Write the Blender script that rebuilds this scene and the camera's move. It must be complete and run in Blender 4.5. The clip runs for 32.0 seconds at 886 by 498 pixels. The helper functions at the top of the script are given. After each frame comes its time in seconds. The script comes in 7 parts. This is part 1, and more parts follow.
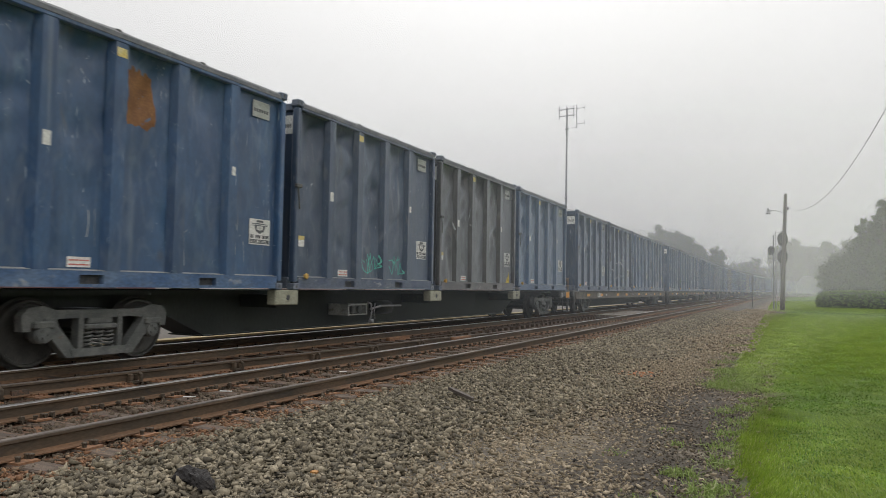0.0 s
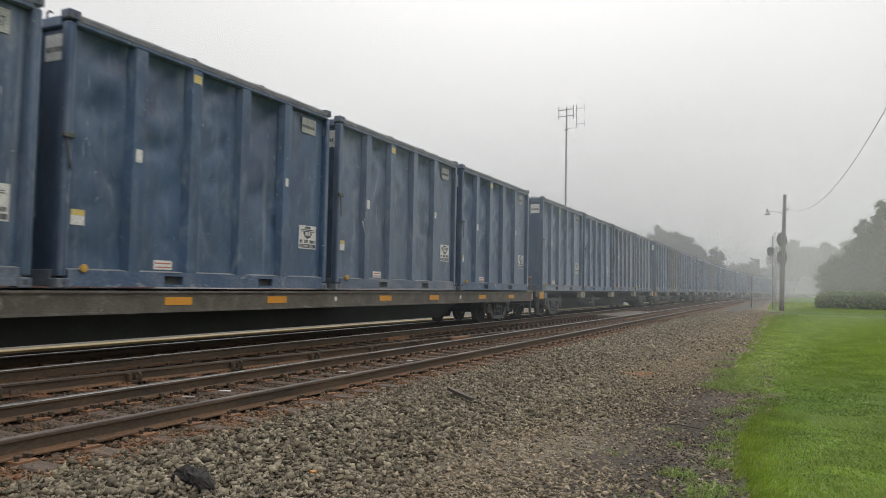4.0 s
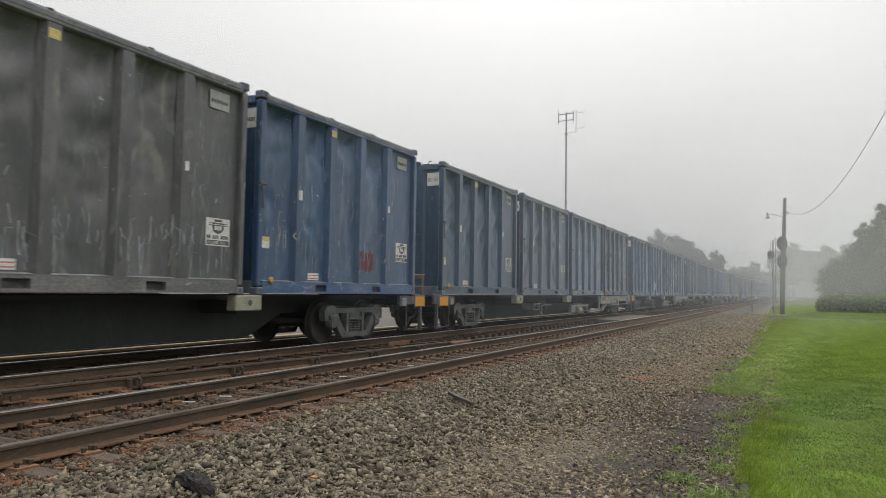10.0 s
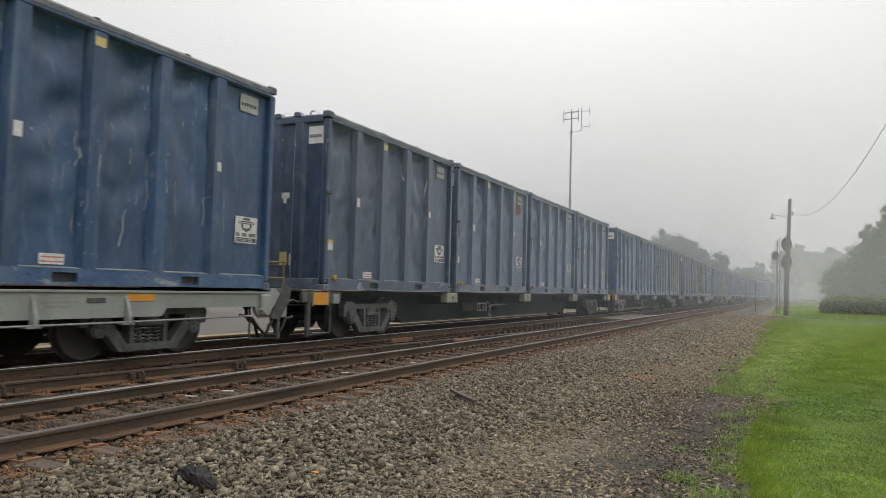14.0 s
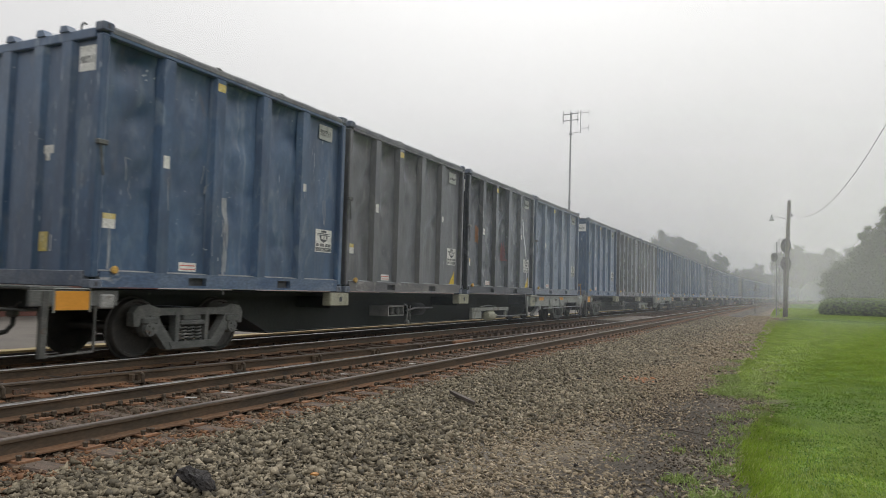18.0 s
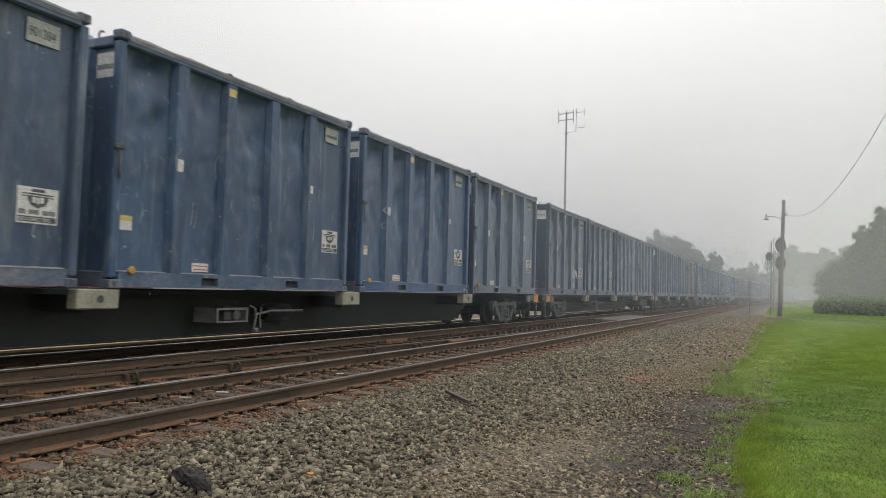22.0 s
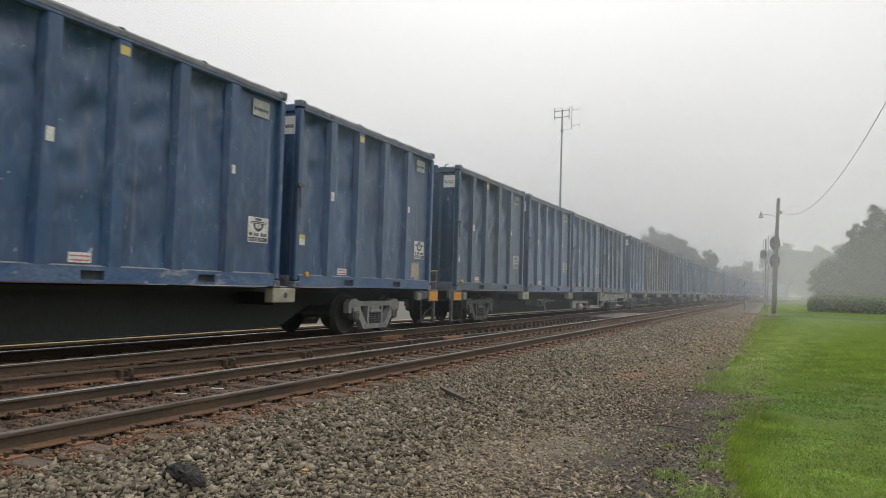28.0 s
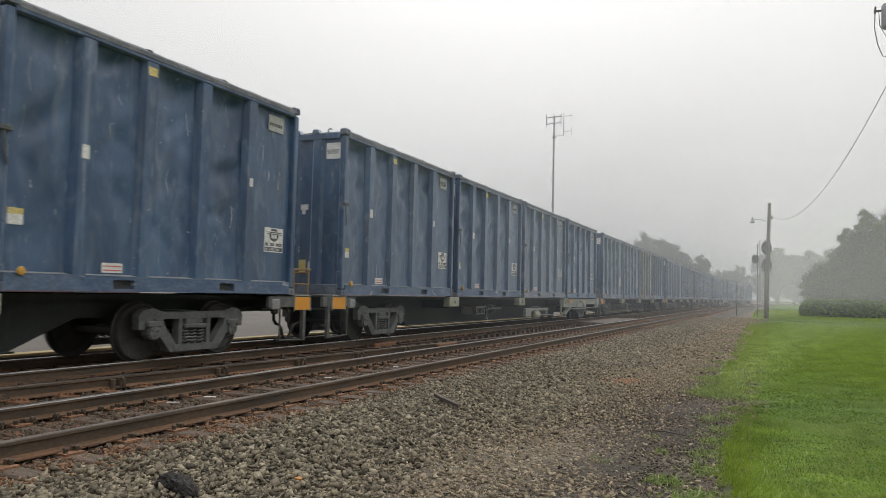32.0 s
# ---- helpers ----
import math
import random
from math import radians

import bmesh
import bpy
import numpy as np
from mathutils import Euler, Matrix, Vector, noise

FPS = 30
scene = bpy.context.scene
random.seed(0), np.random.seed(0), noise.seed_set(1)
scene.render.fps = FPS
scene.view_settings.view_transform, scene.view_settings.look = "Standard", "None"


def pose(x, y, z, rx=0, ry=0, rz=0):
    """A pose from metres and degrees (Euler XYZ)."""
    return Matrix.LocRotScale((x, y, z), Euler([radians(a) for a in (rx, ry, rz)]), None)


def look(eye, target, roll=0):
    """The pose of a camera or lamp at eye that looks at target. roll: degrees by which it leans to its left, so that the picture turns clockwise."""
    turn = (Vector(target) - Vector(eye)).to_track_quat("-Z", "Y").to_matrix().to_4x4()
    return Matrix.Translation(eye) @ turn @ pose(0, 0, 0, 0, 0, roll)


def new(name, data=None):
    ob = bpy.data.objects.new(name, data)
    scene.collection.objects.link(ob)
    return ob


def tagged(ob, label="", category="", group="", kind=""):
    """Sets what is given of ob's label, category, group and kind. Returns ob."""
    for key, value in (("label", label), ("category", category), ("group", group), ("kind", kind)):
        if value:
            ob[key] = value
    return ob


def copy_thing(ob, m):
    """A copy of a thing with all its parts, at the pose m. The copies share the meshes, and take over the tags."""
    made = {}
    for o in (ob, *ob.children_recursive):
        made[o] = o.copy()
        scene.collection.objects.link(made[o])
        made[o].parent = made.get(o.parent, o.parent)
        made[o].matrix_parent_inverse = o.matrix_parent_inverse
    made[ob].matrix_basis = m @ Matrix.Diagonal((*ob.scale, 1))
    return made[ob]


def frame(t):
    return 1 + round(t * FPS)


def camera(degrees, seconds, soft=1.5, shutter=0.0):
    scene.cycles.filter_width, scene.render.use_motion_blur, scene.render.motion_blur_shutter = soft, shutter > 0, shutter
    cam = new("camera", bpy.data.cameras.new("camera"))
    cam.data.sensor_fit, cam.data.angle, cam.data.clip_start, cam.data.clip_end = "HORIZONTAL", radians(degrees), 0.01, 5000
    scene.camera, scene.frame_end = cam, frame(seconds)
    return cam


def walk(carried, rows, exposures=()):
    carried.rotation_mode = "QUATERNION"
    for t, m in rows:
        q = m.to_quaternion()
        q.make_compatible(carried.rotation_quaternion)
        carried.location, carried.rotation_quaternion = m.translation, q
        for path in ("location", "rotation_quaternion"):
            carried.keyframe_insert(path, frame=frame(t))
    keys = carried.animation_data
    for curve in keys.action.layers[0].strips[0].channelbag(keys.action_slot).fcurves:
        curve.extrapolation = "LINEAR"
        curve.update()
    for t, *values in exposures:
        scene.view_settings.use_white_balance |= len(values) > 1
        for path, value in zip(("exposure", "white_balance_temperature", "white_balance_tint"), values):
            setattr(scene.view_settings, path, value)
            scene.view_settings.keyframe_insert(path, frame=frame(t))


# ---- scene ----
# One plan for the whole clip: the tracks run along +y, the camera stands still beside them and turns a little.
EYE = (0.0, 0.0, 1.6)
RAIL = 0.426            # top of the train's rails
LOW = 0.328             # top of the rails of the near track
TRACK_X = -9.81         # middle of the train's track
RAIL_A, RAIL_B = -5.61, -7.115
SPEED = 15.05           # metres a second, towards -y
BOX_L, BOX_W, BOX_H = 6.058, 2.667, 3.61
BOX_GAP = 0.363
DECK = 1.06             # container floor over the rail

BEND_FROM, BEND_R = 95.0, 1350.0    # far off the line curves to the right


def along(s):
    """Sideways shift, y and turn to the right (radians) at s metres along the line."""
    if s <= BEND_FROM:
        return 0.0, s, 0.0
    a = (s - BEND_FROM) / BEND_R
    return BEND_R * (1 - math.cos(a)), BEND_FROM + BEND_R * math.sin(a), a


# ---- camera ----
cam = camera(62.63, 32.0, soft=0.65, shutter=0.09)
PATH = [  # seconds, then the camera's turn in degrees
    (0, 92.916, -0.966, 25.243),
    (0.5, 92.902, -0.999, 25.243),
    (1, 92.881, -0.879, 25.307),
    (1.5, 92.817, -0.868, 25.398),
    (2, 92.742, -1.195, 25.441),
    (2.5, 92.722, -1.209, 25.430),
    (3, 92.719, -1.201, 25.383),
    (3.5, 92.829, -1.133, 25.250),
    (5.5, 93.017, -1.014, 25.173),
    (6, 93.036, -1.161, 25.193),
    (6.5, 93.096, -1.126, 25.198),
    (7, 93.136, -0.935, 25.213),
    (7.5, 93.199, -0.928, 25.244),
    (8, 93.169, -1.115, 25.313),
    (8.5, 93.162, -1.138, 25.310),
    (9, 93.162, -1.138, 25.310),
    (9.5, 93.185, -1.071, 25.257),
    (10, 93.282, -0.907, 25.216),
    (10.5, 93.363, -0.832, 25.109),
    (11, 93.396, -0.933, 25.096),
    (11.5, 93.358, -1.168, 25.119),
    (12, 93.274, -1.349, 25.139),
    (12.5, 93.164, -1.449, 25.118),
    (13, 93.143, -1.640, 25.132),
    (13.5, 93.114, -1.568, 25.200),
    (14, 93.062, -1.535, 25.468),
    (14.5, 92.831, -1.574, 25.601),
    (16.5, 92.941, -1.318, 25.528),
    (17, 93.010, -1.560, 25.515),
    (17.5, 93.112, -1.551, 25.467),
    (18, 93.172, -1.555, 25.423),
    (18.5, 93.210, -1.505, 25.418),
    (19, 93.269, -1.347, 25.399),
    (19.5, 93.276, -1.342, 25.355),
    (20, 93.260, -1.378, 25.287),
    (20.5, 93.195, -1.536, 25.226),
    (21, 93.125, -1.640, 25.188),
    (21.5, 93.089, -1.703, 25.134),
    (22, 93.137, -1.516, 25.079),
    (22.5, 93.167, -1.424, 25.058),
    (23, 93.149, -1.446, 25.066),
    (23.5, 92.975, -1.772, 25.029),
    (24, 92.780, -1.784, 24.949),
    (24.5, 92.644, -1.882, 24.929),
    (25, 92.630, -1.966, 24.933),
    (25.5, 92.587, -1.939, 24.890),
    (27.5, 92.820, -1.575, 24.721),
    (28, 92.905, -1.676, 24.705),
    (28.5, 92.849, -1.776, 24.640),
    (29, 92.851, -2.090, 24.452),
    (29.5, 93.081, -1.855, 24.395),
    (30, 93.157, -1.736, 24.411),
    (30.5, 93.197, -1.451, 24.363),
    (31, 93.247, -1.263, 24.300),
    (31.5, 93.349, -1.353, 24.230),
    (32, 93.431, -1.338, 24.174),
]
walk(cam, [(t, pose(*EYE, rx, ry, rz)) for t, rx, ry, rz in PATH])

# ---- light: a bright overcast morning, the sun high behind the mist ----
SUN_AZ, SUN_EL = radians(16), radians(42)   # azimuth to the left of +y
sun_dir = Vector((-math.sin(SUN_AZ) * math.cos(SUN_EL), math.cos(SUN_AZ) * math.cos(SUN_EL), math.sin(SUN_EL)))
world = bpy.data.worlds.new("misty_sky")
scene.world = world
world.use_nodes = True
wn, wl = world.node_tree.nodes, world.node_tree.links
wn.clear()
w_out, w_bg = wn.new("ShaderNodeOutputWorld"), wn.new("ShaderNodeBackground")
w_sky = wn.new("ShaderNodeTexSky")
w_sky.sky_type, w_sky.sun_disc = "NISHITA", False
w_sky.sun_elevation, w_sky.sun_rotation = SUN_EL, -SUN_AZ
w_sky.dust_density, w_sky.air_density = 6.0, 1.0
w_hs = wn.new("ShaderNodeHueSaturation")
w_hs.inputs["Saturation"].default_value, w_hs.inputs["Value"].default_value = 0.15, 0.08
w_co, w_sep = wn.new("ShaderNodeTexCoord"), wn.new("ShaderNodeSeparateXYZ")
w_ramp = wn.new("ShaderNodeValToRGB")
for pos, col in ((0.0, (0.61, 0.61, 0.618)), (0.08, (0.67, 0.67, 0.676)), (0.2, (0.755, 0.752, 0.757)), (0.38, (0.845, 0.84, 0.838)), (0.7, (1.6, 1.6, 1.6))):
    e = w_ramp.color_ramp.elements[0] if pos == 0 else w_ramp.color_ramp.elements.new(pos)
    e.position, e.color = pos, (*col, 1)
w_ramp.color_ramp.elements[len(w_ramp.color_ramp.elements) - 1].color = (2.1, 2.1, 2.1, 1)
w_dot = wn.new("ShaderNodeVectorMath")
w_dot.operation = "DOT_PRODUCT"
w_dot.inputs[1].default_value = sun_dir
w_glow = wn.new("ShaderNodeMapRange")
w_glow.interpolation_type = "SMOOTHSTEP"
for k, v in ((1, 0.72), (2, 1.0), (3, 0.0), (4, 0.16)):
    w_glow.inputs[k].default_value = v
w_mix, w_add = wn.new("ShaderNodeMix"), wn.new("ShaderNodeMix")
w_mix.data_type = w_add.data_type = "RGBA"
w_mix.inputs[0].default_value = 0.88
w_add.blend_type = "ADD"
w_add.inputs[7].default_value = (1, 0.99, 0.97, 1)
wl.new(w_co.outputs["Generated"], w_sep.inputs[0])
wl.new(w_sep.outputs["Z"], w_ramp.inputs[0])
wl.new(w_co.outputs["Generated"], w_dot.inputs[0])
wl.new(w_dot.outputs["Value"], w_glow.inputs[0])
wl.new(w_sky.outputs[0], w_hs.inputs["Color"])
wl.new(w_hs.outputs[0], w_mix.inputs[6])
wl.new(w_ramp.outputs[0], w_mix.inputs[7])
wl.new(w_glow.outputs[0], w_add.inputs[0])
wl.new(w_mix.outputs[2], w_add.inputs[6])
wl.new(w_add.outputs[2], w_bg.inputs[0])
w_bg.inputs[1].default_value = 1.0
wl.new(w_bg.outputs[0], w_out.inputs[0])
sun = new("sun", bpy.data.lights.new("sun", "SUN"))
sun.data.energy, sun.data.angle, sun.data.color = 0.7, radians(25), (1.0, 0.97, 0.92)
sun.matrix_world = look(Vector(sun_dir) * 50, (0, 0, 0))

# ---- materials ----
def material(name, base, rough=0.6, metal=0.0, spread=None, scale=3.0, stretch=(1, 1, 1), fine=40.0, bump=0.2,
             third=None, third_at=0.62, offset=True, spec=0.5, fine_amount=0.25, third_scale=1.3, runs=None, dust=0.0):
    """A worn surface: two colours mixed by broad noise, a third in patches, fine grain and relief. Object space, in metres."""
    m = bpy.data.materials.new(name)
    m.use_nodes = True
    nt = m.node_tree
    N, K = nt.nodes, nt.links
    b = N["Principled BSDF"]
    co = N.new("ShaderNodeTexCoord")
    mp = N.new("ShaderNodeMapping")
    mp.inputs["Scale"].default_value = stretch
    K.new(co.outputs["Object"], mp.inputs["Vector"])
    if offset:
        oi, mul = N.new("ShaderNodeObjectInfo"), N.new("ShaderNodeMath")
        mul.operation = "MULTIPLY"
        mul.inputs[1].default_value = 73.0
        K.new(oi.outputs["Random"], mul.inputs[0])
        K.new(mul.outputs[0], mp.inputs["Location"])

    def noise_node(sc, detail=4.0, dist=0.0, vec=mp):
        n = N.new("ShaderNodeTexNoise")
        n.inputs["Scale"].default_value, n.inputs["Detail"].default_value = sc, detail
        n.inputs["Distortion"].default_value = dist
        K.new(vec.outputs[0], n.inputs["Vector"])
        return n

    def ramp(src, a, c):
        r = N.new("ShaderNodeMapRange")
        r.inputs[1].default_value, r.inputs[2].default_value = a, c
        K.new(src, r.inputs[0])
        return r.outputs[0]

    def mix(fac, a, c, mode="MIX"):
        x = N.new("ShaderNodeMix")
        x.data_type, x.blend_type = "RGBA", mode
        for sock, val in ((x.inputs[0], fac), (x.inputs[6], a), (x.inputs[7], c)):
            if isinstance(val, (int, float)):
                sock.default_value = val
            elif isinstance(val, tuple):
                sock.default_value = (*val, 1) if len(val) == 3 else val
            else:
                K.new(val, sock)
        return x.outputs[2]

    spread = spread or tuple(min(1, c * 1.45 + 0.01) for c in base)
    big = noise_node(scale, 5.0, 0.6)
    col = mix(ramp(big.outputs[0], 0.38, 0.68), base, spread)
    if third:
        pat = noise_node(scale * third_scale, 6.0, 1.2)
        col = mix(ramp(pat.outputs[0], third_at, third_at + 0.1), col, third)
    grain = noise_node(fine, 3.0)
    dark = ramp(grain.outputs[0], 0.3, 0.75)
    val = N.new("ShaderNodeMapRange")
    val.inputs[3].default_value, val.inputs[4].default_value = 1 - fine_amount, 1 + fine_amount
    K.new(grain.outputs[0], val.inputs[0])
    val.inputs[1].default_value, val.inputs[2].default_value = 0.3, 0.7
    cc = N.new("ShaderNodeVectorMath")
    cc.operation = "SCALE"
    K.new(col, cc.inputs[0])
    K.new(val.outputs[0], cc.inputs["Scale"])
    K.new(cc.outputs[0], b.inputs["Base Color"])
    rg = N.new("ShaderNodeMapRange")
    rg.inputs[3].default_value, rg.inputs[4].default_value = max(0.05, rough - 0.12), min(1, rough + 0.12)
    K.new(big.outputs[0], rg.inputs[0])
    K.new(rg.outputs[0], b.inputs["Roughness"])
    b.inputs["Metallic"].default_value = metal
    b.inputs["Specular IOR Level"].default_value = spec
    if dust:
        b.inputs["Sheen Weight"].default_value, b.inputs["Sheen Roughness"].default_value = dust, 0.45
        b.inputs["Sheen Tint"].default_value = (0.82, 0.88, 1.0, 1)
    if runs:
        # pale rain-washed runs, then scuffs down to primer
        m2 = N.new("ShaderNodeMapping")
        m2.inputs["Scale"].default_value = (1, 1, 0.07)
        K.new(mp.outputs[0], m2.inputs["Vector"])
        fine_run, broad = noise_node(5.5, 4.0, 0.3, m2), noise_node(0.9, 3.0)
        gate = N.new("ShaderNodeMath")
        gate.operation = "MULTIPLY"
        K.new(ramp(fine_run.outputs[0], 0.58, 0.84), gate.inputs[0])
        K.new(ramp(broad.outputs[0], 0.40, 0.66), gate.inputs[1])
        col = mix(gate.outputs[0], cc.outputs[0], runs)
        m3 = N.new("ShaderNodeMapping")
        m3.inputs["Scale"].default_value = (1, 1, 2.4)
        K.new(mp.outputs[0], m3.inputs["Vector"])
        scuff = noise_node(7.0, 5.0, 1.5, m3)
        col = mix(ramp(scuff.outputs[0], 0.70, 0.76), col, tuple(min(0.5, c * 1.6 + 0.06) for c in runs))
        # dusty blotches a hand or two wide, then thin scratches
        blot = noise_node(4.2, 7.0, 1.4)
        half = N.new("ShaderNodeMath")
        half.operation = "MULTIPLY"
        half.inputs[1].default_value = 0.22
        K.new(ramp(blot.outputs[0], 0.50, 0.72), half.inputs[0])
        col = mix(half.outputs[0], col, runs)
        m4 = N.new("ShaderNodeMapping")
        m4.inputs["Scale"].default_value = (1, 1, 0.12)
        m4.inputs["Rotation"].default_value = (0.5, 0, 0)
        K.new(co.outputs["Object"], m4.inputs["Vector"])
        scratch, where = noise_node(26.0, 2.0, 0.2, m4), noise_node(1.6, 3.0)
        cut = N.new("ShaderNodeMath")
        cut.operation = "MULTIPLY"
        K.new(ramp(scratch.outputs[0], 0.66, 0.72), cut.inputs[0])
        K.new(ramp(where.outputs[0], 0.52, 0.64), cut.inputs[1])
        col = mix(cut.outputs[0], col, tuple(min(0.5, c * 1.35) for c in runs))
        stain = noise_node(2.3, 6.0, 1.0)
        few = N.new("ShaderNodeMath")
        few.operation = "MULTIPLY"
        few.inputs[1].default_value = 0.36
        K.new(ramp(stain.outputs[0], 0.64, 0.74), few.inputs[0])
        col = mix(few.outputs[0], col, (0.105, 0.085, 0.066))
        grime = noise_node(1.1, 6.0, 0.8)
        dk = N.new("ShaderNodeMapRange")
        dk.inputs[1].default_value, dk.inputs[2].default_value, dk.inputs[3].default_value, dk.inputs[4].default_value = 0.35, 0.62, 0.74, 1.08
        K.new(grime.outputs[0], dk.inputs[0])
        c3 = N.new("ShaderNodeVectorMath")
        c3.operation = "SCALE"
        K.new(col, c3.inputs[0])
        K.new(dk.outputs[0], c3.inputs["Scale"])
        K.new(c3.outputs[0], b.inputs["Base Color"])
    if bump:
        bp = N.new("ShaderNodeBump")
        bp.inputs["Strength"].default_value, bp.inputs["Distance"].default_value = bump, 0.01
        K.new(grain.outputs[0], bp.inputs["Height"])
        K.new(bp.outputs[0], b.inputs["Normal"])
    return m


STREAK = (1.0, 1.0, 0.42)     # weathering runs down


def paint(name, base, spread, third, runs, rough=0.36, third_at=0.6):
    return material(name, base, rough, 0.0, spread, 1.7, STREAK, 28.0, 0.10, third, third_at, spec=0.6, fine_amount=0.12, runs=runs, dust=0.60)


PAINT = {
    "royal": paint("royal_blue_paint", (0.013, 0.053, 0.132), (0.026, 0.084, 0.182), (0.060, 0.118, 0.190), (0.22, 0.26, 0.30), third_at=0.64),
    "blue": paint("blue_paint", (0.016, 0.053, 0.120), (0.040, 0.092, 0.172), (0.090, 0.134, 0.190), (0.23, 0.265, 0.30)),
    "navy": paint("navy_paint", (0.018, 0.040, 0.080), (0.038, 0.068, 0.122), (0.080, 0.102, 0.138), (0.19, 0.205, 0.222)),
    "teal": paint("dark_teal_paint", (0.013, 0.044, 0.084), (0.030, 0.074, 0.126), (0.060, 0.098, 0.142), (0.16, 0.19, 0.22), third_at=0.64),
    "slate": paint("slate_paint", (0.032, 0.066, 0.124), (0.072, 0.116, 0.186), (0.128, 0.162, 0.208), (0.25, 0.28, 0.31)),
    "grey": paint("grey_paint", (0.066, 0.070, 0.070), (0.108, 0.108, 0.102), (0.175, 0.168, 0.148), (0.29, 0.285, 0.26)),
    "brown": paint("brown_grey_paint", (0.046, 0.046, 0.046), (0.080, 0.078, 0.074), (0.120, 0.114, 0.104), (0.23, 0.225, 0.215)),
    "black": paint("black_paint", (0.013, 0.016, 0.017), (0.024, 0.028, 0.029), (0.040, 0.044, 0.045), (0.085, 0.088, 0.090), 0.26, 0.65),
}
SILL = {kind: material(kind + "_bottom_rail", a, 0.7, 0, b, 3.0, (1, 0.5, 1), 30, 0.2, c, 0.62, dust=0.3) for kind, a, b, c in (
    ("royal", (0.041, 0.095, 0.203), (0.101, 0.155, 0.243), (0.270, 0.297, 0.324)), ("blue", (0.054, 0.095, 0.169), (0.121, 0.162, 0.223), (0.297, 0.311, 0.317)),
    ("navy", (0.061, 0.084, 0.135), (0.121, 0.142, 0.176), (0.297, 0.304, 0.297)), ("teal", (0.049, 0.081, 0.115), (0.115, 0.142, 0.169), (0.270, 0.284, 0.284)),
    ("slate", (0.095, 0.121, 0.169), (0.189, 0.209, 0.236), (0.351, 0.351, 0.338)), ("grey", (0.121, 0.124, 0.121), (0.203, 0.200, 0.189), (0.351, 0.338, 0.311)),
    ("brown", (0.095, 0.092, 0.089), (0.176, 0.165, 0.155), (0.324, 0.311, 0.290)), ("black", (0.035, 0.038, 0.041), (0.068, 0.070, 0.073), (0.135, 0.135, 0.135)))}
M_CAP = material("pale_worn_top_rail", (0.12, 0.128, 0.145), 0.65, 0, (0.21, 0.212, 0.215), 2.5, (1, 1, 1), 30, 0.15, (0.12, 0.115, 0.11))
M_SILL = material("dusty_rail_steel", (0.068, 0.088, 0.13), 0.7, 0, (0.15, 0.165, 0.19), 3.0, (1, 1, 1), 30, 0.2, (0.25, 0.25, 0.235), dust=0.5)
M_LIP = material("dusty_ledge", (0.17, 0.18, 0.19), 0.85, 0, (0.28, 0.285, 0.28), 4.0, (1, 0.6, 1), 30, 0.2, (0.12, 0.14, 0.17), 0.66)
M_TARP = material("grey_tarpaulin", (0.10, 0.105, 0.115), 0.75, 0, (0.19, 0.19, 0.19), 2.0, bump=0.3)
M_BLACKSTEEL = material("black_underframe_steel", (0.017, 0.023, 0.021), 0.65, 0, (0.030, 0.036, 0.033), 1.5, (1, 1, 0.4), 25, 0.2, dust=0.14)
M_TRUCK = material("truck_cast_steel", (0.078, 0.084, 0.080), 0.7, 0.0, (0.135, 0.137, 0.128), 5, bump=0.35, third=(0.10, 0.07, 0.05), third_at=0.66)
M_GREYSTEEL = material("light_grey_steel", (0.20, 0.205, 0.20), 0.6, 0.0, (0.30, 0.30, 0.28), 3, bump=0.2, third=(0.13, 0.11, 0.09), third_at=0.62)
M_PAD = material("cream_pedestal_paint", (0.27, 0.27, 0.20), 0.7, 0, (0.38, 0.375, 0.29), 4, bump=0.2, third=(0.16, 0.14, 0.11), third_at=0.62)
M_PALE = material("pale_grey_paint", (0.25, 0.262, 0.24), 0.6, 0.0, (0.32, 0.335, 0.31), 1.5, (1, 1, 0.6), bump=0.05, third=(0.17, 0.16, 0.13), third_at=0.60, fine_amount=0.10)
M_FLAT = material("brown_grey_side_sill", (0.085, 0.075, 0.062), 0.7, 0, (0.15, 0.135, 0.11), 3, bump=0.25, third=(0.20, 0.19, 0.17))
M_ORANGE = material("orange_reflector", (0.62, 0.27, 0.025), 0.45, 0, (0.68, 0.31, 0.04), 6, bump=0.05, fine_amount=0.06)
M_YELLOW = material("yellow_label", (0.60, 0.46, 0.12), 0.6, 0, (0.62, 0.54, 0.28), 9, bump=0.05)
M_WHITE = material("white_label", (0.62, 0.62, 0.58), 0.6, 0, (0.74, 0.73, 0.70), 7, bump=0.05, third=(0.38, 0.36, 0.32), third_at=0.66)
M_FADED = material("faded_board", (0.36, 0.375, 0.35), 0.7, 0, (0.46, 0.47, 0.44), 7, bump=0.05, third=(0.24, 0.24, 0.22), third_at=0.62)
M_KNOB = material("amber_marker", (0.50, 0.27, 0.04), 0.5, 0, (0.55, 0.36, 0.10), 9, bump=0.05)
M_RED = material("red_print", (0.50, 0.07, 0.05), 0.6, 0, (0.55, 0.12, 0.08), 9, bump=0.05)
# for print, and for dark faces that stand in for the shade in holes
M_INKSHADE = material("dark_print", (0.05, 0.055, 0.06), 0.7, 0, (0.09, 0.09, 0.095), 15, bump=0.0)
M_SHIELD = material("dark_shield_print", (0.075, 0.080, 0.088), 0.7, 0, (0.12, 0.125, 0.13), 9, bump=0.0)
M_PAINTWHITE = material("white_spray_paint", (0.60, 0.62, 0.66), 0.6, 0, (0.72, 0.74, 0.76), 8, bump=0.0)
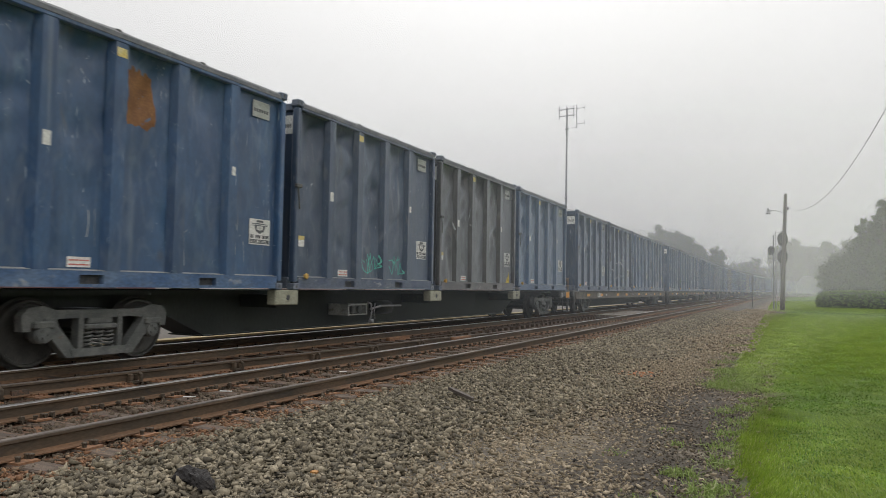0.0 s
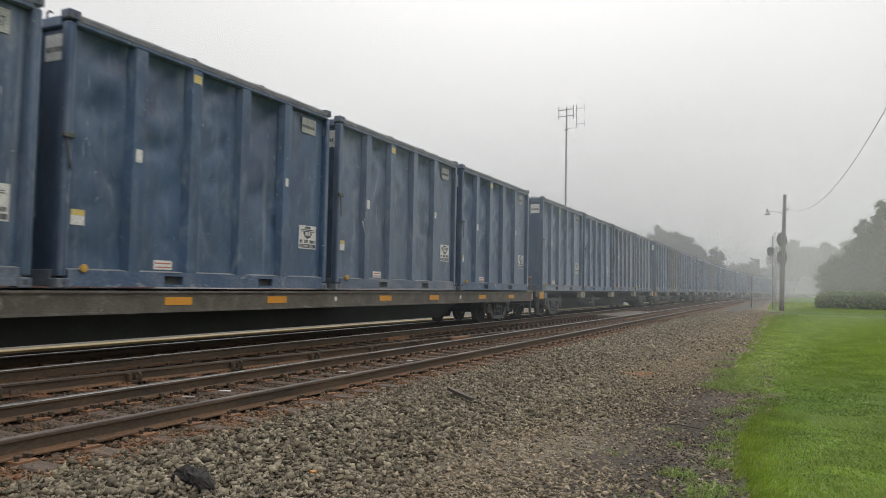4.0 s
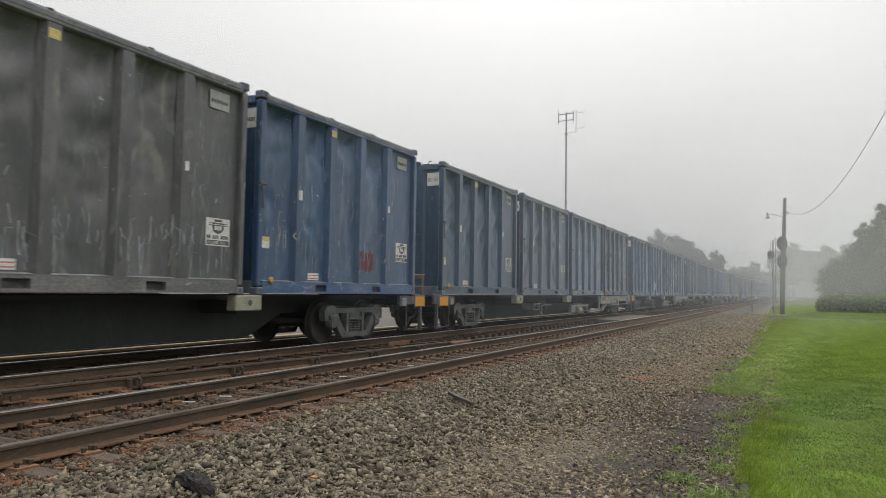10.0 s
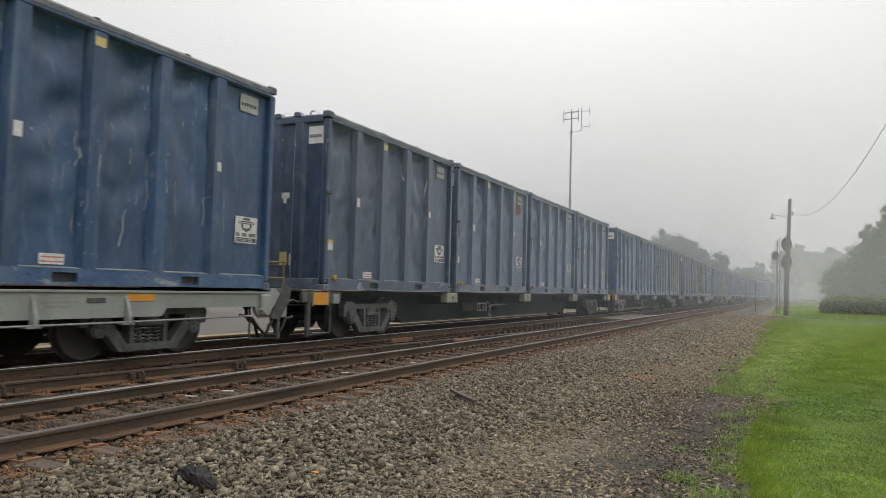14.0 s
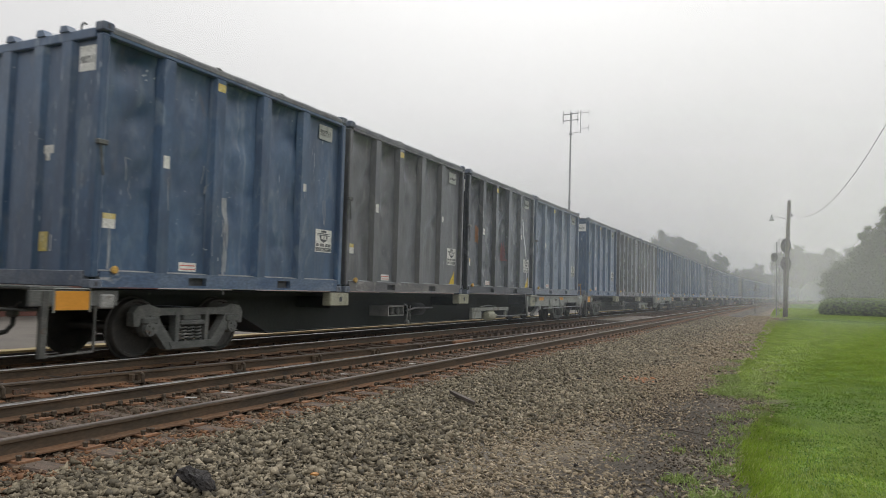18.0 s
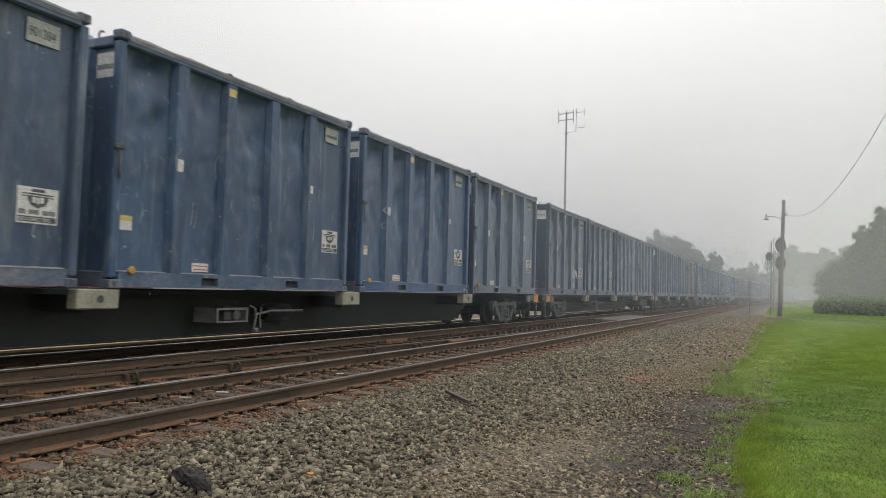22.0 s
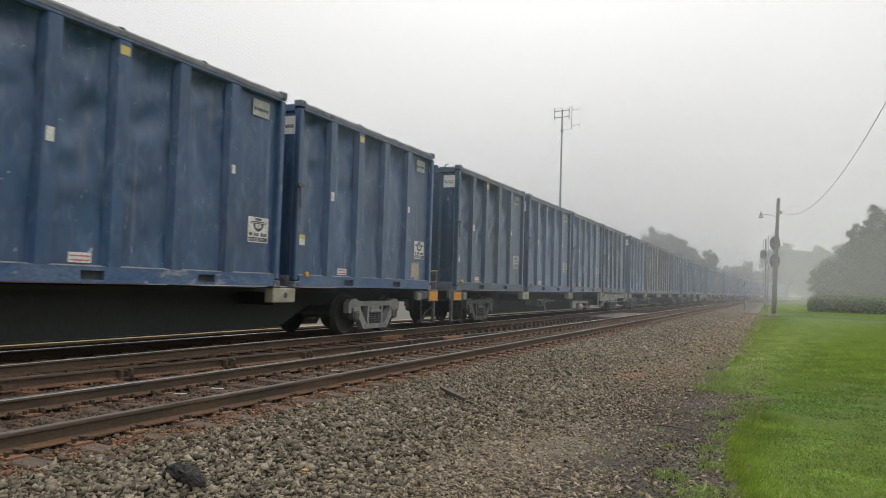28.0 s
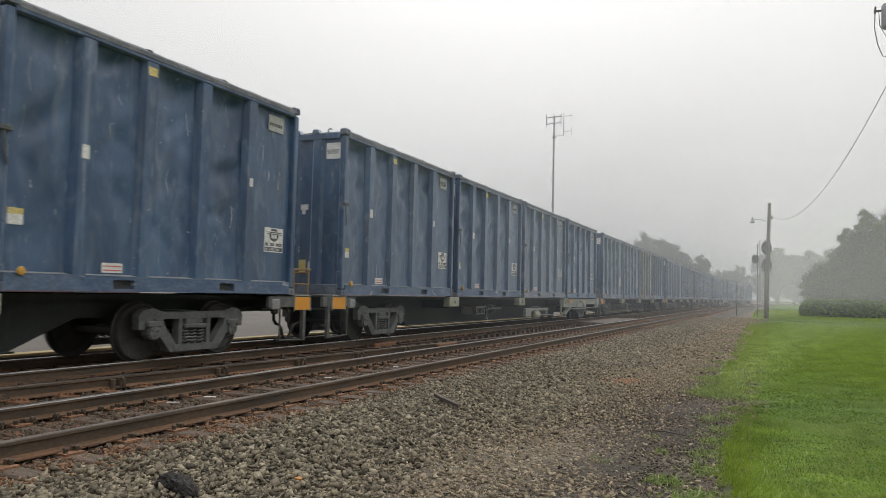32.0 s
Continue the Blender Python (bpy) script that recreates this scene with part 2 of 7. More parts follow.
M_GREENSPRAY = material("green_spray_paint", (0.08, 0.42, 0.32), 0.6, 0, (0.15, 0.5, 0.42), 8, bump=0.0)
M_WHEEL = material("wheel_steel", (0.034, 0.034, 0.032), 0.6, 0.1, (0.062, 0.058, 0.052), 4, bump=0.15)
M_BLUECAP = material("blue_bearing_cap", (0.03, 0.16, 0.55), 0.45, 0, (0.05, 0.22, 0.6), 12, bump=0.05)
M_RUSTY = material("old_handrail_paint", (0.19, 0.12, 0.052), 0.7, 0, (0.28, 0.18, 0.08), 9, bump=0.2)
M_STEP = material("dirty_step_steel", (0.060, 0.062, 0.058), 0.7, 0, (0.11, 0.108, 0.098), 5, bump=0.25, third=(0.09, 0.06, 0.04), third_at=0.64)
M_HOSE = material("black_rubber_hose", (0.018, 0.018, 0.018), 0.6, 0, (0.035, 0.034, 0.032), 9, bump=0.1)

M_RAILSIDE = material("rail_rust", (0.062, 0.046, 0.030), 0.75, 0.0, (0.104, 0.070, 0.042), 4, (1, 0.3, 1), 50, 0.3, (0.042, 0.035, 0.030), offset=False)
M_RAILFOOT = material("orange_rail_foot", (0.105, 0.062, 0.034), 0.85, 0.0, (0.17, 0.090, 0.046), 3, (1, 0.4, 1), 50, 0.3, (0.06, 0.045, 0.034), 0.6, offset=False)
M_RAILTOP = material("worn_rail_head", (0.40, 0.39, 0.38), 0.34, 0.9, (0.52, 0.51, 0.50), 3, (1, 0.2, 1), 60, 0.08, offset=False)
M_RAILDULL = material("dull_rail_head", (0.085, 0.073, 0.063), 0.6, 0.3, (0.18, 0.15, 0.13), 3, (1, 0.2, 1), 60, 0.15, offset=False)
M_PLATE = material("rusty_tie_plate", (0.15, 0.078, 0.042), 0.85, 0.0, (0.25, 0.125, 0.062), 8, bump=0.4, third=(0.10, 0.06, 0.04))
M_TIE = material("weathered_sleeper_wood", (0.058, 0.043, 0.033), 0.9, 0, (0.115, 0.083, 0.060), 5, (0.3, 3, 3), 45, 0.6, (0.14, 0.078, 0.048), 0.54)


def stone_material(name, cols, rough=0.9):
    """Each stone takes a shade of its own."""
    m = bpy.data.materials.new(name)
    m.use_nodes = True
    N, K = m.node_tree.nodes, m.node_tree.links
    b = N["Principled BSDF"]
    g, r = N.new("ShaderNodeNewGeometry"), N.new("ShaderNodeValToRGB")
    r.color_ramp.interpolation = "LINEAR"
    for i, c in enumerate(cols):
        e = r.color_ramp.elements[i] if i < 2 else r.color_ramp.elements.new(1)
        e.position, e.color = i / (len(cols) - 1), (*c, 1)
    K.new(g.outputs["Random Per Island"], r.inputs[0])
    co, n = N.new("ShaderNodeTexCoord"), N.new("ShaderNodeTexNoise")
    n.inputs["Scale"].default_value, n.inputs["Detail"].default_value = 55, 4
    K.new(co.outputs["Object"], n.inputs["Vector"])
    v, s = N.new("ShaderNodeMapRange"), N.new("ShaderNodeVectorMath")
    v.inputs[1].default_value, v.inputs[2].default_value, v.inputs[3].default_value, v.inputs[4].default_value = 0.3, 0.7, 0.72, 1.25
    s.operation = "SCALE"
    K.new(n.outputs[0], v.inputs[0])
    K.new(r.outputs[0], s.inputs[0])
    K.new(v.outputs[0], s.inputs["Scale"])
    K.new(s.outputs[0], b.inputs["Base Color"])
    b.inputs["Roughness"].default_value = rough
    b.inputs["Specular IOR Level"].default_value = 0.3
    bp = N.new("ShaderNodeBump")
    bp.inputs["Strength"].default_value, bp.inputs["Distance"].default_value = 0.4, 0.006
    K.new(n.outputs[0], bp.inputs["Height"])
    K.new(bp.outputs[0], b.inputs["Normal"])
    return m


M_BALLAST = stone_material("crushed_stone", [(0.041, 0.036, 0.026), (0.193, 0.164, 0.115), (0.087, 0.074, 0.053), (0.307, 0.261, 0.185), (0.117, 0.1, 0.07), (0.245, 0.208, 0.145), (0.061, 0.054, 0.041), (0.169, 0.143, 0.1)])
M_CHIPS = stone_material("fine_brown_gravel", [(0.067, 0.052, 0.032), (0.245, 0.197, 0.133), (0.144, 0.112, 0.074), (0.329, 0.271, 0.189), (0.173, 0.133, 0.087)])
M_GRIT = stone_material("dark_cinder_grit", [(0.022, 0.018, 0.014), (0.092, 0.074, 0.055), (0.048, 0.039, 0.030), (0.15, 0.124, 0.094), (0.064, 0.051, 0.038)])
M_RUSTSTONE = stone_material("rust_stained_stone", [(0.106, 0.052, 0.026), (0.213, 0.109, 0.056), (0.144, 0.083, 0.048), (0.175, 0.127, 0.085), (0.250, 0.138, 0.072)])
M_DRIP = material("pale_dried_runs", (0.26, 0.28, 0.30), 0.7, 0, (0.36, 0.37, 0.37), 6, (1, 1, 0.2), 30, 0.0, (0.15, 0.17, 0.21), 0.5)
M_DUSTSTONE = stone_material("dusty_track_stone", [(0.034, 0.025, 0.017), (0.105, 0.078, 0.053), (0.064, 0.048, 0.033), (0.135, 0.103, 0.072), (0.078, 0.057, 0.040)])


def leaf_material(name, cols, rough=0.6, trans=0.25, patchy=0.0):
    m = stone_material(name, cols, rough)
    b = m.node_tree.nodes["Principled BSDF"]
    b.inputs["Transmission Weight"].default_value = 0.0
    b.inputs["Subsurface Weight"].default_value = 0.0
    N, K = m.node_tree.nodes, m.node_tree.links
    if patchy:
        co, n = N.new("ShaderNodeTexCoord"), N.new("ShaderNodeTexNoise")
        n.inputs["Scale"].default_value, n.inputs["Detail"].default_value, n.inputs["Distortion"].default_value = 1.6, 6, 0.6
        K.new(co.outputs["Object"], n.inputs["Vector"])
        v, s = N.new("ShaderNodeMapRange"), N.new("ShaderNodeVectorMath")
        v.inputs[1].default_value, v.inputs[2].default_value, v.inputs[3].default_value, v.inputs[4].default_value = 0.32, 0.68, 1 - patchy, 1 + patchy
        s.operation = "SCALE"
        K.new(n.outputs[0], v.inputs[0])
        K.new(b.inputs["Base Color"].links[0].from_socket, s.inputs[0])
        K.new(v.outputs[0], s.inputs["Scale"])
        K.new(s.outputs[0], b.inputs["Base Color"])
    tr, mx = N.new("ShaderNodeBsdfTranslucent"), N.new("ShaderNodeMixShader")
    K.new(b.inputs["Base Color"].links[0].from_socket, tr.inputs[0])
    mx.inputs[0].default_value = trans
    K.new(b.outputs[0], mx.inputs[1])
    K.new(tr.outputs[0], mx.inputs[2])
    K.new(mx.outputs[0], N["Material Output"].inputs[0])
    return m


M_GRASS = leaf_material("lawn_grass", [(0.15, 0.235, 0.024), (0.245, 0.34, 0.040), (0.19, 0.29, 0.033), (0.34, 0.385, 0.12)], 0.5, 0.4, 0.24)
M_WEED = leaf_material("pale_weeds", [(0.14, 0.21, 0.045), (0.22, 0.30, 0.075), (0.17, 0.23, 0.06), (0.27, 0.30, 0.13)], 0.6, 0.3)
M_CLOVER = leaf_material("clover_leaves", [(0.10, 0.20, 0.030), (0.17, 0.28, 0.045), (0.13, 0.235, 0.04), (0.24, 0.33, 0.07)], 0.55, 0.3, 0.3)
M_LEAF = leaf_material("tree_leaves", [(0.040, 0.062, 0.022), (0.060, 0.085, 0.030), (0.075, 0.10, 0.04)], 0.7, 0.25)
M_HEDGE = leaf_material("hedge_leaves", [(0.085, 0.14, 0.040), (0.135, 0.205, 0.055), (0.18, 0.26, 0.075)], 0.6, 0.25)
M_BARK = material("tree_bark", (0.075, 0.06, 0.048), 0.95, 0, (0.13, 0.11, 0.09), 6, (1, 1, 0.3), 30, 0.6)
M_POLE = material("weathered_pole_wood", (0.085, 0.075, 0.066), 0.9, 0, (0.14, 0.125, 0.11), 4, (1, 1, 0.1), 40, 0.5)
M_GALV = material("galvanised_steel", (0.22, 0.225, 0.23), 0.5, 0.5, (0.32, 0.32, 0.33), 6, bump=0.1)
M_SIGNAL = material("signal_black", (0.02, 0.02, 0.022), 0.6, 0, (0.045, 0.045, 0.045), 6, bump=0.1)
M_WIRE = material("dark_cable", (0.03, 0.03, 0.032), 0.6, 0, (0.05, 0.05, 0.05), 6, bump=0.0)
M_CONCRETE = material("platform_concrete", (0.085, 0.075, 0.064), 0.9, 0, (0.118, 0.104, 0.088), 1.2, bump=0.3, third=(0.09, 0.08, 0.07), offset=False)
M_EDGE = material("yellow_platform_edge", (0.27, 0.20, 0.085), 0.8, 0, (0.34, 0.27, 0.14), 2, bump=0.3, offset=False)
M_DARKFACE = material("dark_platform_face", (0.03, 0.03, 0.03), 0.9, 0, (0.06, 0.055, 0.05), 2, bump=0.3, offset=False)
M_PLANK = material("crossing_planks", (0.13, 0.11, 0.09), 0.9, 0, (0.20, 0.17, 0.14), 4, (1, 0.2, 1), 40, 0.5)

# ---- mesh helpers ----
class Shape:
    """Gathers vertices and faces of one mesh, with a material slot a face."""

    def __init__(self):
        self.v, self.f, self.s = [], [], []

    def add(self, verts, faces, slot=0):
        n = len(self.v)
        self.v += [tuple(p) for p in verts]
        self.f += [tuple(n + i for i in q) for q in faces]
        self.s += [slot] * len(faces)
        return self

    def box(self, a, b, slot=0, c=0.0):
        """A block from corner a to corner b, with edges cut back by c."""
        (x0, y0, z0), (x1, y1, z1) = [min(p) for p in zip(a, b)], [max(p) for p in zip(a, b)]
        if c <= 0:
            v = [(x, y, z) for z in (z0, z1) for y in (y0, y1) for x in (x0, x1)]
            return self.add(v, [(0, 2, 3, 1), (4, 5, 7, 6), (0, 1, 5, 4), (2, 6, 7, 3), (0, 4, 6, 2), (1, 3, 7, 5)], slot)
        c = min(c, 0.45 * min(x1 - x0, y1 - y0, z1 - z0))
        v = []
        for z, s in ((z0, -1), (z1, 1)):
            for y, t in ((y0, -1), (y1, 1)):
                for x, u in ((x0, -1), (x1, 1)):
                    v += [(x, y - t * c, z - s * c), (x - u * c, y, z - s * c), (x - u * c, y - t * c, z)]
        f = []
        X = lambda i: 3 * i
        f += [(X(0), X(4), X(6), X(2)), (X(1), X(3), X(7), X(5))]
        f += [(X(0) + 1, X(1) + 1, X(5) + 1, X(4) + 1), (X(2) + 1, X(6) + 1, X(7) + 1, X(3) + 1)]
        f += [(X(0) + 2, X(2) + 2, X(3) + 2, X(1) + 2), (X(4) + 2, X(5) + 2, X(7) + 2, X(6) + 2)]
        for i, j, p, q in ((0, 1, 1, 2), (2, 3, 1, 2), (4, 5, 1, 2), (6, 7, 1, 2), (0, 2, 0, 2), (1, 3, 0, 2), (4, 6, 0, 2), (5, 7, 0, 2),
                           (0, 4, 0, 1), (1, 5, 0, 1), (2, 6, 0, 1), (3, 7, 0, 1)):
            f.append((X(i) + p, X(j) + p, X(j) + q, X(i) + q))
        f += [(X(i), X(i) + 1, X(i) + 2) for i in range(8)]
        return self.add(v, f, slot)

    def prism(self, outline, axis, a, b, slot=0):
        """A flat outline of two coordinates, drawn out along an axis (0 x, 1 y, 2 z) from a to b."""
        def at(p, q):
            return (q, p[0], p[1]) if axis == 0 else (p[0], q, p[1]) if axis == 1 else (p[0], p[1], q)
        n = len(outline)
        v = [at(p, a) for p in outline] + [at(p, b) for p in outline]
        f = [tuple(range(n)), tuple(range(2 * n - 1, n - 1, -1))] + [(i, i + n, (i + 1) % n + n, (i + 1) % n) for i in range(n)]
        return self.add(v, f, slot)

    def tube(self, points, r, sides=8, slot=0, r2=None):
        """A round bar through the points."""
        pts = [Vector(p) for p in points]
        v, f = [], []
        side = None
        for i, p in enumerate(pts):
            d = (pts[min(i + 1, len(pts) - 1)] - pts[max(i - 1, 0)]).normalized()
            if side is None:
                side = d.orthogonal().normalized()
            side = (side - d * side.dot(d)).normalized()
            up = d.cross(side)
            rr = r if r2 is None else r + (r2 - r) * i / (len(pts) - 1)
            v += [p + (side * math.cos(a) + up * math.sin(a)) * rr for a in (2 * math.pi * k / sides for k in range(sides))]
        for i in range(len(pts) - 1):
            for k in range(sides):
                f.append((i * sides + k, i * sides + (k + 1) % sides, (i + 1) * sides + (k + 1) % sides, (i + 1) * sides + k))
        f += [tuple(range(sides - 1, -1, -1)), tuple((len(pts) - 1) * sides + k for k in range(sides))]
        return self.add(v, f, slot)

    def lathe(self, profile, centre, axis=0, sides=24, slot=0):
        """A turned body: (along, radius) pairs round the axis through centre."""
        v, f = [], []
        for along, r in profile:
            for k in range(sides):
                a = 2 * math.pi * k / sides
                p = [0, 0, 0]
                p[axis], p[(axis + 1) % 3], p[(axis + 2) % 3] = along, r * math.cos(a), r * math.sin(a)
                v.append([p[i] + centre[i] for i in range(3)])
        for i in range(len(profile) - 1):
            for k in range(sides):
                f.append((i * sides + k, i * sides + (k + 1) % sides, (i + 1) * sides + (k + 1) % sides, (i + 1) * sides + k))
        f += [tuple(range(sides - 1, -1, -1)), tuple((len(profile) - 1) * sides + k for k in range(sides))]
        return self.add(v, f, slot)

    def mesh(self, name, *mats, smooth=False):
        me = bpy.data.meshes.new(name)
        me.from_pydata(self.v, [], self.f)
        for m in mats:
            me.materials.append(m)
        if len(mats) > 1:
            me.polygons.foreach_set("material_index", self.s)
        if smooth:
            me.polygons.foreach_set("use_smooth", [True] * len(self.f))
        bm = bmesh.new()
        bm.from_mesh(me)
        bmesh.ops.recalc_face_normals(bm, faces=bm.faces)
        bm.to_mesh(me)
        bm.free()
        if smooth:
            me.set_sharp_from_angle(angle=radians(40))
        return me


def part(name, shape, mats, parent, label="", at=(0, 0, 0), smooth=False):
    """One mesh as a part of a thing."""
    me = shape if isinstance(shape, bpy.types.Mesh) else shape.mesh(name, *(mats if isinstance(mats, (list, tuple)) else [mats]), smooth=smooth)
    ob = new(name, me)
    ob.parent = parent
    ob.location = at
    return tagged(ob, label)


def thing(name, label, category, group="", at=(0, 0, 0)):
    ob = new(name)
    ob.empty_display_size = 0.2
    ob.location = at
    return tagged(ob, label, category, group)


def structure(name, shape, mats, label=""):
    ob = new(name, shape.mesh(name, *(mats if isinstance(mats, (list, tuple)) else [mats])))
    return tagged(ob, label, "", "", "structure")


def big_mesh(name, verts, faces, mat, smooth=False):
    """A large mesh from arrays of triangles."""
    me = bpy.data.meshes.new(name)
    me.vertices.add(len(verts))
    me.vertices.foreach_set("co", np.asarray(verts, np.float32).ravel())
    n = faces.shape[1]
    me.loops.add(faces.size)
    me.loops.foreach_set("vertex_index", faces.astype(np.int32).ravel())
    me.polygons.add(len(faces))
    me.polygons.foreach_set("loop_start", np.arange(0, faces.size, n, dtype=np.int32))
    me.update(calc_edges=True)
    me.materials.append(mat)
    if smooth:
        me.polygons.foreach_set("use_smooth", [True] * len(faces))
    return me


def text_mesh(words, size, mat):
    """Flat letters, reading along +y on a wall that faces +x, from their lower left corner."""
    cu = bpy.data.curves.new("words", "FONT")
    cu.body, cu.size, cu.extrude, cu.resolution_u = words, size, 0.002, 2
    ob = bpy.data.objects.new("words", cu)
    scene.collection.objects.link(ob)
    me = bpy.data.meshes.new_from_object(ob.evaluated_get(bpy.context.evaluated_depsgraph_get()))
    bpy.data.objects.remove(ob)
    me.transform(Matrix(((0, 0, 1, 0), (1, 0, 0, 0), (0, 1, 0, 0), (0, 0, 0, 1))))
    me.materials.clear()
    me.materials.append(mat)
    return me


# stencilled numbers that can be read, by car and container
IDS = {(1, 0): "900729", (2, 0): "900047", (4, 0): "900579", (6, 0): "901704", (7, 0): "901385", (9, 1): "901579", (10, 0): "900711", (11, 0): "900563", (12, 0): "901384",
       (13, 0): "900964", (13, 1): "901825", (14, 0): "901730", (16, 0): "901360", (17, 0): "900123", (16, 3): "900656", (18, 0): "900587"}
WORDS = {(d, size): text_mesh(d, size, M_INKSHADE) for d in IDS.values() for size in (0.185, 0.15)}
WORDS["62 CUBIC YDS."] = text_mesh("62 CUBIC YDS.", 0.066, M_WHITE)
WORDS["NKLX"] = text_mesh("NKLX 800510", 0.235, M_GREYSTEEL)
WORDS["638005"], WORDS["638003"] = text_mesh("638005", 0.30, M_WHITE), text_mesh("638003", 0.26, M_WHITE)


# ---- ground ----
def grass_edge(y):
    """x at which the lawn begins."""
    return float(np.interp(y, (-40, 2, 6.2, 7.1, 8.3, 9.6, 11.8, 12.8, 13.2, 16.6, 22.4, 31, 41, 70, 120),
                           (0.4, 0.1, -0.20, -0.38, -0.46, -0.40, -0.30, -0.40, -0.70, -0.95, -0.98, -1.12, -1.22, -1.5, -2.0)))


def ground_height(x, y):
    """The track bed lies a little over the path and the lawn."""
    bed = 0.12
    if x > -2.6:
        z = 0.0
    elif x > -4.55:
        k = (-2.6 - x) / 1.95
        z = bed * k * k * (3 - 2 * k)
    elif x > -8.72:
        z = bed
    elif x > -8.9:
        z = bed + 0.10 * (-8.72 - x) / 0.18
    elif x > -11.6:
        z = 0.22
    else:
        z = max(0.0, 0.22 - 0.25 * (-11.6 - x))
    if x > -0.5:
        z += 0.05 * min(1.0, (x + 0.5) / 1.2)
    return z


def ground_material():
    m = bpy.data.materials.new("track_side_ground")
    m.use_nodes = True
    N, K = m.node_tree.nodes, m.node_tree.links
    b = N["Principled BSDF"]
    co, sep = N.new("ShaderNodeTexCoord"), N.new("ShaderNodeSeparateXYZ")
    K.new(co.outputs["Object"], sep.inputs[0])

    def noise_at(scale, detail=5, dist=0.0):
        n = N.new("ShaderNodeTexNoise")
        n.inputs["Scale"].default_value, n.inputs["Detail"].default_value, n.inputs["Distortion"].default_value = scale, detail, dist
        K.new(co.outputs["Object"], n.inputs["Vector"])
        return n.outputs[0]

    def step(src, a, c):
        r = N.new("ShaderNodeMapRange")
        r.inputs[1].default_value, r.inputs[2].default_value = a, c
        K.new(src, r.inputs[0])
        return r.outputs[0]

    def mix(fac, a, c):
        x = N.new("ShaderNodeMix")
        x.data_type = "RGBA"
        for sock, val in ((x.inputs[0], fac), (x.inputs[6], a), (x.inputs[7], c)):
            if isinstance(val, tuple):
                sock.default_value = (*val, 1)
            else:
                K.new(val, sock)
        return x.outputs[2]

    wob, ma, mb = noise_at(0.7, 4), N.new("ShaderNodeMath"), N.new("ShaderNodeMath")
    ma.operation, mb.operation = "MULTIPLY_ADD", "ADD"
    ma.inputs[1].default_value, ma.inputs[2].default_value = 1.4, -0.7
    K.new(wob, ma.inputs[0])
    K.new(sep.outputs["X"], mb.inputs[0])
    K.new(ma.outputs[0], mb.inputs[1])
    x = mb.outputs[0]
    fine, mid = noise_at(30), noise_at(5, 6, 0.5)
    bed = mix(step(mid, 0.35, 0.65), (0.060, 0.042, 0.032), (0.17, 0.09, 0.052))
    stone = mix(step(fine, 0.35, 0.65), (0.042, 0.037, 0.032), (0.125, 0.112, 0.097))
    path = mix(step(mid, 0.3, 0.7), (0.10, 0.083, 0.06), (0.215, 0.182, 0.136))
    soot = mix(step(fine, 0.3, 0.7), (0.030, 0.026, 0.022), (0.085, 0.073, 0.060))
    soil = mix(step(mid, 0.3, 0.7), (0.05, 0.09, 0.014), (0.085, 0.135, 0.022))
    c = mix(step(x, -4.9, -4.4), bed, stone)
    c = mix(step(x, -3.0, -2.0), c, path)
    gate = N.new("ShaderNodeMath")
    gate.operation = "MULTIPLY"
    K.new(step(x, -1.9, -1.1), gate.inputs[0])
    K.new(step(noise_at(0.45, 5, 0.4), 0.42, 0.56), gate.inputs[1])
    crumbs = mix(step(noise_at(18, 6, 0.8), 0.42, 0.62), (0.075, 0.062, 0.046), (0.20, 0.17, 0.128))
    c = mix(step(x, -2.6, -1.6), c, crumbs)
    c = mix(gate.outputs[0], c, soot)
    c = mix(step(x, -0.35, 0.0), c, soil)
    for cx, cy, rx, ry in ((-1.3, 10.0, 1.0, 3.0), (-1.25, 6.3, 0.95, 1.7), (-1.5, 17.0, 0.7, 3.5)):
        sub, scl, ln = N.new("ShaderNodeVectorMath"), N.new("ShaderNodeVectorMath"), N.new("ShaderNodeVectorMath")
        sub.operation, scl.operation, ln.operation = "SUBTRACT", "MULTIPLY", "LENGTH"
        sub.inputs[1].default_value, scl.inputs[1].default_value = (cx, cy, 0), (1 / rx, 1 / ry, 0)
        K.new(co.outputs["Object"], sub.inputs[0])
        K.new(sub.outputs[0], scl.inputs[0])
        K.new(scl.outputs[0], ln.inputs[0])
        ragged = N.new("ShaderNodeMath")
        ragged.operation = "MULTIPLY_ADD"
        ragged.inputs[1].default_value = 0.9
        K.new(noise_at(1.6, 5, 0.6), ragged.inputs[0])
        K.new(ln.outputs["Value"], ragged.inputs[2])
        c = mix(step(ragged.outputs[0], 1.45, 1.0), c, soot)
    K.new(c, b.inputs["Base Color"])
    b.inputs["Roughness"].default_value = 0.95
    b.inputs["Specular IOR Level"].default_value = 0.2
    bp = N.new("ShaderNodeBump")
    bp.inputs["Strength"].default_value, bp.inputs["Distance"].default_value = 0.7, 0.02
    K.new(fine, bp.inputs["Height"])
    K.new(bp.outputs[0], b.inputs["Normal"])
    return m


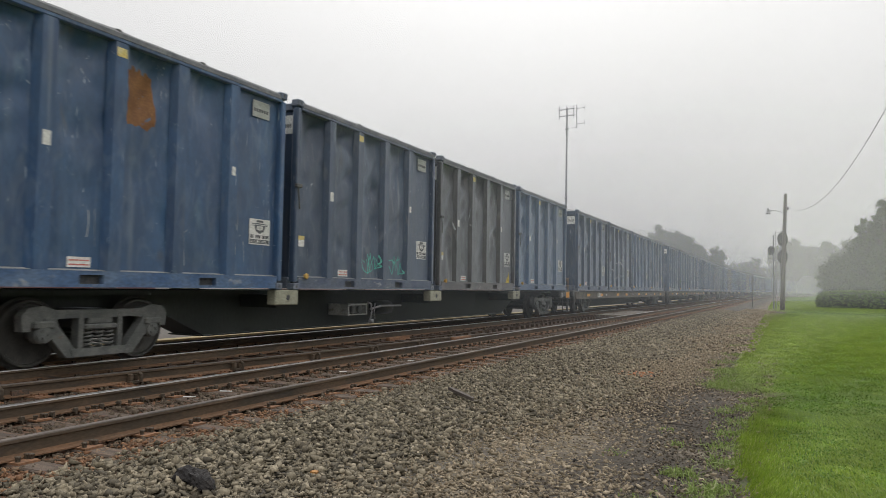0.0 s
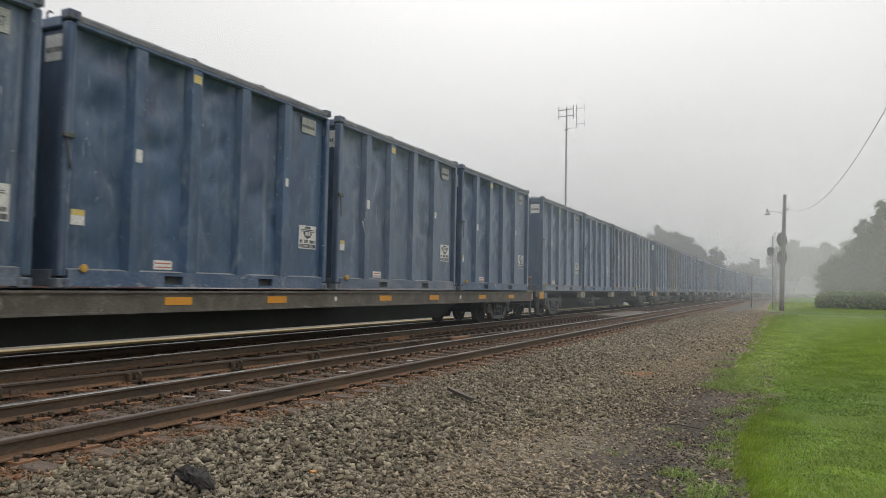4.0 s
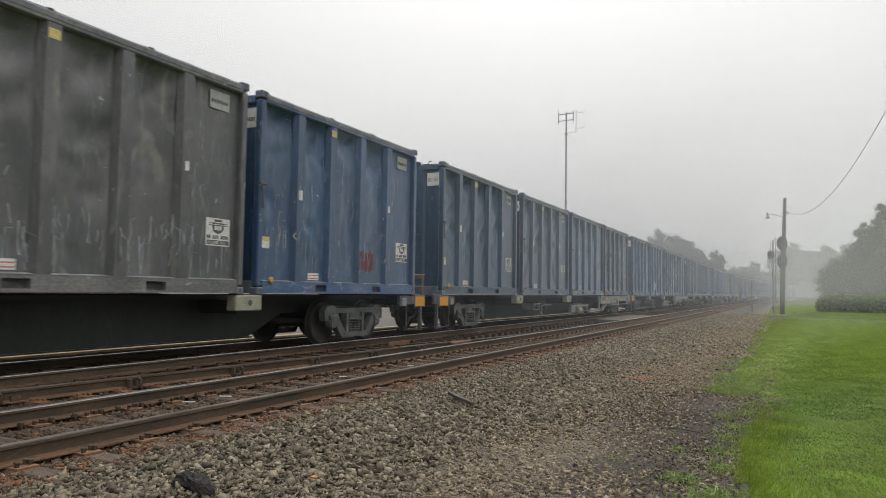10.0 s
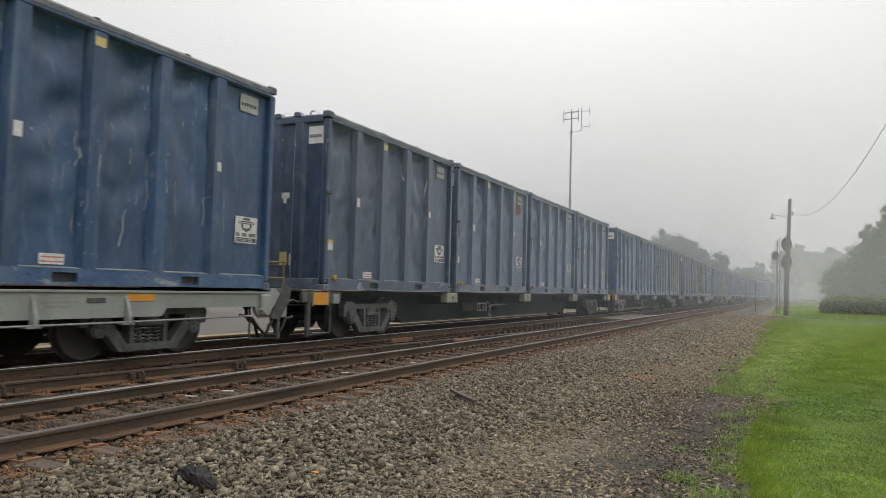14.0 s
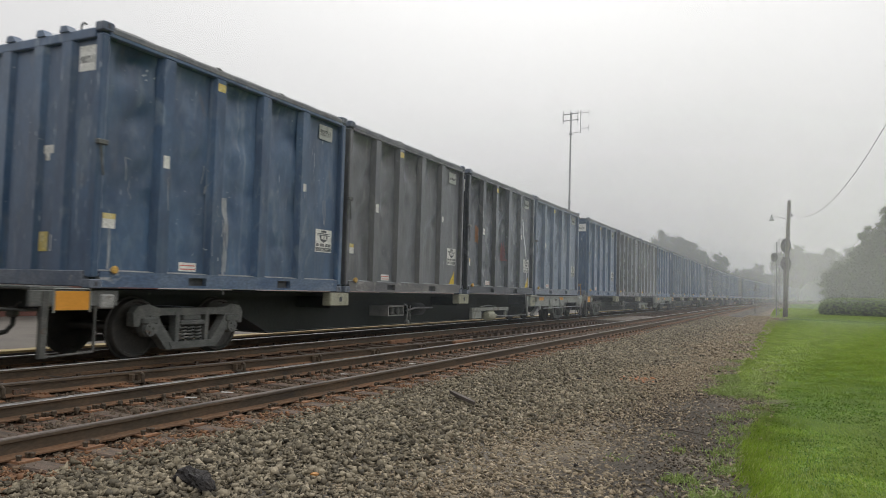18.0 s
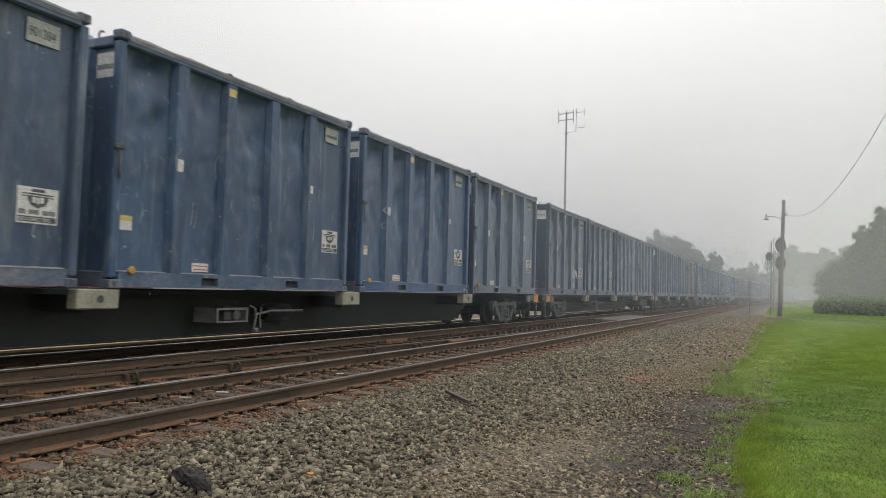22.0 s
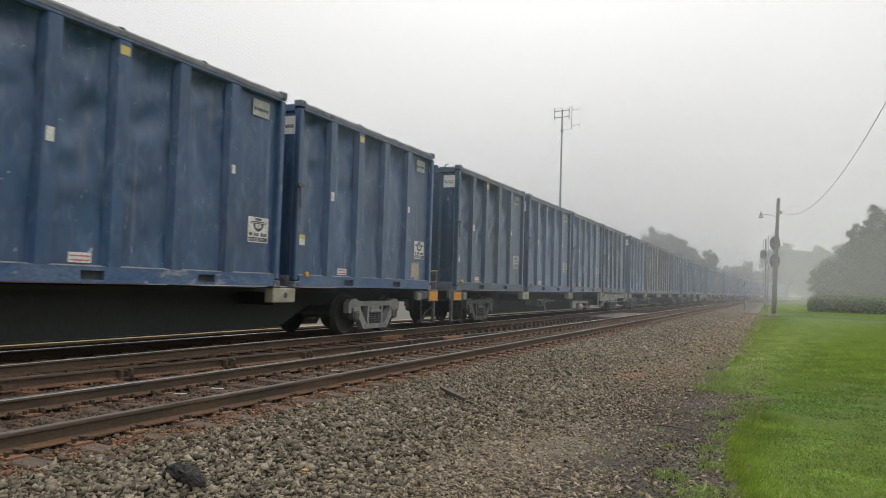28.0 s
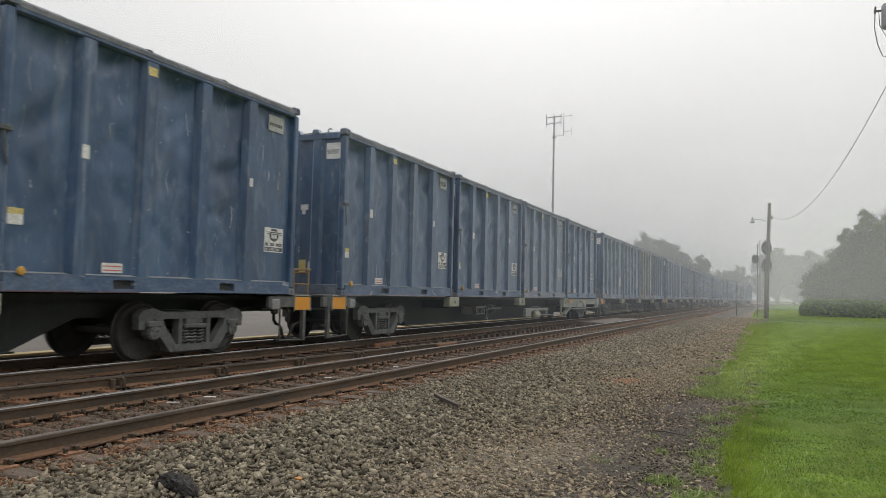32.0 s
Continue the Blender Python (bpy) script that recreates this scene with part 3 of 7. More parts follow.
def build_ground():
    xs = [-2500, -600, -150, -60, -30, -20, -14, -12.7, -12.6, -12.2, -11.6, -10, -8.9, -8.72, -7.9, -6.5, -5.6, -4.9, -4.55, -4.2, -3.8, -3.4, -3.0,
          -2.6, -2.0, -1.5, -1.0, -0.5, 0.1, 0.7, 1.5, 3, 6, 12, 25, 60, 150, 600, 2500]
    ys = [-2500, -600, -150, -60, -30, -15, -6, -2] + [i * 1.0 for i in range(0, 31)] + [34, 40, 50, 60, 75, 90, 120, 160, 220, 400, 900, 2500]
    v, f = [], []
    for y in ys:
        for x in xs:
            w = 0.02 * noise.noise((x * 0.8, y * 0.8, 3.1)) if abs(x) < 12 and -6 < y < 60 and not -12 < x < -4.4 and x < -0.6 else 0
            v.append((x, y, ground_height(x, y) + w))
    n = len(xs)
    for j in range(len(ys) - 1):
        for i in range(n - 1):
            f.append((j * n + i, j * n + i + 1, (j + 1) * n + i + 1, (j + 1) * n + i))
    s = Shape()
    s.v, s.f, s.s = v, f, [0] * len(f)
    structure("ground", s, ground_material(), "trackside ground of ballast, brown gravel and mown lawn soil")


build_ground()


# ---- rails ----
def rail_outline(x, top):
    """The section of a flat-bottomed rail, 0.17 m high."""
    half = [(0.0, 0.0), (0.034, -0.002), (0.0365, -0.012), (0.0365, -0.035), (0.010, -0.048), (0.008, -0.13), (0.028, -0.146), (0.068, -0.156), (0.068, -0.168)]
    right = [(x + a, top + b) for a, b in half]
    left = [(x - a, top + b) for a, b in reversed(half[1:])]
    return right + left


def build_rail(name, line, top, head, label):
    """A long rail through (x, y) places: rust on its web and foot, its running face as worn as the traffic leaves it."""
    s = Shape()
    n = len(rail_outline(0, top))
    for x, y in line:
        s.v += [(p[0], y, p[1]) for p in rail_outline(x, top)]
    out = rail_outline(0, top)
    for r in range(len(line) - 1):
        for k in range(n):
            k2 = (k + 1) % n
            s.f.append((r * n + k, r * n + k2, (r + 1) * n + k2, (r + 1) * n + k))
            mid = (out[k][1] + out[k2][1]) / 2
            s.s.append(1 if mid > top - 0.008 else 2 if mid < top - 0.135 else 0)
    s.f += [tuple(range(n)), tuple(range((len(line) - 1) * n, len(line) * n))]
    s.s += [0, 0]
    return structure(name, s, [M_RAILSIDE, head, M_RAILFOOT], label)


def main_line(x):
    return [(x, -60.0)] + [(x + along(q)[0], along(q)[1]) for q in [BEND_FROM + 15 * k for k in range(0, 24)]]


POINT_RAIL = [(-9.0, -6.0), (-8.82, 1.5), (-8.62, 5.0), (-8.46, 7.2), (-8.28, 9.3), (-8.12, 11.0), (-7.99, 12.8), (-7.88, 15.0), (-7.66, 17.6), (-7.38, 20.0), (-7.20, 22.5)]


def point_x(y):
    """x of the switch rail at y."""
    return float(np.interp(y, [p[1] for p in POINT_RAIL], [p[0] for p in POINT_RAIL]))


build_rail("rail_1", main_line(RAIL_A), LOW, M_RAILDULL, "rusty steel rail of the near track with a dull head")
build_rail("rail_2", main_line(RAIL_B), LOW, M_RAILTOP, "rusty steel rail with a bright worn head")
build_rail("rail_3", POINT_RAIL, LOW - 0.004, M_RAILDULL, "brown switch rail running out from the near track")
build_rail("rail_4", main_line(TRACK_X + 0.7525), RAIL, M_RAILTOP, "polished rail under the train")
build_rail("rail_5", main_line(TRACK_X - 0.7525), RAIL, M_RAILTOP, "polished rail under the train")

# ---- the train ----
WHEEL_R = 0.457
FAR = -BOX_W / 2
NEAR = BOX_W / 2


RIBS = (1.22, 2.33, 3.5, 4.68)
REC = 0.112             # the sheet lies this far behind the outer face


def dent(y, z, seed):
    """How far the side sheet is pushed in at y from the front edge and z: each panel between two ribs is buckled in its own way."""
    p = sum(y > r for r in RIBS)
    a, b = ((0.13,) + RIBS)[p], (RIBS + (BOX_L - 0.13,))[p]
    u = min(1.0, max(0.0, (y - a - 0.12) / (b - a - 0.24)))
    across = math.sin(math.pi * u) ** 0.8 if 0 < u < 1 else 0.0
    hit = 0.5 + 0.5 * noise.noise((p * 3.7 + 0.4, seed * 1.9, 0.5))
    fold = max(0.0, noise.noise((p * 5.1 + 0.5 * u, z * 0.8 + 0.8 * u * (1 if p % 2 else -1), seed * 2.3)) + 0.1)
    ripple = max(0.0, noise.noise((p * 2.9 + 0.9 * u, z * 2.4 - 1.2 * u, seed * 4.7)) + 0.05) * min(1.0, max(0.0, (z - 0.9) / 1.2))
    small = max(0.0, noise.noise((y * 3.0, z * 2.6, seed * 3.3)) - 0.12)
    # the head of the panel is pushed in under the top rail and springs back in a short lip
    low = BOX_H - 0.75 - 0.6 * (0.5 + 0.5 * noise.noise((p * 1.7, seed * 6.1, 2.5))) + 0.22 * math.sin(3.0 * u + p)
    k = min(1.0, max(0.0, (z - low) / max(0.2, BOX_H - 0.36 - low)))
    head = (0.03 + 0.11 * hit) * k * k * (3 - 2 * k)
    flat = 0.22 if p == len(RIBS) else 1.0
    edge = min(1.0, max(0.0, (z - 0.2) / 0.5), max(0.0, (BOX_H - 0.11 - z) / 0.20))
    return min(0.17, flat * edge * (across * (0.12 * hit * fold + 0.11 * ripple + 0.85 * head) + 0.06 * small))


def dented_wall(x, y0, y1, z0, z1, seed, ny=66, nz=46):
    """A steel sheet with the dents and buckles of hard use."""
    s = Shape()
    v, f = [], []
    for j in range(nz + 1):
        for i in range(ny + 1):
            y, z = y0 + (y1 - y0) * i / ny, z0 + (z1 - z0) * j / nz
            v.append((x - (1 if x > 0 else -1) * dent(y + BOX_L / 2, z, seed), y, z))
    for j in range(nz):
        for i in range(ny):
            a = j * (ny + 1) + i
            f.append((a, a + 1, a + ny + 2, a + ny + 1))
    return s.add(v, f)


def build_container(kind, seed):
    """An open-top waste container, 20 feet long: sheet walls behind hat-shaped ribs, rails, posts, castings and a sheeted lid.
    Its origin is the middle of its floor; the front end looks towards -y."""
    pm = PAINT[kind]
    word = {"royal": "deep royal blue", "teal": "dark teal", "blue": "blue", "navy": "dark navy", "slate": "faded slate-blue", "grey": "grey", "brown": "brown-grey", "black": "black"}[kind]
    c = thing("waste_container", "%s ribbed steel waste container with dented weathered sides" % word, "container", "containers on the train")
    c["dents"] = seed
    h, l2 = BOX_H, BOX_L / 2
    rec = REC
    part("side_wall", dented_wall(NEAR - rec, -l2 + 0.05, l2 - 0.05, 0.2, h - 0.08, seed), pm, c, smooth=True)
    part("side_wall", dented_wall(FAR + rec, -l2 + 0.05, l2 - 0.05, 0.2, h - 0.08, seed + 5, 12, 8), pm, c, smooth=True)
    s = Shape()
    s.box((FAR + 0.06, -l2 + 0.07, 0.2), (NEAR - 0.06, -l2 + 0.10, h - 0.05))
    part("front_wall", s, pm, c)
    s = Shape()
    s.box((FAR + 0.06, l2 - 0.10, 0.2), (NEAR - 0.06, l2 - 0.07, h - 0.05))
    part("rear_wall", s, pm, c)
    part("floor_pan", Shape().box((FAR + 0.1, -l2 + 0.1, 0.09), (NEAR - 0.1, l2 - 0.1, 0.22)), M_BLACKSTEEL, c)
    rib = Shape().prism([(NEAR - 0.118, -0.165), (NEAR - 0.006, -0.105), (NEAR - 0.006, 0.105), (NEAR - 0.118, 0.165)], 2, 0.235, h - 0.135).mesh("rib", pm)
    back = Shape()
    for y in RIBS:
        part("rib", rib, None, c, at=(0, y - l2, 0))
        back.prism([(FAR + 0.118, y - l2 - 0.165), (FAR + 0.006, y - l2 - 0.105), (FAR + 0.006, y - l2 + 0.105), (FAR + 0.118, y - l2 + 0.165)], 2, 0.235, h - 0.135)
    part("far_ribs", back, pm, c)
    me = Shape().prism([(-0.17, -l2 + 0.08), (-0.10, -l2 + 0.004), (0.10, -l2 + 0.004), (0.17, -l2 + 0.08)], 2, 0.24, h - 0.135).mesh("end_rib", pm)
    back = Shape()
    for x in (-0.72, 0.0, 0.60):
        part("end_rib", me, None, c, at=(x, 0, 0))
        back.prism([(x - 0.17, l2 - 0.08), (x - 0.10, l2 - 0.004), (x + 0.10, l2 - 0.004), (x + 0.17, l2 - 0.08)], 2, 0.24, h - 0.135)
    part("rear_ribs", back, pm, c)
    for sx, xo in ((1, NEAR), (-1, FAR)):
        for sy, yo in ((-1, -l2), (1, l2)):
            part("corner_post", Shape().box((xo, yo, 0.15), (xo - sx * 0.14, yo - sy * 0.13, h - 0.1), 0, 0.02), pm, c)
            for z in (0.0, h - 0.065):
                cs = Shape().box((xo + sx * 0.012, yo + sy * 0.012, z), (xo - sx * 0.16, yo - sy * 0.178, z + 0.125), 0, 0.012)
                # the casting's hole: a dark face painted for its inner shade
                cs.box((xo + sx * 0.0135, yo - sy * 0.06, z + 0.03), (xo, yo - sy * 0.105, z + 0.095), 1)
                part("corner_casting", cs, [M_SILL, M_INKSHADE], c)
        part("top_rail", Shape().box((xo, -l2 + 0.12, h - 0.135), (xo - sx * 0.11, l2 - 0.12, h - 0.01), 0, 0.012).box((xo + sx * 0.006, -l2 + 0.14, h - 0.085), (xo - sx * 0.08, l2 - 0.14, h + 0.004), 1, 0.01), [pm, M_CAP], c)
        pockets = (1.97, 4.15)
        line = [(0.15 - l2, 0.02)]
        for p in pockets:
            line += [(p - 0.19 - l2, 0.02), (p - 0.19 - l2, 0.185), (p + 0.19 - l2, 0.185), (p + 0.19 - l2, 0.02)]
        rail = Shape().prism(line + [(l2 - 0.15, 0.02), (l2 - 0.15, 0.24), (0.15 - l2, 0.24)], 0, xo, xo - sx * 0.10)
        part("bottom_rail", rail, SILL[kind], c)
        if sx > 0:
            part("rail_lip", Shape().prism([(xo + 0.004, 0.236), (xo - 0.11, 0.262), (xo - 0.11, 0.236)], 1, 0.14 - l2, l2 - 0.14), M_LIP, c)
        for p in pockets if sx > 0 else ():
            # a dark block set back in the notch stands in for the pocket's shade
            part("fork_pocket", Shape().box((xo - sx * 0.085, p - 0.19 - l2, 0.06), (xo - sx * 0.6, p + 0.19 - l2, 0.185)).box((xo - 0.002, p - 0.19 - l2, 0.02), (xo - 0.09, p + 0.19 - l2, 0.06), 1), [M_INKSHADE, SILL[kind]], c)
    for sy, yo in ((-1, -l2), (1, l2)):
        part("end_top_rail", Shape().box((FAR + 0.15, yo, h - 0.15), (NEAR - 0.15, yo - sy * 0.1, h - 0.01), 0, 0.012), pm, c)
        part("end_sill", Shape().box((FAR + 0.15, yo, 0.02), (NEAR - 0.15, yo - sy * 0.1, 0.24), 0, 0.012), M_SILL, c)
        if sy < 0:
            for x in (-0.62, 0.05, 0.55):
                part("lid_lug", Shape().prism([(-0.1, 0), (0.1, 0), (0.05, 0.09), (-0.07, 0.09)], 1, yo - 0.02, yo + 0.12).mesh("lid_lug", pm), None, c, at=(x, 0, h - 0.012))
            hook = [(0.85, yo + 0.03, h - 0.02), (0.85, yo + 0.03, h + 0.06), (0.9, yo + 0.03, h + 0.09), (0.95, yo + 0.03, h + 0.06)]
            part("lid_hook", Shape().tube(hook, 0.015, 6), M_TRUCK, c)
    # sheeted lid, sagging a little between its bows
    lid = Shape()
    n = 14
    v, f = [], []
    for i in range(n + 1):
        y = -l2 + 0.16 + (BOX_L - 0.32) * i / n
        bow = 0.008 * (i % 2) + 0.010 * noise.noise((i * 1.7, seed, 0.3))
        for x, z in ((FAR + 0.02, -0.005), (FAR + 0.04, 0.03), (0, 0.05), (NEAR - 0.04, 0.03), (NEAR - 0.015, -0.005)):
            v.append((x, y, h + z + bow))
    for i in range(n):
        for k in range(4):
            f.append((5 * i + k, 5 * i + k + 1, 5 * i + k + 6, 5 * i + k + 5))
    lid.add(v, f)
    part("lid", lid, M_TARP, c, "grey tarpaulin lid")
    knob = Shape().box((NEAR - 0.1, -0.05, h + 0.005), (NEAR - 0.02, 0.05, h + 0.055), 0, 0.012).mesh("lid_clamp", M_TRUCK)
    for y in (-0.75, 0.9):
        part("lid_clamp", knob, None, c, at=(0, y, 0))
    # door latch at the front corner
    lt = Shape().box((NEAR - 0.02, -l2 - 0.03, 1.96), (NEAR + 0.05, -l2 + 0.14, 2.03), 0, 0.01).tube([(NEAR + 0.03, -l2 + 0.02, 2.02), (NEAR + 0.035, -l2 + 0.06, 1.7), (NEAR + 0.02, -l2 + 0.1, 1.55)], 0.014, 6)
    part("door_latch", lt, M_TRUCK, c, "bent steel latch")
    return c


def label_plate(parent, y, z, w, h, mat, name="label", text="", x=0.0, bars=0, ink=None, wordsize=0.2, face="side"):
    """A thin sticker on the side (or front end) of a container, with print or bars on it."""
    ink = ink or M_INKSHADE
    if face == "side":
        p = part(name, Shape().box((x, y, z), (x + 0.004, y + w, z + h)), mat, parent, text)
        bar = Shape()
        for i in range(bars):
            zz = z + h * (i + 0.6) / (bars + 0.4)
            yy = y + 0.07 * w
            while yy < y + 0.88 * w:
                ww = w * (0.095 if bars == 1 else 0.08 + 0.07 * ((i * 37 + int(yy * 911)) % 10) / 10)
                bar.box((x + 0.003, yy, zz - 0.2 * h / (bars + 1)), (x + 0.006, min(yy + ww, y + 0.94 * w), zz + 0.2 * h / (bars + 1)))
                yy += ww + (0.05 if bars == 1 else 0.03) * w
        if bars:
            tagged(part("printing", bar, ink, p), kind="stuff")
    else:
        p = part(name, Shape().box((y, x, z), (y + w, x - 0.004, z + h)), mat, parent, text)
        bar = Shape()
        for i in range(bars):
            zz = z + h * (i + 0.6) / (bars + 0.4)
            yy = y + 0.07 * w
            while yy < y + 0.88 * w:
                ww = w * (0.095 if bars == 1 else 0.08 + 0.07 * ((i * 37 + int(yy * 911)) % 10) / 10)
                bar.box((yy, x - 0.003, zz - 0.2 * h / (bars + 1)), (min(yy + ww, y + 0.94 * w), x - 0.006, zz + 0.2 * h / (bars + 1)))
                yy += ww + (0.05 if bars == 1 else 0.03) * w
        if bars:
            tagged(part("printing", bar, ink, p), kind="stuff")
    return p


def add_labels(c):
    l2 = BOX_L / 2
    rx = NEAR - REC + 0.003     # sheet between the ribs
    px = NEAR - 0.003     # on ribs and posts
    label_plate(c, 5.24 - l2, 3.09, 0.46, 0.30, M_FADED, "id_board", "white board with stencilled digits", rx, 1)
    py, pz = 5.24 - l2, 0.80
    lg = label_plate(c, py, pz, 0.56, 0.46, M_WHITE, "permit_plate", "white plate with a dark shield and print", rx)
    sh = Shape().prism([(py + 0.14, pz + 0.385), (py + 0.14, pz + 0.30), (py + 0.18, pz + 0.235), (py + 0.28, pz + 0.195), (py + 0.38, pz + 0.235), (py + 0.42, pz + 0.30), (py + 0.42, pz + 0.385)], 0, rx + 0.004, rx + 0.0065)
    sh.prism([(py + 0.18, pz + 0.40), (py + 0.20, pz + 0.44), (py + 0.36, pz + 0.44), (py + 0.38, pz + 0.40)], 0, rx + 0.004, rx + 0.0065)
    for a, b in ((0.06, 0.13), (0.43, 0.50)):
        for zz in (0.335, 0.365):
            sh.box((rx + 0.004, py + a, pz + zz), (rx + 0.0064, py + b, pz + zz + 0.014))
    sh.box((rx + 0.0065, py + 0.20, pz + 0.265), (rx + 0.0078, py + 0.25, pz + 0.335), 1).box((rx + 0.0065, py + 0.265, pz + 0.25), (rx + 0.0078, py + 0.295, pz + 0.335), 1)
    sh.box((rx + 0.0065, py + 0.31, pz + 0.265), (rx + 0.0078, py + 0.36, pz + 0.335), 1).box((rx + 0.0065, py + 0.15, pz + 0.352), (rx + 0.0078, py + 0.41, pz + 0.362), 1)
    sh.box((rx + 0.004, py + 0.02, pz + 0.02), (rx + 0.006, py + 0.54, pz + 0.092))
    part("shield", sh, [M_SHIELD, M_WHITE], lg, "plain dark shield with pale bars")
    bar = Shape()
    for k in range(11):
        if k not in (2, 6):
            bar.box((rx + 0.004, py + 0.03 + 0.046 * k, pz + 0.115), (rx + 0.0065, py + 0.062 + 0.046 * k, pz + 0.175))
    tagged(part("printing", bar, M_INKSHADE, lg), kind="stuff")
    tagged(part("capacity_print", WORDS["62 CUBIC YDS."], None, lg, "", (rx + 0.0065, py + 0.035, pz + 0.033)), kind="stuff")
    label_plate(c, 1.66 - l2, 0.285, 0.36, 0.14, M_WHITE, "warning_label", "white label with red bars", rx, 2, M_RED)
    part("caution_label", Shape().box((rx, 0.23 - l2, 0.84), (rx + 0.004, 0.44 - l2, 0.97)).box((rx, 0.23 - l2, 0.97), (rx + 0.004, 0.44 - l2, 1.05), 1), [M_WHITE, M_YELLOW], c, "white label with a yellow head")
    label_plate(c, 1.165 - l2, 1.82, 0.115, 0.19, M_WHITE, "small_label", "small white label", px - 0.002)
    label_plate(c, 4.64 - l2, 1.93, 0.085, 0.15, M_WHITE, "small_label", "small white label", px - 0.002)
    label_plate(c, 2.24 - l2, 3.27, 0.17, 0.13, M_YELLOW, "rib_tag", "faded yellow tag", px - 0.002)
    knob = Shape().lathe([(NEAR - 0.02, 0.035), (NEAR + 0.03, 0.06), (NEAR + 0.05, 0.05), (NEAR + 0.055, 0.02)], (0, 0.36 - l2, 0.262), 0, 10)
    part("marker_knob", knob, M_KNOB, c, "round amber marker", smooth=True)
    # front end
    fy = -l2 + 0.068
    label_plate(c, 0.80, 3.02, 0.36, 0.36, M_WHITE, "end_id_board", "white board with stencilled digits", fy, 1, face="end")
    label_plate(c, 0.16, 1.90, 0.2, 0.12, M_WHITE, "small_label", "small white label", fy, face="end")
    label_plate(c, 0.20, 1.80, 0.09, 0.1, M_WHITE, "small_label", "small white label", fy, face="end")
    label_plate(c, 0.10, 0.50, 0.24, 0.28, M_YELLOW, "caution_label", "yellow label", fy, face="end")
    label_plate(c, 0.40, 0.50, 0.16, 0.24, M_WHITE, "small_label", "dusty white label", fy, face="end")


def build_wheelset(parent, at, cap):
    """Two disc wheels on an axle with bearing caps, turning as one."""
    s = Shape()
    for sx in (1, -1):
        prof = [(0.64, 0.12), (0.67, 0.2), (0.705, 0.38), (0.69, 0.40), (0.685, 0.485), (0.715, 0.483), (0.722, WHEEL_R + 0.002), (0.80, WHEEL_R - 0.006),
                (0.82, WHEEL_R - 0.02), (0.82, 0.405), (0.79, 0.39), (0.775, 0.2), (0.80, 0.13), (0.80, 0.1)]
        s.lathe([(sx * a, r) for a, r in prof], (0, 0, 0), 0, 28)
        s.lathe([(sx * 0.96, 0.125), (sx * 1.09, 0.125), (sx * 1.10, 0.11), (sx * 1.125, 0.11), (sx * 1.13, 0.05)], (0, 0, 0), 0, 14, 1)
        for k in range(3):
            a = 2 * math.pi * k / 3
            s.box((sx * 1.125, 0.055 * math.cos(a) - 0.018, 0.055 * math.sin(a) - 0.018), (sx * 1.145, 0.055 * math.cos(a) + 0.018, 0.055 * math.sin(a) + 0.018), 1)
    s.lathe([(-1.0, 0.075), (1.0, 0.075)], (0, 0, 0), 0, 12)
    return part("wheelset", s, [M_WHEEL, cap], parent, "steel wheels on an axle with round bearing caps", at, smooth=True)


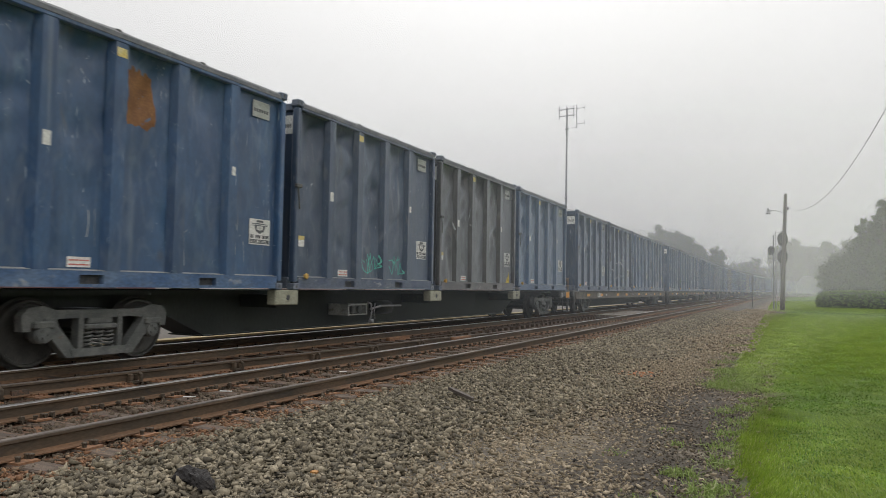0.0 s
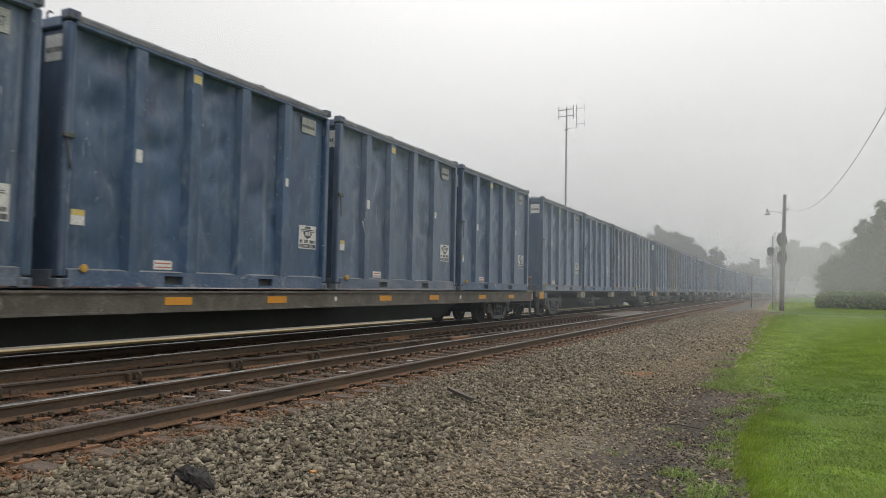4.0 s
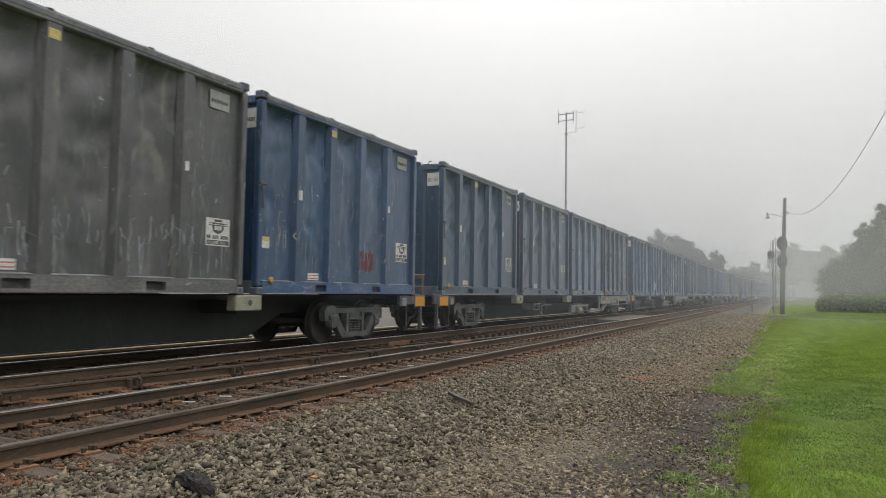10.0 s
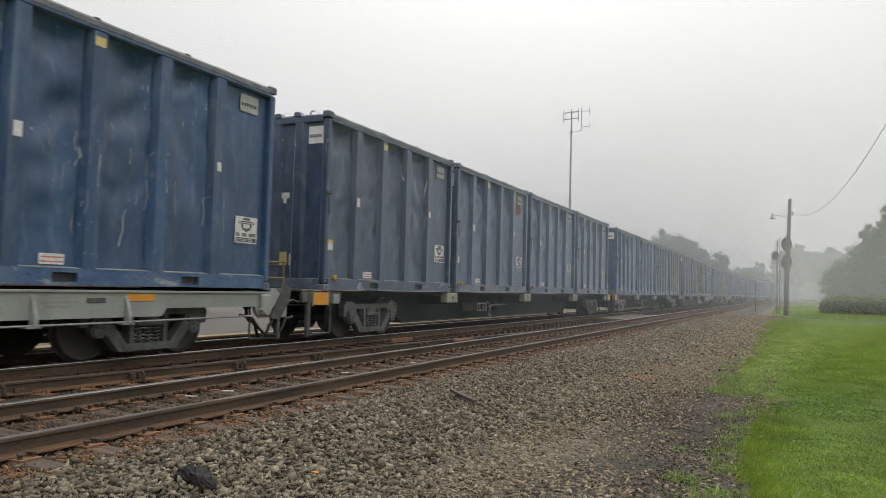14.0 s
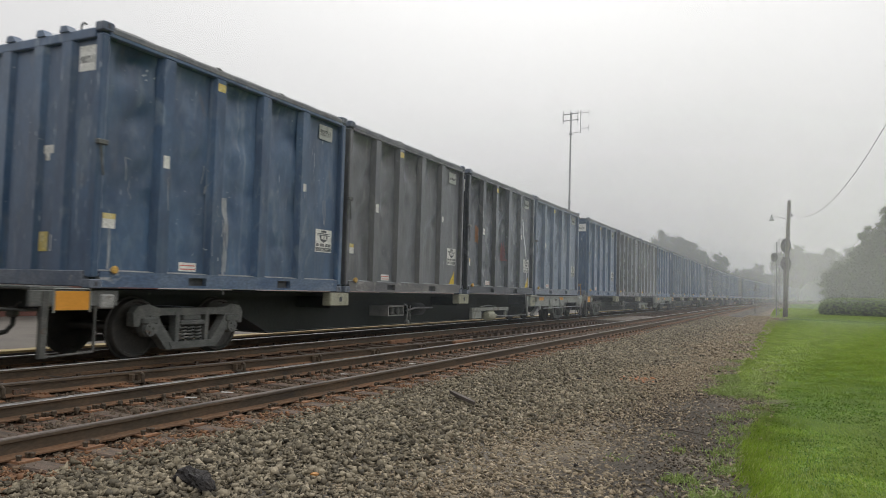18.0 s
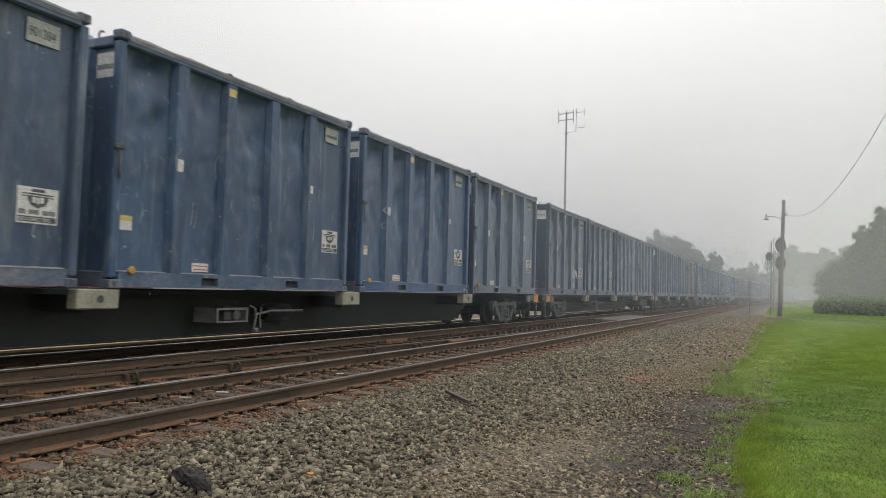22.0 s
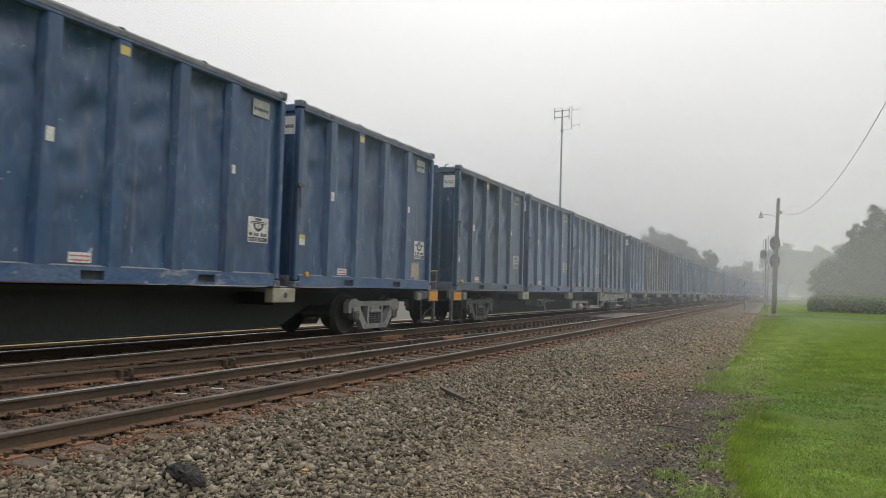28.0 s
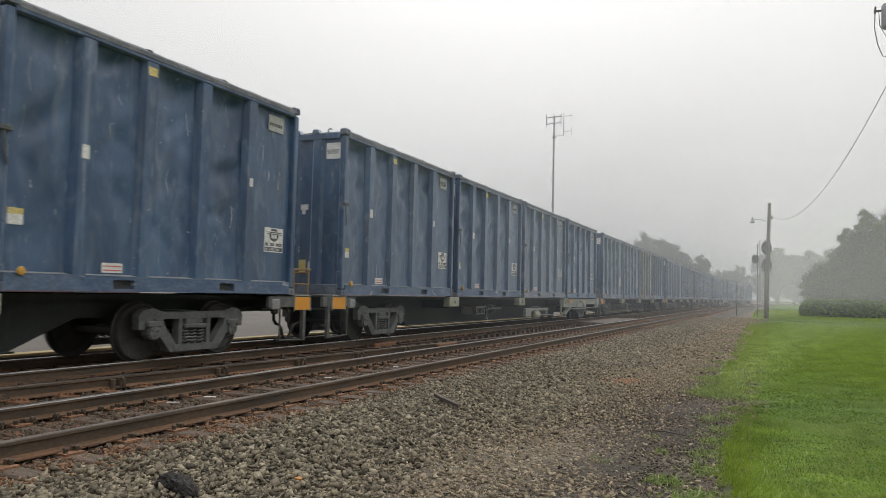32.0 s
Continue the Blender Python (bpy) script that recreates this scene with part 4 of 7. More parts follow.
def build_truck(car, y, steel, cap, lead=None):
    """A three-piece freight truck: bolster, two cast side frames with spring nests, two wheelsets."""
    t = part("truck", Shape().box((-1.0, -0.19, 0.48), (1.0, 0.19, 0.78), 0, 0.03).box((-0.35, -0.3, 0.76), (0.35, 0.3, 0.92), 0, 0.02), M_BLACKSTEEL, car,
             "freight truck with cast side frames and coil springs", (0, y, 0))
    for sx in (1, -1):
        a, b = sx * 0.93, sx * 1.075
        f = Shape()
        # top chord with humps over the bearings, then tension members and columns
        f.prism([(-1.17, 0.50), (-1.19, 0.70), (-1.10, 0.80), (-0.9, 0.83), (-0.7, 0.77), (-0.3, 0.765), (0.3, 0.765), (0.7, 0.77), (0.9, 0.83), (1.10, 0.80),
                 (1.19, 0.70), (1.17, 0.50), (1.06, 0.50), (1.04, 0.62), (0.74, 0.62), (0.66, 0.655), (-0.66, 0.655), (-0.74, 0.62), (-1.04, 0.62), (-1.06, 0.50)], 0, a, b)
        for k in (1, -1):
            f.prism([(k * 0.88, 0.66), (k * 0.72, 0.66), (k * 0.67, 0.55), (k * 0.38, 0.20), (k * 0.42, 0.12), (k * 0.54, 0.13), (k * 0.85, 0.48)], 0, a + sx * 0.012, b + sx * 0.02)
            f.prism([(k * 0.36, 0.70), (k * 0.28, 0.70), (k * 0.28, 0.17), (k * 0.36, 0.17)], 0, a + sx * 0.006, b + sx * 0.006)
        f.prism([(-0.50, 0.24), (-0.44, 0.13), (0.44, 0.13), (0.50, 0.24)], 0, a - sx * 0.05, b + sx * 0.03)
        part("side_frame", f, steel, t, "cast steel side frame")
        sp = Shape()
        for yy in (-0.17, 0.0, 0.17):
            pts = [(sx * 1.02 + 0.055 * math.cos(q), yy + 0.065 * math.sin(q), 0.24 + 0.24 * q / (2 * math.pi * 4.5)) for q in np.linspace(0, 2 * math.pi * 4.5, 46)]
            sp.tube(pts, 0.017, 5)
        part("spring_nest", sp, M_TRUCK, t, smooth=True)
        part("bolster_end", Shape().box((sx * 0.9, -0.26, 0.49), (sx * 1.11, 0.26, 0.57), 0, 0.02).box((sx * 0.9, -0.2, 0.56), (sx * 1.08, 0.2, 0.66), 0, 0.02), steel, t)
        for k in (1, -1):
            part("bearing_adapter", Shape().box((sx * 0.97, k * 0.89 - 0.15, 0.53), (sx * 1.13, k * 0.89 + 0.15, 0.63), 0, 0.02), steel, t)
    for k in (-1, 1):
        build_wheelset(t, (0, k * 0.89, WHEEL_R), lead or cap if k < 0 else cap)
    part("brake_beam", Shape().tube([(-0.85, -0.42, 0.36), (0.85, -0.42, 0.36)], 0.035, 6).tube([(-0.85, 0.42, 0.36), (0.85, 0.42, 0.36)], 0.035, 6), M_BLACKSTEEL, t)
    return t


CAR_LEN = 4 * BOX_L + 3 * BOX_GAP
D0 = DECK               # underside of the containers


def coupler_gear(car, y, sy):
    """Coupler, draft box and hanging air hose at one end."""
    part("coupler", Shape().box((-0.11, y, 0.74), (0.11, y + sy * 0.62, 0.96), 0, 0.03).box((-0.19, y + sy * 0.5, 0.70), (0.13, y + sy * 0.83, 1.0), 0, 0.05), M_TRUCK, car)
    line = [(0.05, 0.72), (0.06, 0.56), (0.14, 0.47), (0.28, 0.44), (0.38, 0.36), (0.44, 0.22), (0.54, 0.13), (0.70, 0.11), (0.86, 0.12)]
    part("air_hose", Shape().tube([(0.62 - 0.15 * a, y + sy * a, b) for a, b in line], 0.032, 8), M_HOSE, car, smooth=True)
    part("angle_cock", Shape().box((0.55, y + sy * 0.0, 0.66), (0.68, y + sy * 0.14, 0.80), 0, 0.03).tube([(0.62, y + sy * 0.08, 0.78), (0.80, y + sy * 0.10, 0.86)], 0.014, 6), M_STEP, car)
    rod = [(1.18, y - sy * 0.25, 0.80), (0.9, y + sy * 0.1, 0.76), (0.5, y + sy * 0.45, 0.79), (0.2, y + sy * 0.55, 0.83)]
    part("uncoupling_rod", Shape().tube(rod, 0.018, 6), M_TRUCK, car)


def end_platform(car, y, sy, railing):
    """Cross beam, walkway and sill steps at an end of a car; y is the end of the last container."""
    steel = M_TRUCK
    part("end_beam", Shape().box((-1.26, y + sy * 0.15, 0.78), (1.26, y + sy * 0.33, D0 - 0.03), 0, 0.02), M_BLACKSTEEL, car)
    part("walkway", Shape().box((-1.28, y + sy * 0.05, D0 - 0.03), (1.28, y + sy * 0.62, D0 + 0.02), 0, 0.01), steel, car)
    part("side_beam", Shape().box((1.22, y - sy * 0.7, 0.82), (1.30, y + sy * 0.62, D0 - 0.03), 0, 0.01), M_TRUCK, car)
    part("side_beam", Shape().box((-1.22, y - sy * 0.7, 0.82), (-1.30, y + sy * 0.62, D0 - 0.03), 0, 0.01), M_TRUCK, car)
    a, b = (y - sy * 0.34, y + sy * 0.42)
    st = Shape()
    st.box((1.24, b - 0.04, 0.16), (1.31, b + 0.05, D0 - 0.04)).box((1.27, a - 0.012, 0.2), (1.30, a + 0.012, D0 - 0.05)).tube([(1.28, a, 0.2), (1.28, b, 0.175)], 0.018, 6)
    part("sill_step", st, M_STEP, car, "sill step of dirty grey steel bars")
    a = y + 0.10 if sy > 0 else y + 0.22
    p = Shape().box((1.302, min(a, a + 0.50 * sy), 0.77), (1.314, max(a, a + 0.50 * sy), 1.02))
    part("reflector", p, M_ORANGE, car, "orange reflective panel")
    part("panel_rim", Shape().tube([(1.31, a - sy * 0.02, 0.74), (1.31, a - sy * 0.02, 1.05), (1.31, a + sy * 0.52, 1.05), (1.31, a + sy * 0.52, 0.74)], 0.012, 6), M_PALE, car)
    a = y - sy * 0.34
    part("bracket_box", Shape().box((1.24, a - sy * 0.05, 0.78), (1.33, a - sy * 0.28, 0.98), 0, 0.02), M_GREYSTEEL, car)
    if railing:
        g = Shape()
        y0, y1 = y + sy * 0.10, y + sy * 0.58
        for yy in (y0, y1):
            g.tube([(1.26, yy, D0 - 0.2), (1.26, yy, D0 + 0.5)], 0.02, 6)
        part("hand_rail_posts", g, M_RUSTY, car, "rust-stained brown handrail")
        part("hand_rail", Shape().tube([(1.26, y0 - 0.08, D0 + 0.5), (1.26, y1 + 0.08, D0 + 0.52)], 0.02, 6).tube([(1.26, y0, D0 + 0.22), (1.26, y1, D0 + 0.22)], 0.014, 6)
             .tube([(1.26, y1, D0 + 0.45), (-1.1, y1, D0 + 0.45)], 0.02, 6).tube([(-1.1, y1, D0), (-1.1, y1, D0 + 0.45)], 0.02, 6), M_RUSTY, car)


def support_pad(car, y):
    """A black arm out from the sill with a grey seat at each end."""
    part("support_arm", Shape().prism([(-0.2, D0 - 0.10), (0.2, D0 - 0.10), (0.16, D0 - 0.34), (-0.16, D0 - 0.34)], 0, -1.2, 1.2), M_BLACKSTEEL, car, "", (0, y, 0))
    for sx in (1, -1):
        # the pad's hole is a dark disc laid on for its shade
        pad = Shape().box((sx * 1.12, -0.34, D0 - 0.29), (sx * 1.335, 0.34, D0 - 0.012), 0, 0.02).lathe([(sx * 1.332, 0.055), (sx * 1.338, 0.055)], (0, 0.02, D0 - 0.15), 0, 12, 1)
        part("support_pad", pad, [M_PAD, M_INKSHADE], car, "cream container pedestal with a dark disc for its hole", (0, y, 0))


def build_spine_car(pale, number=False, lead=None, steel=M_TRUCK):
    """A spine car: deep black centre sill, pedestals under the container corners, platforms at both ends. Origin: rail top, front of the first container."""
    car = thing("spine_car", "black fish-bellied spine car %s carrying four containers" % ("with pale grey side frames" if pale else "with grey end platforms"), "rail car", "cars of the train")
    prof = [(-0.25, D0 - 0.09), (CAR_LEN + 0.25, D0 - 0.09), (CAR_LEN + 0.25, 0.72), (CAR_LEN - 4.1, 0.66), (CAR_LEN - 5.1, 0.235), (5.1, 0.235), (4.1, 0.66), (-0.25, 0.72)]
    part("centre_sill", Shape().prism(prof, 0, -0.36, 0.36), M_BLACKSTEEL, car, "deep black centre sill")
    part("sill_flange", Shape().box((-0.42, 5.05, 0.21), (0.42, CAR_LEN - 5.05, 0.235)), M_BLACKSTEEL, car)
    part("deck_plate", Shape().box((-0.80, -0.2, D0 - 0.10), (0.80, CAR_LEN + 0.2, D0 - 0.024)), M_BLACKSTEEL, car)
    for i in (1, 2, 3):
        support_pad(car, i * (BOX_L + BOX_GAP) - BOX_GAP / 2)
    for y in (0.35, CAR_LEN - 0.35):
        part("end_bolster", Shape().box((-1.27, y - 0.12, D0 - 0.24), (1.27, y + 0.12, D0 - 0.012), 0, 0.02), M_BLACKSTEEL, car)
    build_truck(car, 2.36, steel, M_TRUCK, lead)
    build_truck(car, CAR_LEN - 2.36, steel, M_TRUCK)
    end_platform(car, 0.0, -1, False)
    end_platform(car, CAR_LEN, 1, True)
    coupler_gear(car, -0.3, -1)
    coupler_gear(car, CAR_LEN + 0.3, 1)
    # brake rigging under the second container
    rod = Shape().tube([(0.86, 10.05, 0.60), (0.9, 10.5, 0.67), (0.9, 11.49, 0.665)], 0.024, 6).tube([(0.88, 10.02, 0.32), (0.9, 10.06, 0.56), (0.9, 10.02, 0.72), (0.88, 9.9, 0.77)], 0.022, 6)
    rod.tube([(0.9, 10.2, 0.36), (0.9, 10.17, 0.55), (0.9, 10.2, 0.74)], 0.014, 6).box((0.84, 10.0, 0.27), (0.94, 10.12, 0.36), 0, 0.02)
    part("brake_rod", rod, M_GALV, car, "bright brake rods", smooth=True)
    part("brake_bracket", Shape().box((0.40, 8.98, 0.48), (0.93, 9.03, 0.74)).box((0.88, 8.98, 0.70), (0.93, 9.8, 0.74)).box((0.88, 8.98, 0.48), (0.93, 9.8, 0.505)).box((0.40, 9.75, 0.48), (0.93, 9.8, 0.74)), M_GREYSTEEL, car)
    part("brake_valve", Shape().box((0.5, 9.28, 0.50), (0.86, 9.72, 0.70), 0, 0.03).lathe([(0.86, 0.09), (0.92, 0.09), (0.93, 0.05)], (0, 9.5, 0.61), 0, 12), M_TRUCK, car)
    part("air_reservoir", Shape().lathe([(0, 0.05), (0.02, 0.13), (0.08, 0.17), (0.75, 0.17), (0.81, 0.13), (0.83, 0.05)], (0.60, 10.6, 0.62), 1, 14), M_BLACKSTEEL, car, smooth=True)
    if pale:
        # pale side frame under the rear container, with gussets, and a pale brake frame ahead of it
        ya, yb = 18.62, CAR_LEN + 0.62
        for sx in (1, -1):
            f = Shape().prism([(ya, 0.64), (ya + 0.55, 0.64), (22.95, 0.64), (23.05, 0.76), (25.05, 0.76), (25.10, 0.64), (25.2, 0.56), (yb, 0.56), (yb, D0 - 0.04), (ya, D0 - 0.04)], 0, sx * 1.26, sx * 1.335)
            f.box((sx * 1.22, ya, D0 - 0.075), (sx * 1.365, yb, D0 - 0.04), 0, 0.006)
            part("side_frame_beam", f, M_PALE, car, "dirty pale grey side frame")
        # hole shade put on as a dark disc
        part("end_plate", Shape().box((1.335, ya, 0.66), (1.345, ya + 0.5, D0 - 0.08)).lathe([(1.344, 0.055), (1.348, 0.05)], (0, ya + 0.28, 0.84), 0, 12, 1), [M_PAD, M_INKSHADE], car, "cream plate with a dark disc for its round hole")
        for y in (20.85, 22.27):
            part("gusset", Shape().prism([(1.335, D0 - 0.10), (1.44, 0.66), (1.44, 0.54), (1.335, 0.54)], 1, y, y + 0.05).box((1.335, y - 0.10, 0.54), (1.44, y + 0.10, 0.56)), M_PALE, car)
        part("pipe_rail", Shape().tube([(1.40, 19.95, 0.565), (1.40, 22.2, 0.575), (1.40, 24.3, 0.60), (1.39, 24.9, 0.60)], 0.016, 7), M_GALV, car, smooth=True)
        part("reflector", Shape().box((1.336, 19.66, 0.86), (1.345, 20.2, 0.975)), M_ORANGE, car, "orange reflective strip")
        part("reflector", Shape().box((1.336, 22.3, 0.87), (1.345, 22.8, 0.975)), M_ORANGE, car, "orange reflective strip")
        part("data_plate", Shape().box((1.336, 21.65, 0.845), (1.345, 21.95, 0.915), 0, 0.003), M_STEP, car)
        letter_bars = Shape()
        for r_, (y0, y1) in enumerate(((20.98, 21.36), (20.98, 21.50), (20.98, 21.44))):
            yy = y0
            while yy < y1:
                letter_bars.box((1.335, yy, 0.90 - 0.055 * r_), (1.338, yy + 0.05, 0.93 - 0.055 * r_))
                yy += 0.07
        tagged(part("small_print", letter_bars, M_GREYSTEEL, car), kind="stuff")
        part("retainer", Shape().prism([(19.05, 0.34), (19.17, 0.27), (19.86, 0.53), (19.80, 0.66)], 0, 1.16, 1.30).box((1.14, 19.66, 0.50), (1.34, 19.9, 0.66), 0, 0.03), M_GREYSTEEL, car, "slanted grey slack adjuster")
        part("chain", Shape().tube([(1.32, 19.9, 0.60), (1.34, 20.05, 0.55), (1.38, 20.2, 0.565)], 0.02, 6), M_STEP, car)
        part("handbrake", Shape().box((1.335, 25.15, 0.60), (1.42, 25.42, 0.98), 0, 0.03).prism([(25.12, 0.70), (25.28, 0.60), (25.62, 0.98), (25.46, 1.08)], 0, 1.36, 1.44), M_PALE, car, "pale brake lever housing")
        lv = Shape().prism([(25.36, 0.56), (25.58, 0.52), (25.86, 0.86), (25.90, 1.10), (25.72, 1.16), (25.50, 0.86)], 0, 1.40, 1.46)
        lv.tube([(1.44, 25.62, 0.78), (1.45, 25.95, 0.88), (1.45, 26.15, 0.84)], 0.018, 6)
        part("brake_lever", lv, M_STEP, car, "dark greasy brake lever")
        part("brake_hose", Shape().tube([(1.30, 24.7, 0.62), (1.32, 25.0, 0.56), (1.33, 25.15, 0.40), (1.33, 25.35, 0.26), (1.33, 25.65, 0.24), (1.32, 25.85, 0.36), (1.30, 25.95, 0.52), (1.28, 26.2, 0.56)], 0.026, 7), M_HOSE, car, smooth=True)
        part("brake_frame", Shape().box((1.0, 13.85, 0.53), (1.10, 17.0, 0.635), 0, 0.012).box((1.0, 16.8, 0.30), (1.06, 16.86, 0.55)).box((1.0, 16.94, 0.30), (1.06, 17.0, 0.55)).box((0.96, 13.9, 0.30), (1.09, 14.62, 0.53), 0, 0.02), M_PALE, car, "pale brake frame")
        part("brake_cylinder", Shape().lathe([(0, 0.05), (0.03, 0.13), (0.10, 0.15), (0.55, 0.15), (0.62, 0.12), (0.66, 0.06), (0.95, 0.045)], (1.02, 15.1, 0.36), 1, 16).box((0.95, 15.2, 0.48), (1.09, 15.7, 0.54), 0, 0.01), M_PAD, car, "cream brake cylinder", smooth=True)
        part("pipe_run", Shape().tube([(1.0, 16.0, 0.36), (1.02, 16.4, 0.345), (1.04, 17.2, 0.33), (1.06, 19.2, 0.33)], 0.018, 6).tube([(1.0, 14.7, 0.66), (1.02, 15.3, 0.70), (1.03, 16.0, 0.66)], 0.014, 6), M_GALV, car, smooth=True)
        part("gusset", Shape().prism([(ya - 0.2, D0 - 0.03), (ya, D0 - 0.03), (ya, 0.3), (ya - 0.05, 0.3)], 0, 1.2, 1.26), M_PALE, car)
    if number:
        part("car_number", WORDS["NKLX"], None, car, "faded grey stencilled lettering", (0.362, 6.9, 0.56))
    return car


def build_flat_car(name_text):
    """A flat car with continuous channel side sills carrying four containers."""
    car = thing("flat_car", "brown-grey flat car with orange reflectors along its side sill", "rail car", "cars of the train")
    za, zb = D0 - 0.36, D0 - 0.035
    for sx in (1, -1):
        s = Shape().prism([(sx * 1.26, za), (sx * 1.395, za), (sx * 1.395, za + 0.03), (sx * 1.36, za + 0.03), (sx * 1.36, zb - 0.035), (sx * 1.395, zb - 0.035), (sx * 1.395, zb), (sx * 1.26, zb)], 1, -0.35, CAR_LEN + 0.35)
        part("side_sill", s, M_FLAT, car, "dusty brown-grey channel sill")
    part("deck", Shape().box((-1.26, -0.3, zb - 0.08), (1.26, CAR_LEN + 0.3, zb - 0.01)), M_BLACKSTEEL, car)
    prof = [(-0.25, zb - 0.08), (CAR_LEN + 0.25, zb - 0.08), (CAR_LEN + 0.25, 0.7), (CAR_LEN - 4.2, 0.66), (CAR_LEN - 5.4, 0.25), (5.4, 0.25), (4.2, 0.66), (-0.25, 0.7)]
    part("centre_sill", Shape().prism(prof, 0, -0.4, 0.4), M_BLACKSTEEL, car, "deep black centre sill")
    for y in (1.6, 4.3, 8.2, 10.6, 14.6, 17.2, 20.6, 23.2):
        part("reflector", Shape().box((1.361, y, D0 - 0.25), (1.368, y + 0.55, D0 - 0.13)), M_ORANGE, car, "orange reflective strip")
    for y in (5.6, 12.8, 19.2):
        part("bolt_plate", Shape().lathe([(1.36, 0.05), (1.372, 0.045)], (0, y, D0 - 0.19), 0, 12), M_WHITE, car)
    build_truck(car, 2.36, M_TRUCK, M_TRUCK)
    build_truck(car, CAR_LEN - 2.36, M_TRUCK, M_TRUCK)
    end_platform(car, 0.0, -1, False)
    end_platform(car, CAR_LEN, 1, True)
    coupler_gear(car, -0.3, -1)
    coupler_gear(car, CAR_LEN + 0.3, 1)
    hb = part("handbrake", Shape().box((0.50, CAR_LEN + 0.30, D0), (0.62, CAR_LEN + 0.40, D0 + 1.05), 0, 0.015).box((0.40, CAR_LEN + 0.28, D0 + 0.72), (0.74, CAR_LEN + 0.44, D0 + 1.12), 0, 0.05)
              .tube([(0.74, CAR_LEN + 0.36, D0 + 0.9), (1.02, CAR_LEN + 0.38, D0 + 0.86), (1.16, CAR_LEN + 0.38, D0 + 0.62)], 0.018, 6), M_STEP, car, "dark handbrake stand")
    rim = [(0.57 + 0.27 * math.cos(q), CAR_LEN + 0.54, D0 + 0.92 + 0.27 * math.sin(q)) for q in np.linspace(0, 2 * math.pi, 21)]
    wheel = Shape().tube(rim, 0.02, 6).lathe([(CAR_LEN + 0.42, 0.05), (CAR_LEN + 0.56, 0.045)], (0.57, 0, D0 + 0.92), 1, 10)
    for q in (0.3, 1.87, 3.44, 5.01):
        wheel.tube([(0.57, CAR_LEN + 0.54, D0 + 0.92), (0.57 + 0.27 * math.cos(q), CAR_LEN + 0.54, D0 + 0.92 + 0.27 * math.sin(q))], 0.014, 5)
    part("brake_wheel", wheel, M_STEP, hb, smooth=True)
    part("car_number", WORDS[name_text], None, car, "white stencilled number", (1.364, 3.68, D0 - 0.30))
    return car


# which containers each car carries, front to rear (the cars in the order in which they pass)
LOADS = [
    ("spine", ("royal", "navy", "brown", "blue")),
    ("flat", ("navy", "navy", "blue", "slate")),
    ("flat2", ("slate", "blue", "slate", "blue")),
    ("spine", ("slate", "blue", "navy", "teal")),
    ("spine", ("blue", "brown", "royal", "blue")),
    ("cap", ("blue", "royal", "grey", "royal")),
    ("pale", ("teal", "navy", "slate", "navy")),
    ("number", ("royal", "royal", "slate", "royal")),
    ("spine", ("navy", "slate", "blue", "slate")),
    ("light", ("royal", "royal", "blue", "grey")),
    ("pale", ("blue", "brown", "black", "slate")),
    ("pale", ("blue", "brown", "grey", "royal")),
    ("spine", ("slate", "blue", "royal", "slate")),
    ("spine", ("navy", "teal", "slate", "slate")),
    ("spine", ("blue", "royal", "blue", "grey")),
    ("light", ("blue", "slate", "royal", "royal")),
    ("pale", ("teal", "royal", "slate", "navy")),
    ("spine", ("blue", "grey", "brown", "blue")),
    ("pale", ("blue", "blue", "slate", "blue")),
    ("spine", ("slate", "blue", "grey", "blue")),
    ("spine", ("blue", "slate", "blue", "navy")),
    ("spine", ("navy", "blue", "slate", "blue")),
    ("pale", ("blue", "slate", "blue", "slate")),
    ("spine", ("slate", "blue", "blue", "grey")),
    ("spine", ("blue", "navy", "slate", "blue")),
]
# y of each car's first container at the start
FRONT = [4.9, 32.15, 60.15, 87.2, 114.3, 141.5, 168.65, 195.8, 222.9, 250.35, 277.5, 304.75, 331.9, 359.2, 386.2, 413.6, 440.95, 468.05, 495.1]
FRONT += [494.9 + 27.2 * k for k in range(1, len(LOADS) - len(FRONT) + 1)]
# containers that stand a little out of the even spacing on their car
SHIFT = {(4, 1): -0.1, (4, 3): 0.17, (6, 0): -0.22, (6, 1): 0.05, (6, 2): 0.2, (6, 3): 0.2, (7, 3): 0.08, (9, 0): -0.1, (9, 3): 0.1, (10, 0): 0.2, (10, 3): -0.15, (11, 0): -0.25, (11, 1): 0.1, (11, 2): 0.22,
         (11, 3): 0.2, (12, 0): -0.18, (12, 1): -0.04, (12, 2): 0.14, (12, 3): 0.18, (13, 0): -0.14, (13, 1): -0.1, (13, 2): 0.1, (13, 3): 0.08, (15, 1): -0.12, (15, 3): 0.1, (16, 0): -0.2, (17, 0): -0.1}
NEVER_NEAR = 19         # from this car on none comes closer than forty metres


def join_alike(ob):
    """Joins the alike parts of a thing that stays far off."""
    kids = {}
    for o in ob.children:
        kids.setdefault(o.name.split(".")[0], []).append(o)
    for name, group in kids.items():
        for o in group:
            for sub in o.children:
                bpy.data.objects.remove(sub)
        if len(group) < 2:
            continue
        s = Shape()
        mats = list(group[0].data.materials)
        for o in group:
            s.add([v.co + o.location for v in o.data.vertices], [tuple(p.vertices) for p in o.data.polygons])
            s.s[-len(o.data.polygons):] = [p.material_index for p in o.data.polygons]
        for o in group:
            bpy.data.objects.remove(o)
        tagged(part(name + "_set", s, mats, ob), kind="stuff")


